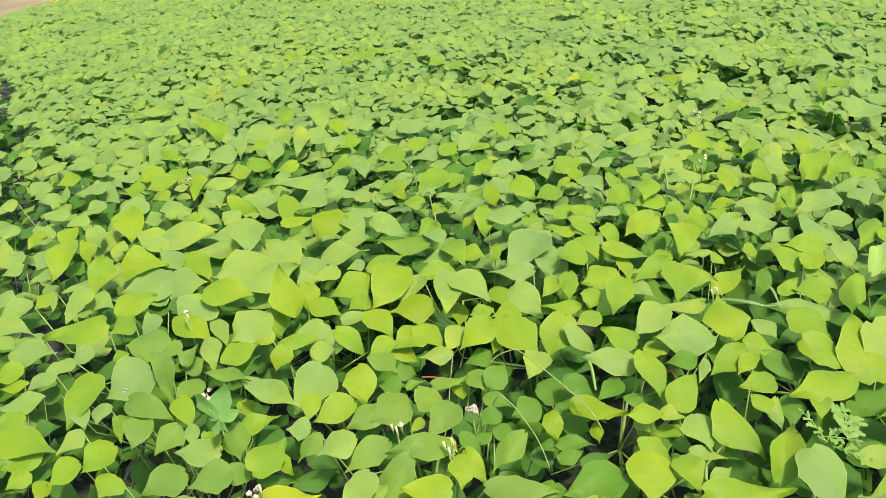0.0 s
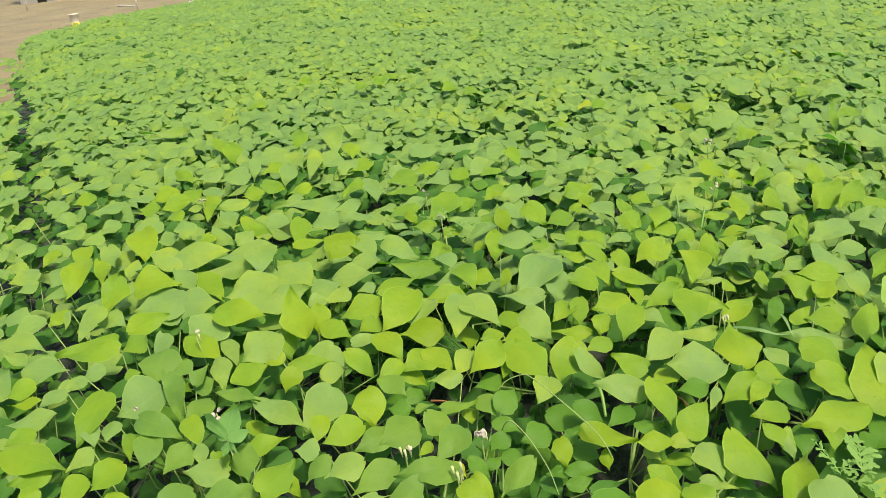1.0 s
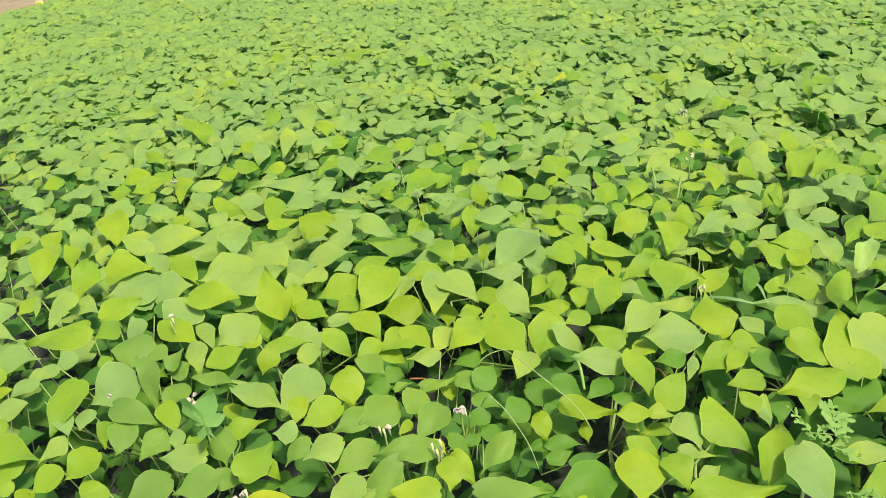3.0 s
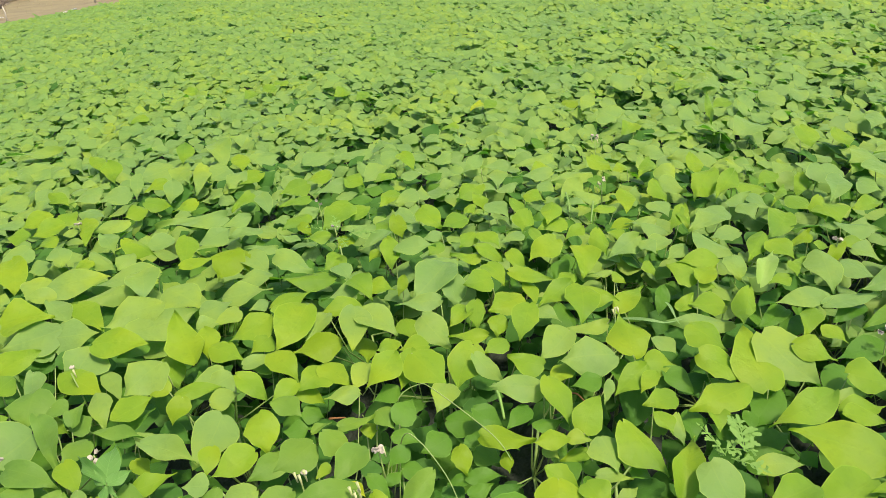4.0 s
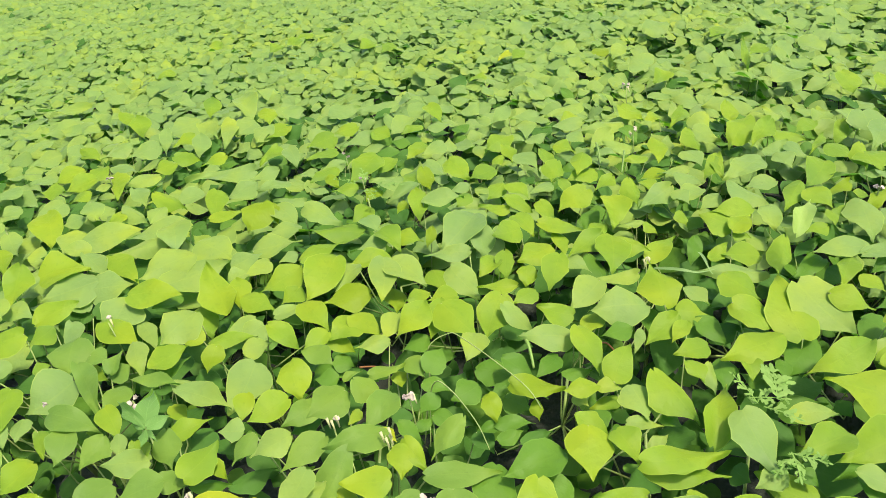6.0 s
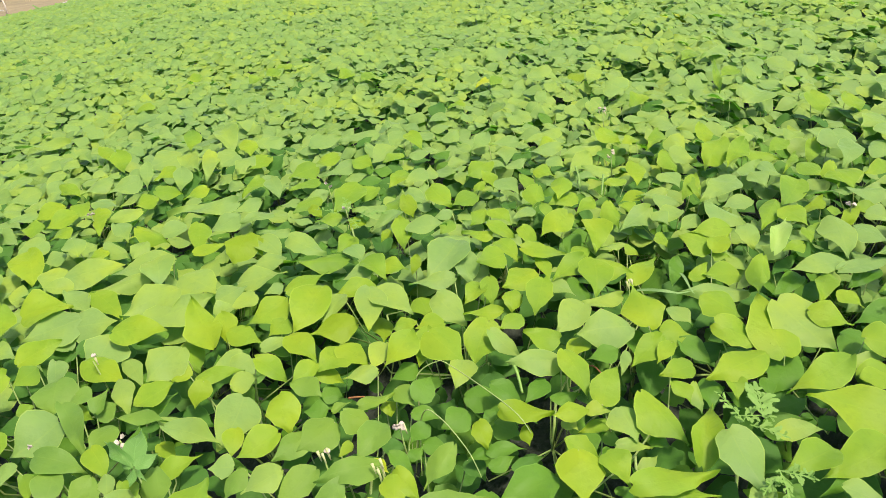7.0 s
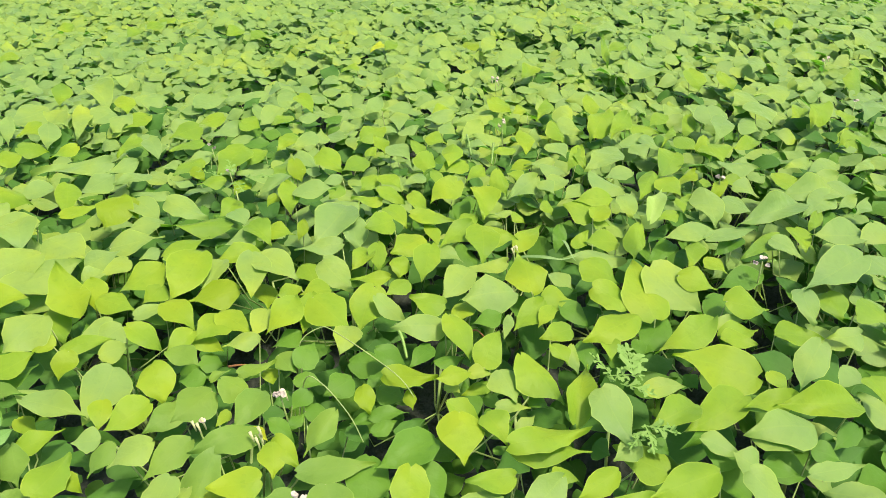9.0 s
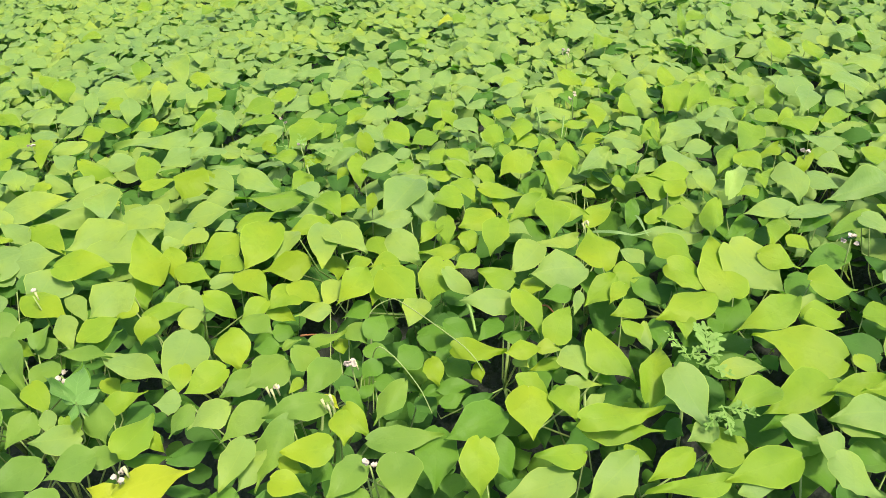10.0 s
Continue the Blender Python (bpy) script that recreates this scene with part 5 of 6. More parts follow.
place((0.237, 0.794, 0.523), (0.252, 0.725, 0.496), 0.89, DEEP)
place((0.165, 0.769, 0.486), (0.157, 0.733, 0.474), 1.37, DEEP)
place((0.360, 0.703, 0.549), (0.282, 0.709, 0.559), 0.69, LIME)
place((0.330, 0.675, 0.536), (0.223, 0.660, 0.541), 0.62, GREEN)
place((0.419, 0.664, 0.565), (0.323, 0.610, 0.554), 0.64, GREEN)
place((0.424, 0.707, 0.533), (0.459, 0.684, 0.521), 0.67, LIME)
place((0.510, 0.659, 0.554), (0.423, 0.627, 0.551), 0.44, LIME)
place((0.530, 0.599, 0.554), (0.406, 0.600, 0.567), 0.37, LIME)
place((0.652, 0.611, 0.551), (0.522, 0.595, 0.558), 0.48, LIME)
place((0.682, 0.691, 0.525), (0.736, 0.641, 0.501), 0.85, DEEP)
place((0.696, 0.657, 0.490), (0.716, 0.590, 0.463), 1.04, DEEP)
place((0.680, 0.585, 0.572), (0.713, 0.523, 0.546), 0.95, GREEN)
place((0.751, 0.660, 0.549), (0.820, 0.623, 0.528), 0.93, GREEN)
place((0.745, 0.624, 0.521), (0.790, 0.599, 0.508), 0.90, DEEP)
place((0.538, 0.582, 0.541), (0.595, 0.582, 0.536), 0.55, GREEN)
place((-0.434, 0.837, 0.530), (-0.502, 0.838, 0.537), 0.93, MIDGREEN)
place((-0.166, 0.777, 0.502), (-0.228, 0.795, 0.515), 0.90, DEEP)
place((-0.483, 4.473, 0.546), (-0.556, 4.401, 0.527), 1.06, LIME)
place((-0.372, 4.614, 0.538), (-0.467, 4.554, 0.524), 1.11, LIME)
place((-0.311, 4.835, 0.530), (-0.412, 4.785, 0.521), 0.96, LIME)
place((0.082, 4.198, 0.545), (-0.012, 4.142, 0.533), 1.15, LIME)
place((0.192, 4.120, 0.535), (0.114, 4.047, 0.516), 0.90, LIME)
place((0.747, 3.525, 0.542), (0.674, 3.457, 0.524), 0.85, YELLOW)
place((0.815, 3.513, 0.541), (0.744, 3.445, 0.522), 0.76, LIME)
place((0.555, 3.164, 0.541), (0.476, 3.124, 0.534), 0.92, LIME)
place((-1.081, 4.174, 0.540), (-1.156, 4.106, 0.521), 1.06, LIME)
place((-0.907, 4.877, 0.533), (-1.019, 4.822, 0.523), 1.00, LIME)
place((1.823, 3.438, 0.537), (1.726, 3.372, 0.521), 0.93, LIME)
place((1.811, 2.999, 0.532), (1.709, 2.948, 0.523), 1.06, LIME)
place((1.874, 2.946, 0.551), (1.763, 2.824, 0.515), 0.55, GREEN)
place((1.670, 2.555, 0.560), (1.540, 2.485, 0.546), 1.08, GREEN)
place((1.748, 2.374, 0.581), (1.719, 2.248, 0.536), 0.88, LIME)
place((2.057, 2.991, 0.534), (1.928, 2.927, 0.523), 0.92, GREEN)
place((2.195, 3.011, 0.538), (2.091, 2.943, 0.522), 0.79, GREEN)
place((1.902, 2.373, 0.548), (1.879, 2.263, 0.509), 0.95, LIME)
place((1.795, 2.050, 0.564), (1.687, 2.010, 0.560), 0.95, GREEN)
place((1.704, 3.017, 0.580), (1.609, 2.771, 0.496), 0.16, LIME)
place((1.964, 3.382, 0.542), (1.796, 3.310, 0.532), 0.66, GREEN)
place((1.630, 3.703, 0.546), (1.466, 3.596, 0.522), 0.73, GREEN)
place((1.250, 2.952, 0.537), (1.191, 3.025, 0.571), 1.82, GREEN)
place((1.279, 2.835, 0.538), (1.191, 2.756, 0.517), 0.80, LIME)
place((1.259, 3.304, 0.555), (1.169, 3.185, 0.519), 0.55, GREEN)
place((1.015, 3.401, 0.537), (0.976, 3.483, 0.572), 1.75, GREEN)
place((1.006, 4.211, 0.541), (0.864, 4.091, 0.510), 0.74, GREEN)
place((1.134, 3.330, 0.523), (1.214, 3.376, 0.532), 0.99, OLIVE)
place((1.796, 2.108, 0.568), (1.682, 1.980, 0.531), 0.53, GREEN)
place((1.965, 2.069, 0.555), (1.799, 2.044, 0.561), 0.73, GREEN)
place((1.729, 1.950, 0.581), (1.724, 1.841, 0.540), 1.19, GREEN)
place((1.972, 1.890, 0.566), (1.828, 1.775, 0.536), 0.45, LIME)
place((1.917, 1.926, 0.541), (1.828, 1.878, 0.531), 0.61, LIME)
place((2.010, 1.849, 0.542), (1.967, 1.775, 0.518), 0.76, LIME)
place((2.340, 2.113, 0.524), (2.286, 2.153, 0.545), 3.21, LIME)
place((2.181, 2.205, 0.545), (2.069, 2.136, 0.530), 0.59, GREEN)
place((2.193, 2.520, 0.548), (2.090, 2.419, 0.520), 0.56, GREEN)
place((2.862, 2.848, 0.557), (2.887, 2.746, 0.516), 2.10, GREEN)
place((2.968, 2.722, 0.543), (2.774, 2.604, 0.518), 0.56, GREEN)
place((2.805, 3.082, 0.534), (2.669, 3.003, 0.517), 0.60, LIME)
place((1.564, 1.983, 0.575), (1.543, 1.876, 0.536), 1.15, GREEN)
place((1.379, 1.701, 0.571), (1.381, 1.622, 0.541), 1.56, LIME)
place((1.462, 1.625, 0.531), (1.369, 1.583, 0.524), 0.83, GREEN)
place((1.627, 1.560, 0.529), (1.527, 1.543, 0.532), 0.73, GREEN)
place((1.686, 1.514, 0.528), (1.557, 1.489, 0.531), 0.53, GREEN)
place((1.932, 1.664, 0.525), (1.808, 1.632, 0.525), 0.77, LIME)
place((1.903, 1.707, 0.534), (1.812, 1.657, 0.524), 0.60, LIME)
place((1.777, 1.486, 0.533), (1.675, 1.446, 0.528), 0.54, GREEN)
place((2.184, 1.894, 0.545), (2.051, 1.790, 0.519), 0.50, GREEN)
place((-1.792, 3.218, 0.548), (-1.861, 3.132, 0.522), 0.98, GREEN)
place((-1.643, 3.086, 0.534), (-1.725, 3.044, 0.527), 1.02, GREEN)
place((-1.719, 2.881, 0.546), (-1.788, 2.825, 0.532), 1.27, GREEN)
place((-1.584, 2.801, 0.549), (-1.609, 2.729, 0.524), 1.01, GREEN)
place((-1.426, 2.792, 0.541), (-1.525, 2.748, 0.535), 0.68, GREEN)
place((-1.406, 2.611, 0.540), (-1.484, 2.560, 0.529), 1.09, LIME)
place((-1.254, 2.485, 0.539), (-1.342, 2.437, 0.530), 0.88, GREEN)
place((-1.511, 2.571, 0.543), (-1.557, 2.505, 0.522), 1.22, GREEN)
place((-1.536, 2.384, 0.540), (-1.599, 2.348, 0.532), 1.09, GREEN)
place((-1.300, 2.272, 0.531), (-1.385, 2.244, 0.529), 1.06, GREEN)
place((-1.191, 2.184, 0.538), (-1.249, 2.143, 0.528), 0.97, GREEN)
place((-1.277, 2.103, 0.542), (-1.318, 2.051, 0.527), 1.41, GREEN)
place((-1.426, 2.155, 0.544), (-1.440, 2.088, 0.521), 0.85, GREEN)
place((-1.294, 2.079, 0.542), (-1.317, 2.008, 0.517), 0.77, LIME)
place((-1.195, 2.087, 0.543), (-1.205, 1.997, 0.510), 0.77, LIME)
place((-1.121, 2.064, 0.546), (-1.067, 1.975, 0.507), 0.60, GREEN)
place((-1.350, 1.987, 0.535), (-1.392, 1.951, 0.525), 1.13, GREEN)
place((-1.184, 2.308, 0.537), (-1.237, 2.273, 0.529), 1.37, GREEN)
place((-1.910, 3.151, 0.540), (-1.933, 3.028, 0.496), 0.41, DEEP)
place((-1.434, 2.270, 0.492), (-1.462, 2.200, 0.468), 0.48, SHADED)
place((0.623, 0.692, 0.478), (0.552, 0.748, 0.507), 0.86, LIME)


open_gap(-1.30, 5.79, 0.024)
open_gap(-1.22, 5.83, 0.020)
open_gap(-0.72, 4.72, 0.024)
open_gap(-1.04, 4.73, 0.028)
open_gap(-0.94, 4.54, 0.023)
open_gap(-1.67, 5.07, 0.018)
open_gap(-1.84, 5.37, 0.019)
open_gap(-1.86, 4.80, 0.030)
open_gap(-1.99, 4.77, 0.038)
open_gap(-1.67, 4.53, 0.028)
open_gap(-1.16, 3.98, 0.028)
open_gap(-1.25, 3.98, 0.028)
open_gap(-1.03, 4.10, 0.018)
open_gap(-0.95, 4.06, 0.028)
open_gap(-0.66, 4.19, 0.021)
open_gap(-0.81, 4.38, 0.015)
open_gap(-1.54, 3.94, 0.021)
open_gap(-1.42, 4.02, 0.028)
open_gap(-1.03, 3.67, 0.016)
open_gap(-2.45, 6.15, 0.022)
open_gap(-2.38, 6.38, 0.028)
open_gap(-0.45, 5.40, 0.022)
open_gap(-0.39, 5.40, 0.022)
open_gap(-0.09, 5.41, 0.031)
open_gap(0.01, 5.26, 0.026)
open_gap(-0.17, 5.06, 0.025)
open_gap(0.27, 4.59, 0.027)
open_gap(0.35, 4.54, 0.019)
open_gap(-0.65, 5.20, 0.022)
open_gap(-0.03, 4.09, 0.024)
open_gap(-0.07, 4.07, 0.017)
open_gap(0.04, 3.96, 0.016)
open_gap(0.04, 3.25, 0.033)
open_gap(0.19, 3.12, 0.012)
open_gap(0.44, 4.01, 0.023)
open_gap(0.59, 3.94, 0.026)
open_gap(0.35, 3.06, 0.028)
open_gap(0.31, 3.61, 0.018)
open_gap(0.29, 3.33, 0.017)
open_gap(-0.22, 3.91, 0.026)
open_gap(0.13, 3.94, 0.020)
open_gap(0.10, 4.44, 0.022)
open_gap(-0.31, 4.22, 0.028)
open_gap(-0.33, 3.76, 0.022)
open_gap(-0.22, 3.42, 0.017)
open_gap(0.40, 4.23, 0.025)
open_gap(0.48, 3.35, 0.025)
open_gap(-0.15, 3.66, 0.018)
open_gap(0.04, 3.59, 0.015)
open_gap(0.17, 3.36, 0.017)
open_gap(0.43, 3.49, 0.018)
open_gap(0.65, 3.66, 0.028)
open_gap(0.89, 3.97, 0.024)
open_gap(0.98, 3.45, 0.024)
open_gap(1.03, 3.34, 0.020)
open_gap(1.15, 3.72, 0.016)
open_gap(1.23, 3.54, 0.025)
open_gap(1.47, 3.50, 0.038)
open_gap(1.48, 3.15, 0.017)
open_gap(1.11, 3.11, 0.019)
open_gap(1.28, 3.04, 0.019)
open_gap(1.21, 2.77, 0.030)
open_gap(0.85, 2.81, 0.025)
open_gap(0.64, 2.84, 0.027)
open_gap(1.71, 3.63, 0.026)
open_gap(1.15, 4.13, 0.021)
open_gap(0.76, 4.74, 0.028)
open_gap(1.51, 3.87, 0.017)
open_gap(0.98, 4.27, 0.018)
open_gap(1.35, 2.79, 0.018)
open_gap(1.06, 2.67, 0.012)
open_gap(0.57, 3.21, 0.019)
open_gap(2.11, 3.59, 0.017)
open_gap(2.25, 3.52, 0.024)
open_gap(2.44, 3.03, 0.032)
open_gap(1.72, 3.29, 0.021)
open_gap(2.14, 2.93, 0.018)
open_gap(2.17, 2.64, 0.025)
open_gap(2.16, 2.51, 0.014)
open_gap(1.78, 2.57, 0.013)
open_gap(1.56, 2.57, 0.033)
open_gap(1.54, 2.36, 0.021)
open_gap(1.80, 2.20, 0.021)
open_gap(1.65, 2.48, 0.017)
open_gap(1.49, 2.57, 0.015)
open_gap(1.80, 2.36, 0.030)
open_gap(1.64, 2.93, 0.017)
open_gap(1.46, 3.10, 0.020)
open_gap(2.51, 3.36, 0.017)
open_gap(1.79, 3.08, 0.012)
open_gap(2.00, 3.00, 0.018)
open_gap(2.25, 2.90, 0.021)
open_gap(-0.63, 3.87, 0.020)
open_gap(-0.95, 3.24, 0.017)
open_gap(-0.91, 2.72, 0.029)
open_gap(-1.03, 2.71, 0.025)
open_gap(-1.24, 2.96, 0.019)
open_gap(-1.22, 3.24, 0.020)
open_gap(-0.32, 2.44, 0.025)
open_gap(0.28, 2.60, 0.027)
open_gap(0.60, 2.29, 0.037)
open_gap(0.53, 2.32, 0.024)
open_gap(0.52, 1.86, 0.026)
open_gap(0.35, 2.20, 0.023)
open_gap(0.59, 1.66, 0.017)
open_gap(1.10, 2.09, 0.024)
open_gap(1.22, 1.84, 0.038)
open_gap(1.00, 1.75, 0.026)
open_gap(1.09, 1.64, 0.026)
open_gap(1.40, 1.63, 0.037)
open_gap(1.36, 1.49, 0.026)
open_gap(1.52, 1.95, 0.019)
open_gap(0.73, 1.62, 0.032)
open_gap(0.99, 1.85, 0.015)
open_gap(1.18, 1.54, 0.012)
open_gap(0.99, 1.58, 0.015)
open_gap(0.11, 2.01, 0.019)
open_gap(-0.02, 2.23, 0.023)
open_gap(-0.22, 2.48, 0.019)
open_gap(0.31, 2.36, 0.027)
open_gap(-0.54, 2.34, 0.021)
open_gap(-0.63, 2.21, 0.022)
open_gap(-0.94, 2.53, 0.012)
open_gap(-0.52, 2.81, 0.017)
open_gap(0.95, 1.92, 0.022)
open_gap(-0.42, 1.29, 0.017)
open_gap(-0.40, 1.24, 0.014)
open_gap(-0.36, 1.23, 0.012)
open_gap(-0.33, 1.11, 0.015)
open_gap(-0.35, 1.08, 0.013)
open_gap(-0.30, 1.01, 0.012)
open_gap(-0.32, 0.97, 0.012)
open_gap(-0.21, 0.94, 0.012)
open_gap(-0.56, 1.50, 0.012)
open_gap(-0.35, 1.32, 0.012)
open_gap(-0.45, 1.30, 0.012)
open_gap(-0.80, 1.51, 0.012)
open_gap(-0.98, 1.47, 0.022)
open_gap(-0.98, 1.39, 0.017)
open_gap(-0.92, 1.24, 0.022)
open_gap(-0.87, 1.22, 0.016)
open_gap(-0.85, 1.14, 0.010)
open_gap(-0.78, 1.09, 0.014)
open_gap(-0.89, 1.07, 0.010)
open_gap(-1.15, 1.73, 0.020)
open_gap(-1.08, 1.66, 0.015)
open_gap(-1.53, 2.36, 0.020)
open_gap(-1.44, 2.20, 0.019)
open_gap(-1.35, 2.05, 0.018)
open_gap(-1.62, 2.51, 0.015)
open_gap(-1.81, 2.82, 0.017)
open_gap(-2.01, 3.18, 0.019)
open_gap(-0.59, 1.20, 0.012)


# Beyond the near stretch the leaves are past counting.
def crop(name, label, step_top, step_low, lo, hi, shapes, uneven, face, droop, grown, loose):
    px, py = scatter(step_top, lo, hi)
    closed = ~in_gap(px, py, 0.045)
    px, py = px[closed], py[closed]
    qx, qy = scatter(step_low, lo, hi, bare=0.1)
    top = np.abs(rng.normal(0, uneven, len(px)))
    # Sunk and lower leaves get the darkened copy, shade put into colour.
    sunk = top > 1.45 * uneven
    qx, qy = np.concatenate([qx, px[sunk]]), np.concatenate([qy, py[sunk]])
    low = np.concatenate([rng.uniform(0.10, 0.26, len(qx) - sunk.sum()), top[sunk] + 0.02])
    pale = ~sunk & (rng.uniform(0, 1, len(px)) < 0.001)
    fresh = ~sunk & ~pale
    for x, y, depth, material, what in ((px[fresh], py[fresh], top[fresh], M_LEAF, label), (px[pale], py[pale], top[pale] * 0.3, M_YELLOW, "scattered yellowing leaves in the bean canopy"), (qx, qy, low, M_SHADED, "bean leaves under the canopy, coloured dark for shade")):
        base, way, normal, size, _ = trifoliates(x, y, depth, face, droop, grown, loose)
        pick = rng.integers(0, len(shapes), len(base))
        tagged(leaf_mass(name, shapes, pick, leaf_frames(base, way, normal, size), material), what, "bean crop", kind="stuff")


crop("bean_foliage", "dense mid-green bean leaves covering the field", 0.080, 0.095, NEAR, MIDDLE, mid_shapes, 0.026, 0.42, 0.34, 0.95, 0.22)
crop("bean_foliage", "dense pale green bean leaves far across the field", 0.096, 0.17, MIDDLE, FAR, far_shapes, 0.016, 0.46, 0.30, 0.90, 0.18)

# The near plants, each with its stem and leaves.
PLANT_STEP, ROW_STEP = 0.26, 0.42
stations = []
for vi in range(-1, 13):
    v = 0.20 + ROW_STEP * vi + (0.0 if vi >= 0 else 0.03)
    for ui in range(-4, 20):
        u = PLANT_STEP * (ui + (0.5 if vi % 2 else 0.0)) + prng.uniform(-0.05, 0.05)
        x, y = to_xy(u, v + prng.uniform(-0.03, 0.03))
        stations.append((x, y))
stations = np.array(stations)

px, py = scatter(0.079, 0.42, NEAR)
ring, bearing = np.hypot(px, py), np.degrees(np.arctan2(px, py))
single = (ring > 0.64) & (ring < 1.72) & (bearing > -36) & (bearing < 50)      # here the upper leaves stand one by one, above
px, py = px[~single], py[~single]
qx, qy = scatter(0.11, 0.42, NEAR, bare=0.3)
thinner = np.where((qx < 0.05) & (np.hypot(qx, qy) < 1.3), 0.55, 0.14)
few = (np.hypot(qx, qy) > 0.64) & (np.hypot(qx, qy) < 1.72) & (rng.uniform(0, 1, len(qx)) < thinner)
qx, qy = qx[~few], qy[~few]
wx, wy = scatter(0.12, 0.42, 2.5, bare=0.4)
lx, ly = np.concatenate([px, qx, wx]), np.concatenate([py, qy, wy])
depth = np.concatenate([np.abs(rng.normal(0, 0.019, len(px))) + 0.022 * (np.hypot(px, py) < 2.8), rng.uniform(0.09, 0.24, len(qx)) - 0.045 * (np.hypot(qx, qy) < 1.72), rng.uniform(0.20, 0.31, len(wx))])
base, way, normal, size, owner = trifoliates(lx, ly, depth)
poses = leaf_frames(base, way, normal, size)
tips = np.stack([lx, ly, canopy_top(lx, ly) - depth], -1)
keep = clear_of_placed(base, way, size)
under = below_placed(base, way, size)
leafy = np.bincount(owner[keep], minlength=len(lx)) > 0
home = ((lx[:, None] - stations[None, :, 0]) ** 2 + (ly[:, None] - stations[None, :, 1]) ** 2).argmin(1)
placed_home = [((p[0][0] - stations[:, 0]) ** 2 + (p[0][1] - stations[:, 1]) ** 2).argmin() for p in PLACED]

for s, (x, y) in enumerate(stations):
    mine = np.flatnonzero(home == s)
    if len(mine) == 0 and s not in placed_home:
        continue
    u, v = to_uv(x, y)
    floor = float(soil_height(np.array(u), np.array(v))) - 0.01
    plant = new("bean_plant")
    plant.location = (x, y, floor)
    tagged(plant, "leafy green bean plant with broad three-part leaves", "bean plant", group="bean plants in the rows")
    root = Vector((0, 0, 0))
    bm = bmesh.new()
    knots = [root, Vector((prng.uniform(-0.02, 0.02), prng.uniform(-0.02, 0.02), 0.10)), Vector((prng.uniform(-0.03, 0.03), prng.uniform(-0.03, 0.03), 0.22)), Vector((prng.uniform(-0.05, 0.05), prng.uniform(-0.05, 0.05), 0.33))]
    tube(bm, knots, 0.006, 0.003, 6)
    here = Vector((x, y, floor))
    ends = [Vector(tips[k]) - here for k in mine if leafy[k]]
    ends += [Vector(PLACED[k][0]) - here for k in range(len(PLACED)) if placed_home[k] == s]
    for e in ends:
        if prng.random() < 0.55:
            continue
        start = knots[prng.choice((1, 2, 2, 3))]
        mid = start.lerp(e, 0.78) + Vector((prng.uniform(-0.015, 0.015), prng.uniform(-0.015, 0.015), -0.4 * (e - start).to_2d().length - 0.02))
        tube(bm, [start, mid, e], 0.0021, 0.0014, 4)
    part("stem", bm, M_STEM, plant)
    for k in np.flatnonzero(np.isin(owner, mine) & keep):
        # Deep or covered leaves take darker copies, with shade in their colour.
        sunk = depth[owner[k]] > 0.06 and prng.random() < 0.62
        meshes = shaded_meshes if sunk or (under[k] and prng.random() < (0.6 if lx[owner[k]] < 0.05 else 0.28)) else half_shaded_meshes if depth[owner[k]] > 0.040 else near_meshes
        # Some leaves of the hollow turn deep green, its dimness put in colour.
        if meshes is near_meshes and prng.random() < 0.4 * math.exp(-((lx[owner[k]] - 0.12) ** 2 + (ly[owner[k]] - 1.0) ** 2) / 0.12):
            meshes = half_shaded_meshes
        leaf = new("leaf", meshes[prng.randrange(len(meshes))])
        leaf.parent = plant
        m = Matrix(poses[k].tolist())
        m.translation -= here
        leaf.matrix_basis = m
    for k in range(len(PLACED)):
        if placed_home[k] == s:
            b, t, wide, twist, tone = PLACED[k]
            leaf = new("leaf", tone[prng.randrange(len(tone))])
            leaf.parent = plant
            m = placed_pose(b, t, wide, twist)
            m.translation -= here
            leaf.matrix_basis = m


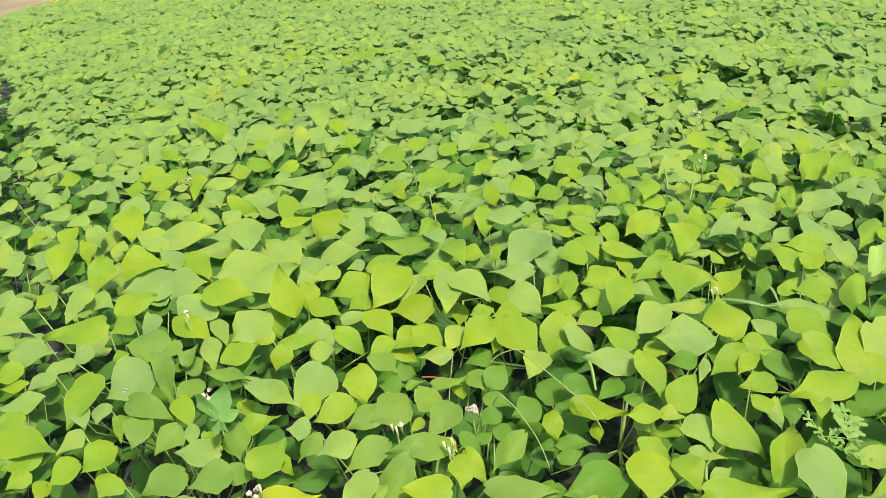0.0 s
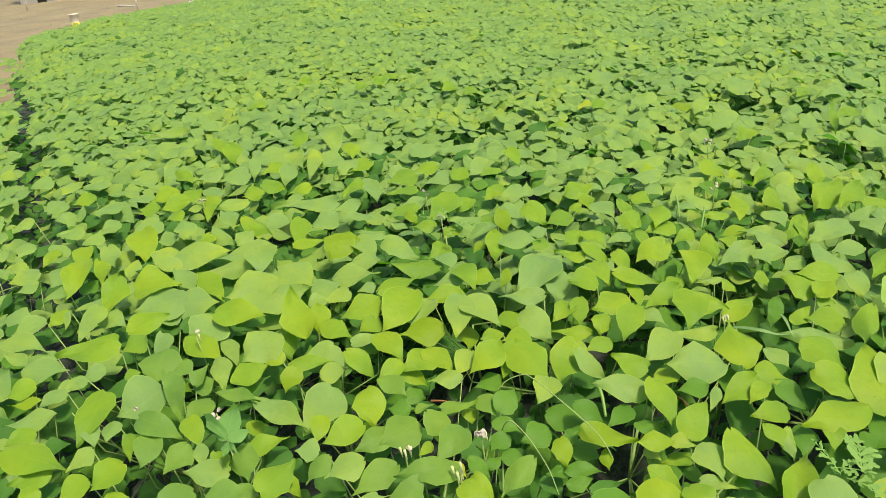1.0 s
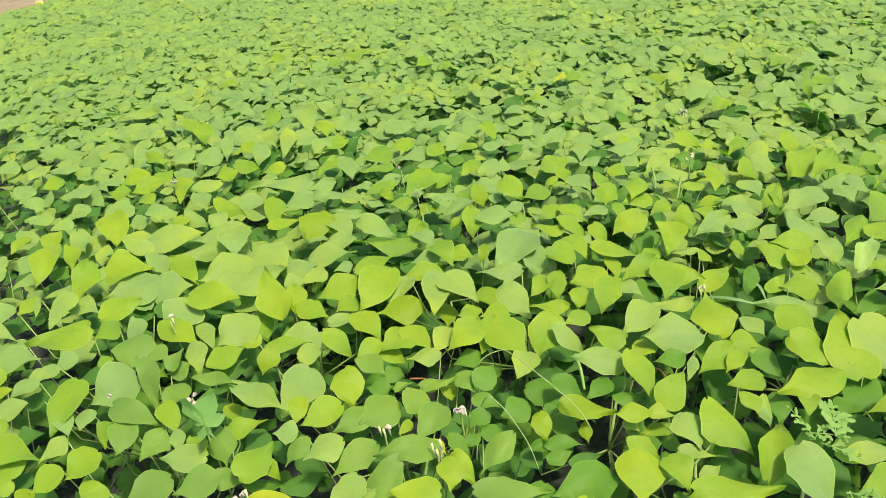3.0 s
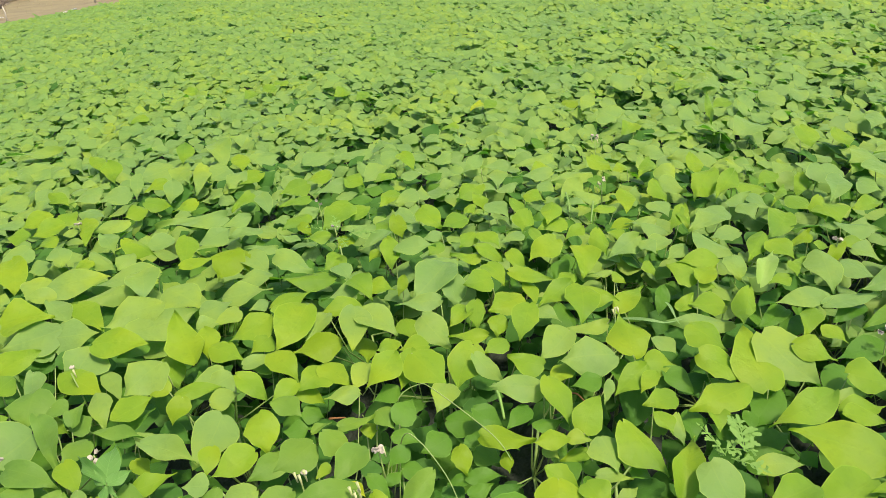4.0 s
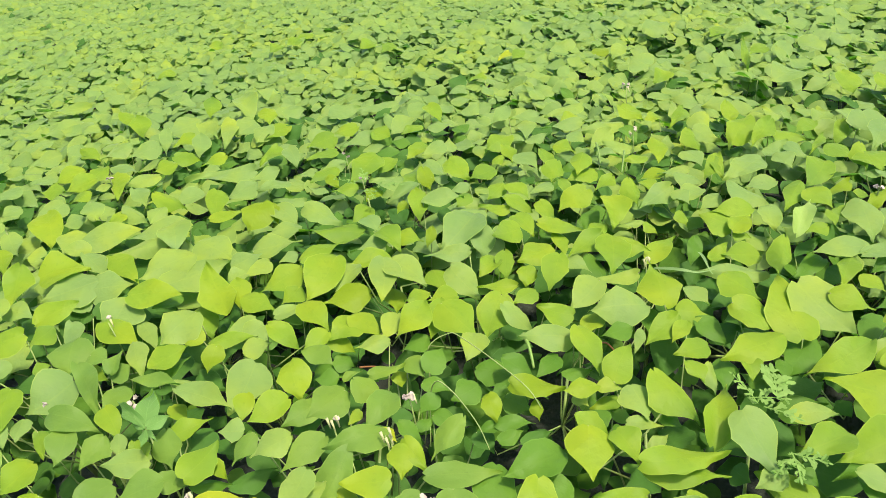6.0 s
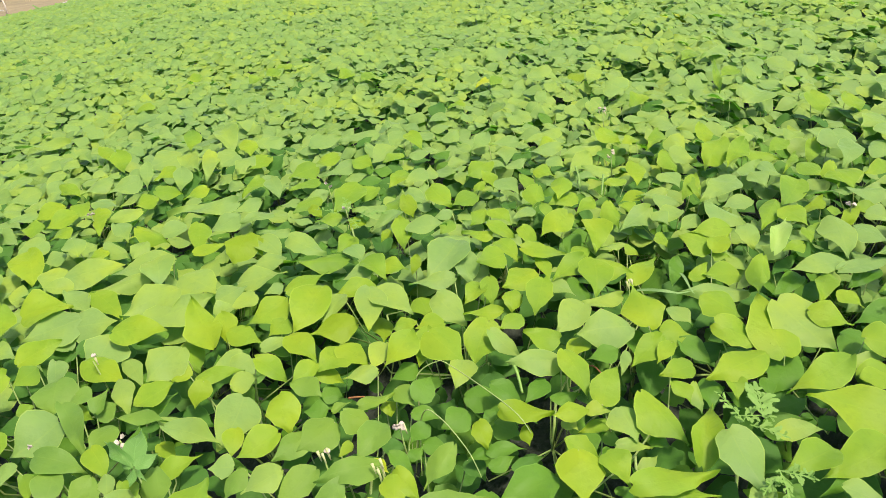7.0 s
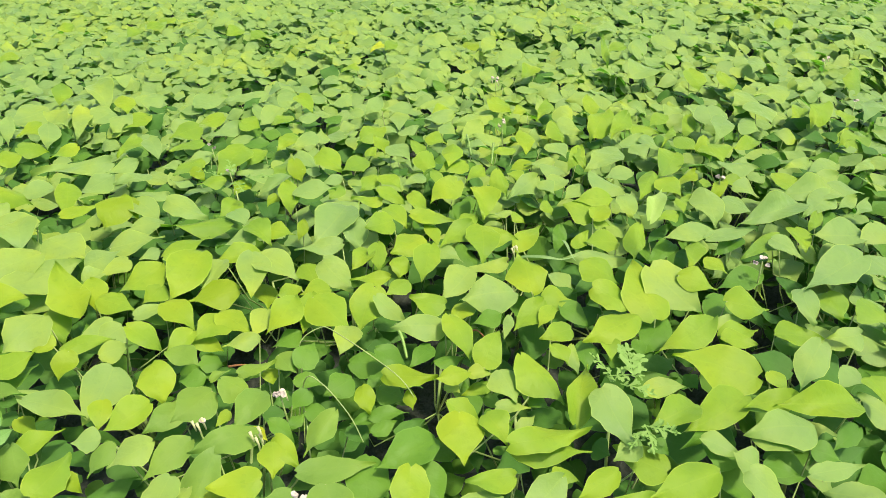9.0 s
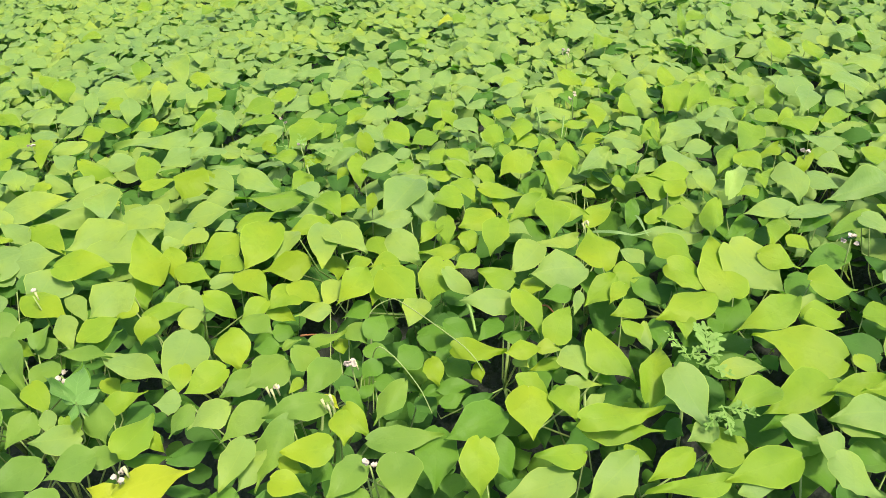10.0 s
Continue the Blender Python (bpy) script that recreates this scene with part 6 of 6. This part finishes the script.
# ---- flowers, pods, weeds and stems among the leaves ----
def flower_cluster(x, y, z, count, spread_by, buds=0, label="small cluster of white bean flowers on a green stalk"):
    """A stalk with pea-like blossoms: a standard petal and two wings each."""
    thing = new("bean_flower")
    thing.location = (x, y, z)
    tagged(thing, label, "flower", group="bean flowers")
    bm = bmesh.new()
    tube(bm, [Vector((prng.uniform(-0.02, 0.02), 0.02, -0.16)), Vector((0.004, 0.005, -0.07)), Vector((0, 0, 0))], 0.0022, 0.0014, 5)
    part("stalk", bm, M_STEM, thing)
    for k in range(count):
        a = k * 2.4 + prng.uniform(-0.3, 0.3)
        c = Vector((math.cos(a), math.sin(a), 0)) * spread_by * prng.uniform(0.4, 1.0) + Vector((0, 0, prng.uniform(-0.008, 0.012)))
        m = pose(*c, prng.uniform(-50, 20), prng.uniform(-30, 30), math.degrees(a))
        bm = bmesh.new()
        for sx, wide, tilt in ((0, 0.0058, 0.5), (-0.5, 0.004, -0.5), (0.5, 0.004, -0.5)):
            rows = []
            for i in range(4):
                u = i / 3
                h = wide * math.sin(math.pi * (0.15 + 0.75 * u)) ** 0.7
                rows.append([bm.verts.new(m @ Vector((sx * 0.005 + s * h, 0.0075 * u, tilt * 0.0075 * u * u + 0.002 * abs(s)))) for s in (-1, 0, 1)])
            for p, q in zip(rows, rows[1:]):
                for i in range(2):
                    bm.faces.new((p[i], p[i + 1], q[i + 1], q[i]))
        part("blossom", bm, M_PETAL, thing)
    for k in range(buds):
        a = k * 2.1 + 0.6
        c = Vector((math.cos(a) * spread_by, math.sin(a) * spread_by, prng.uniform(-0.006, 0.016)))
        bm = bmesh.new()
        tube(bm, [c, c + Vector((0.002, -0.003, -0.008)), c + Vector((0.004, -0.006, -0.018))], 0.0028, 0.0012, 6)
        part("bud", bm, M_BUD, thing)
    return thing


flower_cluster(0.034, 0.984, 0.568, 5, 0.009, 1)
flower_cluster(-0.483, 1.104, 0.568, 3, 0.009, 0)
flower_cluster(-0.103, 0.951, 0.568, 1, 0.009, 4, "cream bean flower buds hanging on a stalk")
flower_cluster(1.269, 1.487, 0.568, 4, 0.012, 0)
flower_cluster(-0.905, 2.391, 0.568, 3, 0.012, 0)
flower_cluster(-0.079, 2.270, 0.568, 2, 0.010, 0)
flower_cluster(-0.027, 2.035, 0.568, 2, 0.010, 0)
flower_cluster(-0.617, 1.406, 0.568, 1, 0.006, 1)
flower_cluster(0.601, 1.323, 0.568, 1, 0.006, 2)
flower_cluster(0.868, 2.120, 0.568, 3, 0.012, 2)
flower_cluster(1.023, 2.608, 0.568, 3, 0.016, 3)
flower_cluster(-0.205, 1.877, 0.568, 1, 0.008, 0)
flower_cluster(-0.328, 0.824, 0.568, 4, 0.010, 1)
flower_cluster(0.042, 0.746, 0.568, 2, 0.007, 0)
flower_cluster(1.083, 1.075, 0.568, 4, 0.014, 0)
flower_cluster(2.047, 1.840, 0.568, 2, 0.010, 0)
flower_cluster(2.357, 2.322, 0.568, 3, 0.014, 2)
flower_cluster(-0.641, 1.119, 0.568, 2, 0.006, 0)
flower_cluster(-0.013, 0.897, 0.568, 0, 0.008, 4, "yellow-green bean buds on a short stalk")


def strand(name, label, category, pts, r0, r1, material):
    """A loose thin stem, tendril or pod through a few points, rounded off between them."""
    pts = [Vector(p) for p in pts]
    fine = []
    for i in range(len(pts) - 1):
        p0, p1, p2, p3 = pts[max(i - 1, 0)], pts[i], pts[i + 1], pts[min(i + 2, len(pts) - 1)]
        for k in range(5):
            t = k / 5
            fine.append(0.5 * ((2 * p1) + (p2 - p0) * t + (2 * p0 - 5 * p1 + 4 * p2 - p3) * t * t + (3 * p1 - p0 - 3 * p2 + p3) * t ** 3))
    fine.append(pts[-1])
    bm = bmesh.new()
    origin = fine[0].copy()
    tube(bm, [p - origin for p in fine], r0, r1, 6)
    ob = part(name, bm, material)
    ob.location = origin
    return tagged(ob, label, category)


strand("vine_tendril", "thin pale green tendril arching over bean leaves", "tendril",
       [(0.058, 1.071, 0.360), (0.078, 1.131, 0.490), (0.084, 1.153, 0.545), (0.123, 1.153, 0.570), (0.152, 1.129, 0.572), (0.237, 0.985, 0.560), (0.262, 0.943, 0.530)], 0.0014, 0.0009, M_STEM)
strand("vine_tendril", "thin pale green tendril trailing past white flowers", "tendril",
       [(0.048, 1.041, 0.400), (0.078, 1.020, 0.555), (0.106, 0.989, 0.570), (0.141, 0.917, 0.550), (0.156, 0.874, 0.520)], 0.0013, 0.0008, M_STEM)
strand("bean_pod", "slender pale green bean pod among leaves", "bean pod", [(0.275, 1.136, 0.555), (0.279, 1.102, 0.540), (0.278, 1.067, 0.520)], 0.0042, 0.003, M_POD)
strand("bean_pod", "slender pale green bean pod standing in leaves", "bean pod", [(0.719, 2.045, 0.575), (0.715, 2.008, 0.560), (0.710, 1.977, 0.530)], 0.0036, 0.0024, M_POD)
strand("bean_pod", "slender pale green bean pod leaning in leaves", "bean pod", [(0.774, 1.943, 0.575), (0.760, 1.913, 0.555), (0.746, 1.886, 0.530)], 0.0036, 0.0024, M_POD)
strand("withered_stalk", "small reddish-brown withered stalk under a bright leaf", "dead stalk", [(0.412, 1.129, 0.500), (0.436, 1.115, 0.515), (0.451, 1.106, 0.500), (0.458, 1.121, 0.485)], 0.0022, 0.001, M_BROWN)
strand("withered_stalk", "small brown withered stalk in a gap", "dead stalk", [(-0.065, 1.217, 0.475), (-0.048, 1.209, 0.480), (-0.031, 1.212, 0.475)], 0.0028, 0.0012, M_BROWN)


def grass_blade(pts, wide):
    """A long narrow blade with a fold, resting on the leaves."""
    bm = bmesh.new()
    layer = bm.loops.layers.uv.new("UVMap")
    pts = [Vector(p) for p in pts]
    rows, n = [], 14
    for i in range(n + 1):
        u = i / n
        f = u * (len(pts) - 1)
        k = min(int(f), len(pts) - 2)
        p = pts[k].lerp(pts[k + 1], f - k)
        d = (pts[k + 1] - pts[k]).normalized()
        s = d.cross(Vector((0, -0.5, 1))).normalized()
        h = wide * (0.55 + 0.45 * math.sin(math.pi * min(1, u * 1.4 + 0.15))) * (1 - u ** 4)
        rows.append([bm.verts.new(p + s * (j * h) + Vector((0, 0, 0.25 * h * abs(j) + 0.004 * math.sin(6 * u)))) for j in (-1, 0, 1)])
    for i, (p, q) in enumerate(zip(rows, rows[1:])):
        for j in range(2):
            f = bm.faces.new((p[j], p[j + 1], q[j + 1], q[j]))
            for loop, (a, b) in zip(f.loops, ((i, j), (i, j + 1), (i + 1, j + 1), (i + 1, j))):
                loop[layer].uv = (a / n, 0.3 + 0.2 * b)
    return tagged(part("grass_blade", bm, M_GRASS), "pale grey-green grass blade lying across bean leaves", "grass blade")


grass_blade([(0.607, 1.296, 0.555), (0.643, 1.243, 0.572), (0.677, 1.232, 0.572), (0.732, 1.251, 0.560)], 0.0045)
grass_blade([(0.733, 1.343, 0.550), (0.708, 1.256, 0.575), (0.714, 1.230, 0.560)], 0.0040)


def frond(bm, layer, m, length, wide):
    """A feathery, deeply cut leaf: a thin rachis with pairs of fingered lobes, all one blade."""
    def vert(px_, py_, pz_=0.0):
        return bm.verts.new(m @ Vector((px_, py_, pz_ - 0.18 * px_ * px_ / length)))

    def finger(x0, y0, angle, reach, half, lift):
        """A blunt narrow lobe from x0, y0."""
        c, k = math.cos(angle), math.sin(angle)
        rim = [vert(x0 + r * c - h * k, y0 + r * k + h * c, lift * r / reach) for r, h in
               ((0, half * 0.5), (reach * 0.45, half), (reach * 0.85, half * 0.8), (reach, 0), (reach * 0.85, -half * 0.8), (reach * 0.45, -half), (0, -half * 0.5))]
        bm.faces.new(rim)

    pairs = 4
    spine = [(vert(length * i / pairs, -0.0012), vert(length * i / pairs, 0.0012)) for i in range(pairs + 1)]
    for (p, q), (r, t) in zip(spine, spine[1:]):
        bm.faces.new((p, r, t, q))
    for i in range(pairs + 1):
        for side in (-1, 1):
            at = length * min(1.0, (i + prng.uniform(0.1, 0.6)) / (pairs + 0.3))
            reach = wide * math.sin(math.pi * (0.30 + 0.55 * i / pairs)) * prng.uniform(0.65, 1.25)
            lean = side * prng.uniform(0.5, 1.15)
            lift = prng.uniform(-0.005, 0.008)
            finger(at, side * 0.001, lean, reach, reach * 0.17, lift)
            for share in (0.35, 0.55, 0.72):
                turn = prng.choice((-1, 1)) * prng.uniform(0.5, 0.95)
                finger(at + reach * share * math.cos(lean), reach * share * math.sin(lean), lean + turn, reach * prng.uniform(0.35, 0.6), reach * 0.13, lift)
    finger(length, 0, 0.0, wide * 0.7, wide * 0.13, 0.0)
    for f in bm.faces:
        for loop in f.loops:
            loop[layer].uv = (0.4, 0.9)


def feathery_weed(x, y, z, fronds, label):
    """A weed with fern-like leaves that pokes out between the beans."""
    thing = new("feathery_weed")
    thing.location = (x, y, 0.06)
    tagged(thing, label, "weed")
    bm = bmesh.new()
    tube(bm, [Vector((0, 0, 0)), Vector((0.01, 0.01, z * 0.5)), Vector((0, 0, z - 0.08))], 0.004, 0.0025, 6)
    part("stem", bm, M_STEM, thing)
    for dx, dy, dz, turn, rise, length, wide in fronds:
        bm = bmesh.new()
        layer = bm.loops.layers.uv.new("UVMap")
        frond(bm, layer, pose(dx, dy, z - 0.06 + dz, 0, -rise, turn) @ pose(0, 0, 0, prng.uniform(-15, 15), 0, 0), length, wide)
        part("frond", bm, M_WEED, thing)


feathery_weed(0.589, 0.827, 0.545, [(0.004, -0.002, 0.025, 120, 45, 0.055, 0.014), (0.035, -0.004, 0.03, 70, 30, 0.050, 0.028), (-0.005, 0.015, 0.025, -20, 12, 0.055, 0.016),
                                    (0.012, -0.005, 0.02, -40, 5, 0.050, 0.017), (0.004, -0.100, 0.015, -100, 0, 0.042, 0.017), (0.010, -0.110, 0.015, -30, 5, 0.036, 0.014),
                                    (-0.002, -0.110, 0.012, -150, 0, 0.034, 0.012)], "feathery pale green weed poking out between bean leaves")
feathery_weed(-0.016, 1.939, 0.565, [(-0.03, 0.03, 0.02, 150, 20, 0.07, 0.016), (0.0, 0.02, 0.025, 95, 30, 0.06, 0.016), (0.03, -0.01, 0.02, -20, 15, 0.07, 0.020),
                                   (0.0, -0.02, 0.02, -70, 10, 0.065, 0.018)], "feathery pale green weed rising above bean leaves")


def young_shoot(x, y, z, leaflets):
    """A fresh shoot whose small crinkled leaflets stand round one stalk."""
    thing = new("young_shoot")
    thing.location = (x, y, z)
    tagged(thing, "young green shoot with small crinkled, strongly veined leaflets", "bean shoot")
    bm = bmesh.new()
    tube(bm, [Vector((0.01, 0.01, -0.26)), Vector((0.006, 0.003, -0.10)), Vector((0, 0, 0))], 0.0024, 0.0016, 5)
    part("stalk", bm, M_STEM, thing)
    for k, (b, t, wide) in enumerate(leaflets):
        leaf = new("leaflet", YOUNG[k % len(YOUNG)])
        leaf.parent = thing
        m = placed_pose(b, t, wide, prng.uniform(-0.2, 0.2))
        m.translation -= Vector((x, y, z))
        leaf.matrix_basis = m


young_shoot(-0.436, 1.015, 0.572, [
    ((-0.435, 1.017, 0.575), (-0.441, 1.111, 0.580), 0.48),
    ((-0.438, 1.018, 0.575), (-0.506, 1.096, 0.580), 0.25),
    ((-0.431, 1.011, 0.575), (-0.393, 1.028, 0.580), 0.68),
    ((-0.437, 1.010, 0.575), (-0.465, 1.031, 0.580), 0.42),
    ((-0.432, 1.006, 0.575), (-0.427, 0.958, 0.580), 0.38),
    ((-0.429, 1.002, 0.575), (-0.401, 0.964, 0.580), 0.24),
])

# ---- the bare margin, the bucket and the buildings beyond the field ----
def straw(name, label, count, u_lo, u_hi, v_lo, v_hi, tall, material=M_STRAW):
    """Short dry stalks, past counting."""
    bu, bv = rng.uniform(u_lo, u_hi, count), rng.uniform(v_lo, v_hi, count)
    bx, by = to_xy(bu, bv)
    h, a, lean = rng.uniform(0.4, 1.0, count) * tall, rng.uniform(0, math.tau, count), rng.uniform(0.1, 1.1, count)
    wide = 0.004 + 0.0003 * np.hypot(bx, by)
    tip = np.stack([bx + h * lean * np.cos(a), by + h * lean * np.sin(a), h], -1)
    foot = np.stack([bx, by, np.full(count, -0.06)], -1)
    side = np.stack([-np.sin(a), np.cos(a), np.zeros(count)], -1) * wide[:, None]
    co = np.stack([foot - side, foot + side, tip], 1).reshape(-1, 3)
    me = bpy.data.meshes.new(name)
    me.from_pydata(co.tolist(), [], np.arange(count * 3).reshape(-1, 3).tolist())
    me.materials.append(material)
    return tagged(new(name, me), label, "dry grass", kind="stuff")


straw("dry_grass", "short straw-coloured dry grass beside the field", 500, 2.0, 30.0, -9.0, V_LEFT - 0.12, 0.014)
straw("dry_grass", "short straw-coloured dry grass behind the field", 400, 19.0, 34.0, -12.0, 12.0, 0.014)


def bucket(x, y, z):
    """A cream pail with a yellow lower band, a rim and a wire handle."""
    thing = new("plastic_bucket")
    thing.matrix_world = pose(x, y, z) @ Matrix.Scale(0.68, 4)
    tagged(thing, "cream plastic bucket with a yellow band at the field edge", "bucket")
    def ring(profile, name, material):
        bm = bmesh.new()
        rows = [[bm.verts.new((r * math.cos(k * math.tau / 24), r * math.sin(k * math.tau / 24), h)) for k in range(24)] for r, h in profile]
        for p, q in zip(rows, rows[1:]):
            for k in range(24):
                bm.faces.new((p[k], p[(k + 1) % 24], q[(k + 1) % 24], q[k]))
        return bm
    bm = ring([(0.118, 0.13), (0.135, 0.36), (0.146, 0.365), (0.146, 0.385), (0.136, 0.39), (0.130, 0.38), (0.115, 0.13)], "body", M_PLASTIC)
    part("body", bm, M_PLASTIC, thing)
    bm = ring([(0.001, 0.0), (0.108, 0.0), (0.112, 0.01), (0.1195, 0.135), (0.112, 0.14), (0.10, 0.02), (0.001, 0.015)], "base", M_YPLASTIC)
    part("base", bm, M_YPLASTIC, thing, "yellow lower band")
    bm = bmesh.new()
    tube(bm, [Vector((0.145 * math.cos(a), 0.10 * math.sin(a), 0.36 - 0.10 * math.sin(a))) for a in np.linspace(0, math.pi, 9)], 0.004, 0.004, 5)
    part("handle", bm, M_POST, thing)


bucket(-7.95, 16.0, 0.11)
bm = bmesh.new()
box(bm, (-8.35, 15.85, -0.06), (-7.5, 16.45, 0.112), 0.03)
tagged(part("earth_bank", bm, M_GROUND), "low bank of dry earth under the bucket", "bank", kind="structure")


def hut(x, y, turn):
    """A small whitewashed field hut with a flat roof, a doorway and a window."""
    thing = new("field_hut")
    thing.matrix_world = pose(x, y, -0.06, 0, 0, turn)
    W = 0.5
    tagged(thing, "small whitewashed hut with a flat roof beyond the field", "hut")
    for lo, hi in (((-1.6, -0.12, 0), (-0.35, 0.12, 2.6)), ((0.35, -0.12, 0), (1.7, 0.12, 0.95)), ((0.35, -0.12, 1.75), (1.7, 0.12, 2.6)), ((0.35, -0.12, 0.95), (0.75, 0.12, 1.75)),
                   ((1.3, -0.12, 0.95), (1.7, 0.12, 1.75)), ((-0.35, -0.12, 2.05), (0.35, 0.12, 2.6)), ((-1.6, 0.12, 0), (-1.36, 2.6, 2.6)), ((1.46, 0.12, 0), (1.7, 2.6, 2.6)), ((-1.6, 2.6, 0), (1.7, 2.84, 2.6))):
        bm = bmesh.new()
        box(bm, (lo[0] * W, lo[1], lo[2]), (hi[0] * W, hi[1], hi[2]))
        part("wall", bm, M_WALL, thing)
    bm = bmesh.new()
    box(bm, (-1.8 * W, -0.35, 2.602), (1.9 * W, 3.0, 2.75), 0.02)
    part("roof", bm, M_WALL, thing)
    # Dark panels fill both openings; the gloom inside is in their colour.
    bm = bmesh.new()
    box(bm, (-0.345 * W, 0.02, 0.01), (0.345 * W, 0.06, 2.045))
    part("door", bm, M_SHADE, thing, "dark panel standing for the shade in the doorway")
    bm = bmesh.new()
    box(bm, (0.755 * W, 0.02, 0.955), (1.295 * W, 0.06, 1.745))
    part("window", bm, M_SHADE, thing, "dark panel standing for the shade in the window opening")


hut(-16.7, 31.3, 28)


def shed(x, y, turn):
    """An open shed: four posts, sheet sides and a sloping sheet roof."""
    thing = new("lean_to_shed")
    thing.matrix_world = pose(x, y, -0.06, 0, 0, turn)
    tagged(thing, "brown weathered lean-to shed beside the hut", "shed")
    for px_, py_ in ((-1.6, 0), (1.6, 0), (-1.6, 2.2), (1.6, 2.2)):
        bm = bmesh.new()
        tube(bm, [Vector((px_, py_, 0)), Vector((px_, py_, 2.1))], 0.06, 0.05, 8)
        part("post", bm, M_POST, thing)
    for k in range(8):
        bm = bmesh.new()
        box(bm, (-1.6 + 0.4 * k, 2.26, 0.1), (-1.22 + 0.4 * k, 2.29, 1.95), 0.004)
        part("board", bm, M_THATCH, thing)
    bm = bmesh.new()
    box(bm, (-1.9, -0.4, 2.1), (1.9, 2.7, 2.16), 0.01)
    part("roof", bm, M_THATCH, thing)


shed(-14.6, 34.2, 20)
for x, y, tall in ((-8.03, 26.99, 0.5), (-8.94, 21.88, 0.35), (-14.6, 26.2, 0.5)):
    bm = bmesh.new()
    tube(bm, [Vector((0, 0, -0.1)), Vector((0.03, 0, tall * 0.5)), Vector((0.0, 0.02, tall))], 0.024, 0.018, 8)
    post = part("wooden_post", bm, M_POST)
    post.location = (x, y, 0)
    tagged(post, "thin grey wooden post standing in dry ground", "post", group="posts beyond the field")


def pipe(a, b):
    bm = bmesh.new()
    a, b = Vector(a), Vector(b)
    tube(bm, [Vector((0, 0, 0)), (b - a) * 0.5 + Vector((0, 0, 0.01)), b - a], 0.02, 0.02, 8)
    ob = part("water_pipe", bm, M_PIPE)
    ob.location = a
    tagged(ob, "white plastic water pipe lying on dry ground", "pipe", group="pipes on the ground")


pipe((-7.36, 20.8, 0.02), (-7.52, 23.34, 0.02))
pipe((-10.10, 23.28, 0.02), (-9.32, 22.65, 0.02))
pipe((-7.19, 11.64, 0.0), (-6.90, 11.50, 0.0))


def pillar(x, y, tall):
    """A low whitewashed masonry pillar with a projecting cap."""
    thing = new("masonry_pillar")
    thing.location = (x, y, -0.06)
    tagged(thing, "low whitewashed masonry pillar standing on dry ground", "pillar")
    bm = bmesh.new()
    box(bm, (-0.17, -0.17, 0), (0.17, 0.17, tall - 0.06), 0.012)
    part("shaft", bm, M_WALL, thing)
    bm = bmesh.new()
    box(bm, (-0.20, -0.20, tall - 0.058), (0.20, 0.20, tall), 0.012)
    part("cap", bm, M_WALL, thing)


def brush_pile(x, y, count, wide, tall):
    """Dry sticks thrown on a heap."""
    bm = bmesh.new()
    for _ in range(count):
        a, r = prng.uniform(0, math.tau), wide * prng.uniform(0, 0.5)
        foot = Vector((r * math.cos(a), r * math.sin(a), prng.uniform(0, 0.5) * tall))
        way = Vector((prng.uniform(-1, 1), prng.uniform(-1, 1), prng.uniform(0.1, 1.0))).normalized() * tall * prng.uniform(0.5, 1.0)
        tube(bm, [foot, foot + way * 0.5 + Vector((0, 0, 0.02)), foot + way], 0.010, 0.004, 4)
    ob = part("brush_pile", bm, M_THATCH)
    ob.location = (x, y, -0.06)
    tagged(ob, "brown heap of dry sticks on bare ground", "brush pile", kind="stuff")


def log(a, b, radius):
    bm = bmesh.new()
    a, b = Vector(a), Vector(b)
    tube(bm, [Vector((0, 0, 0)), (b - a) * 0.45 + Vector((0, 0, 0.03)), b - a], radius, radius * 0.8, 9)
    ob = part("fallen_log", bm, M_POST)
    ob.location = a
    tagged(ob, "grey weathered log lying on dry ground", "log")


pillar(-12.72, 29.43, 0.75)
brush_pile(-11.86, 28.45, 90, 0.9, 0.5)
brush_pile(-11.45, 33.83, 60, 0.8, 0.7)
log((-13.41, 33.17, 0.06), (-12.60, 33.60, 0.06), 0.12)
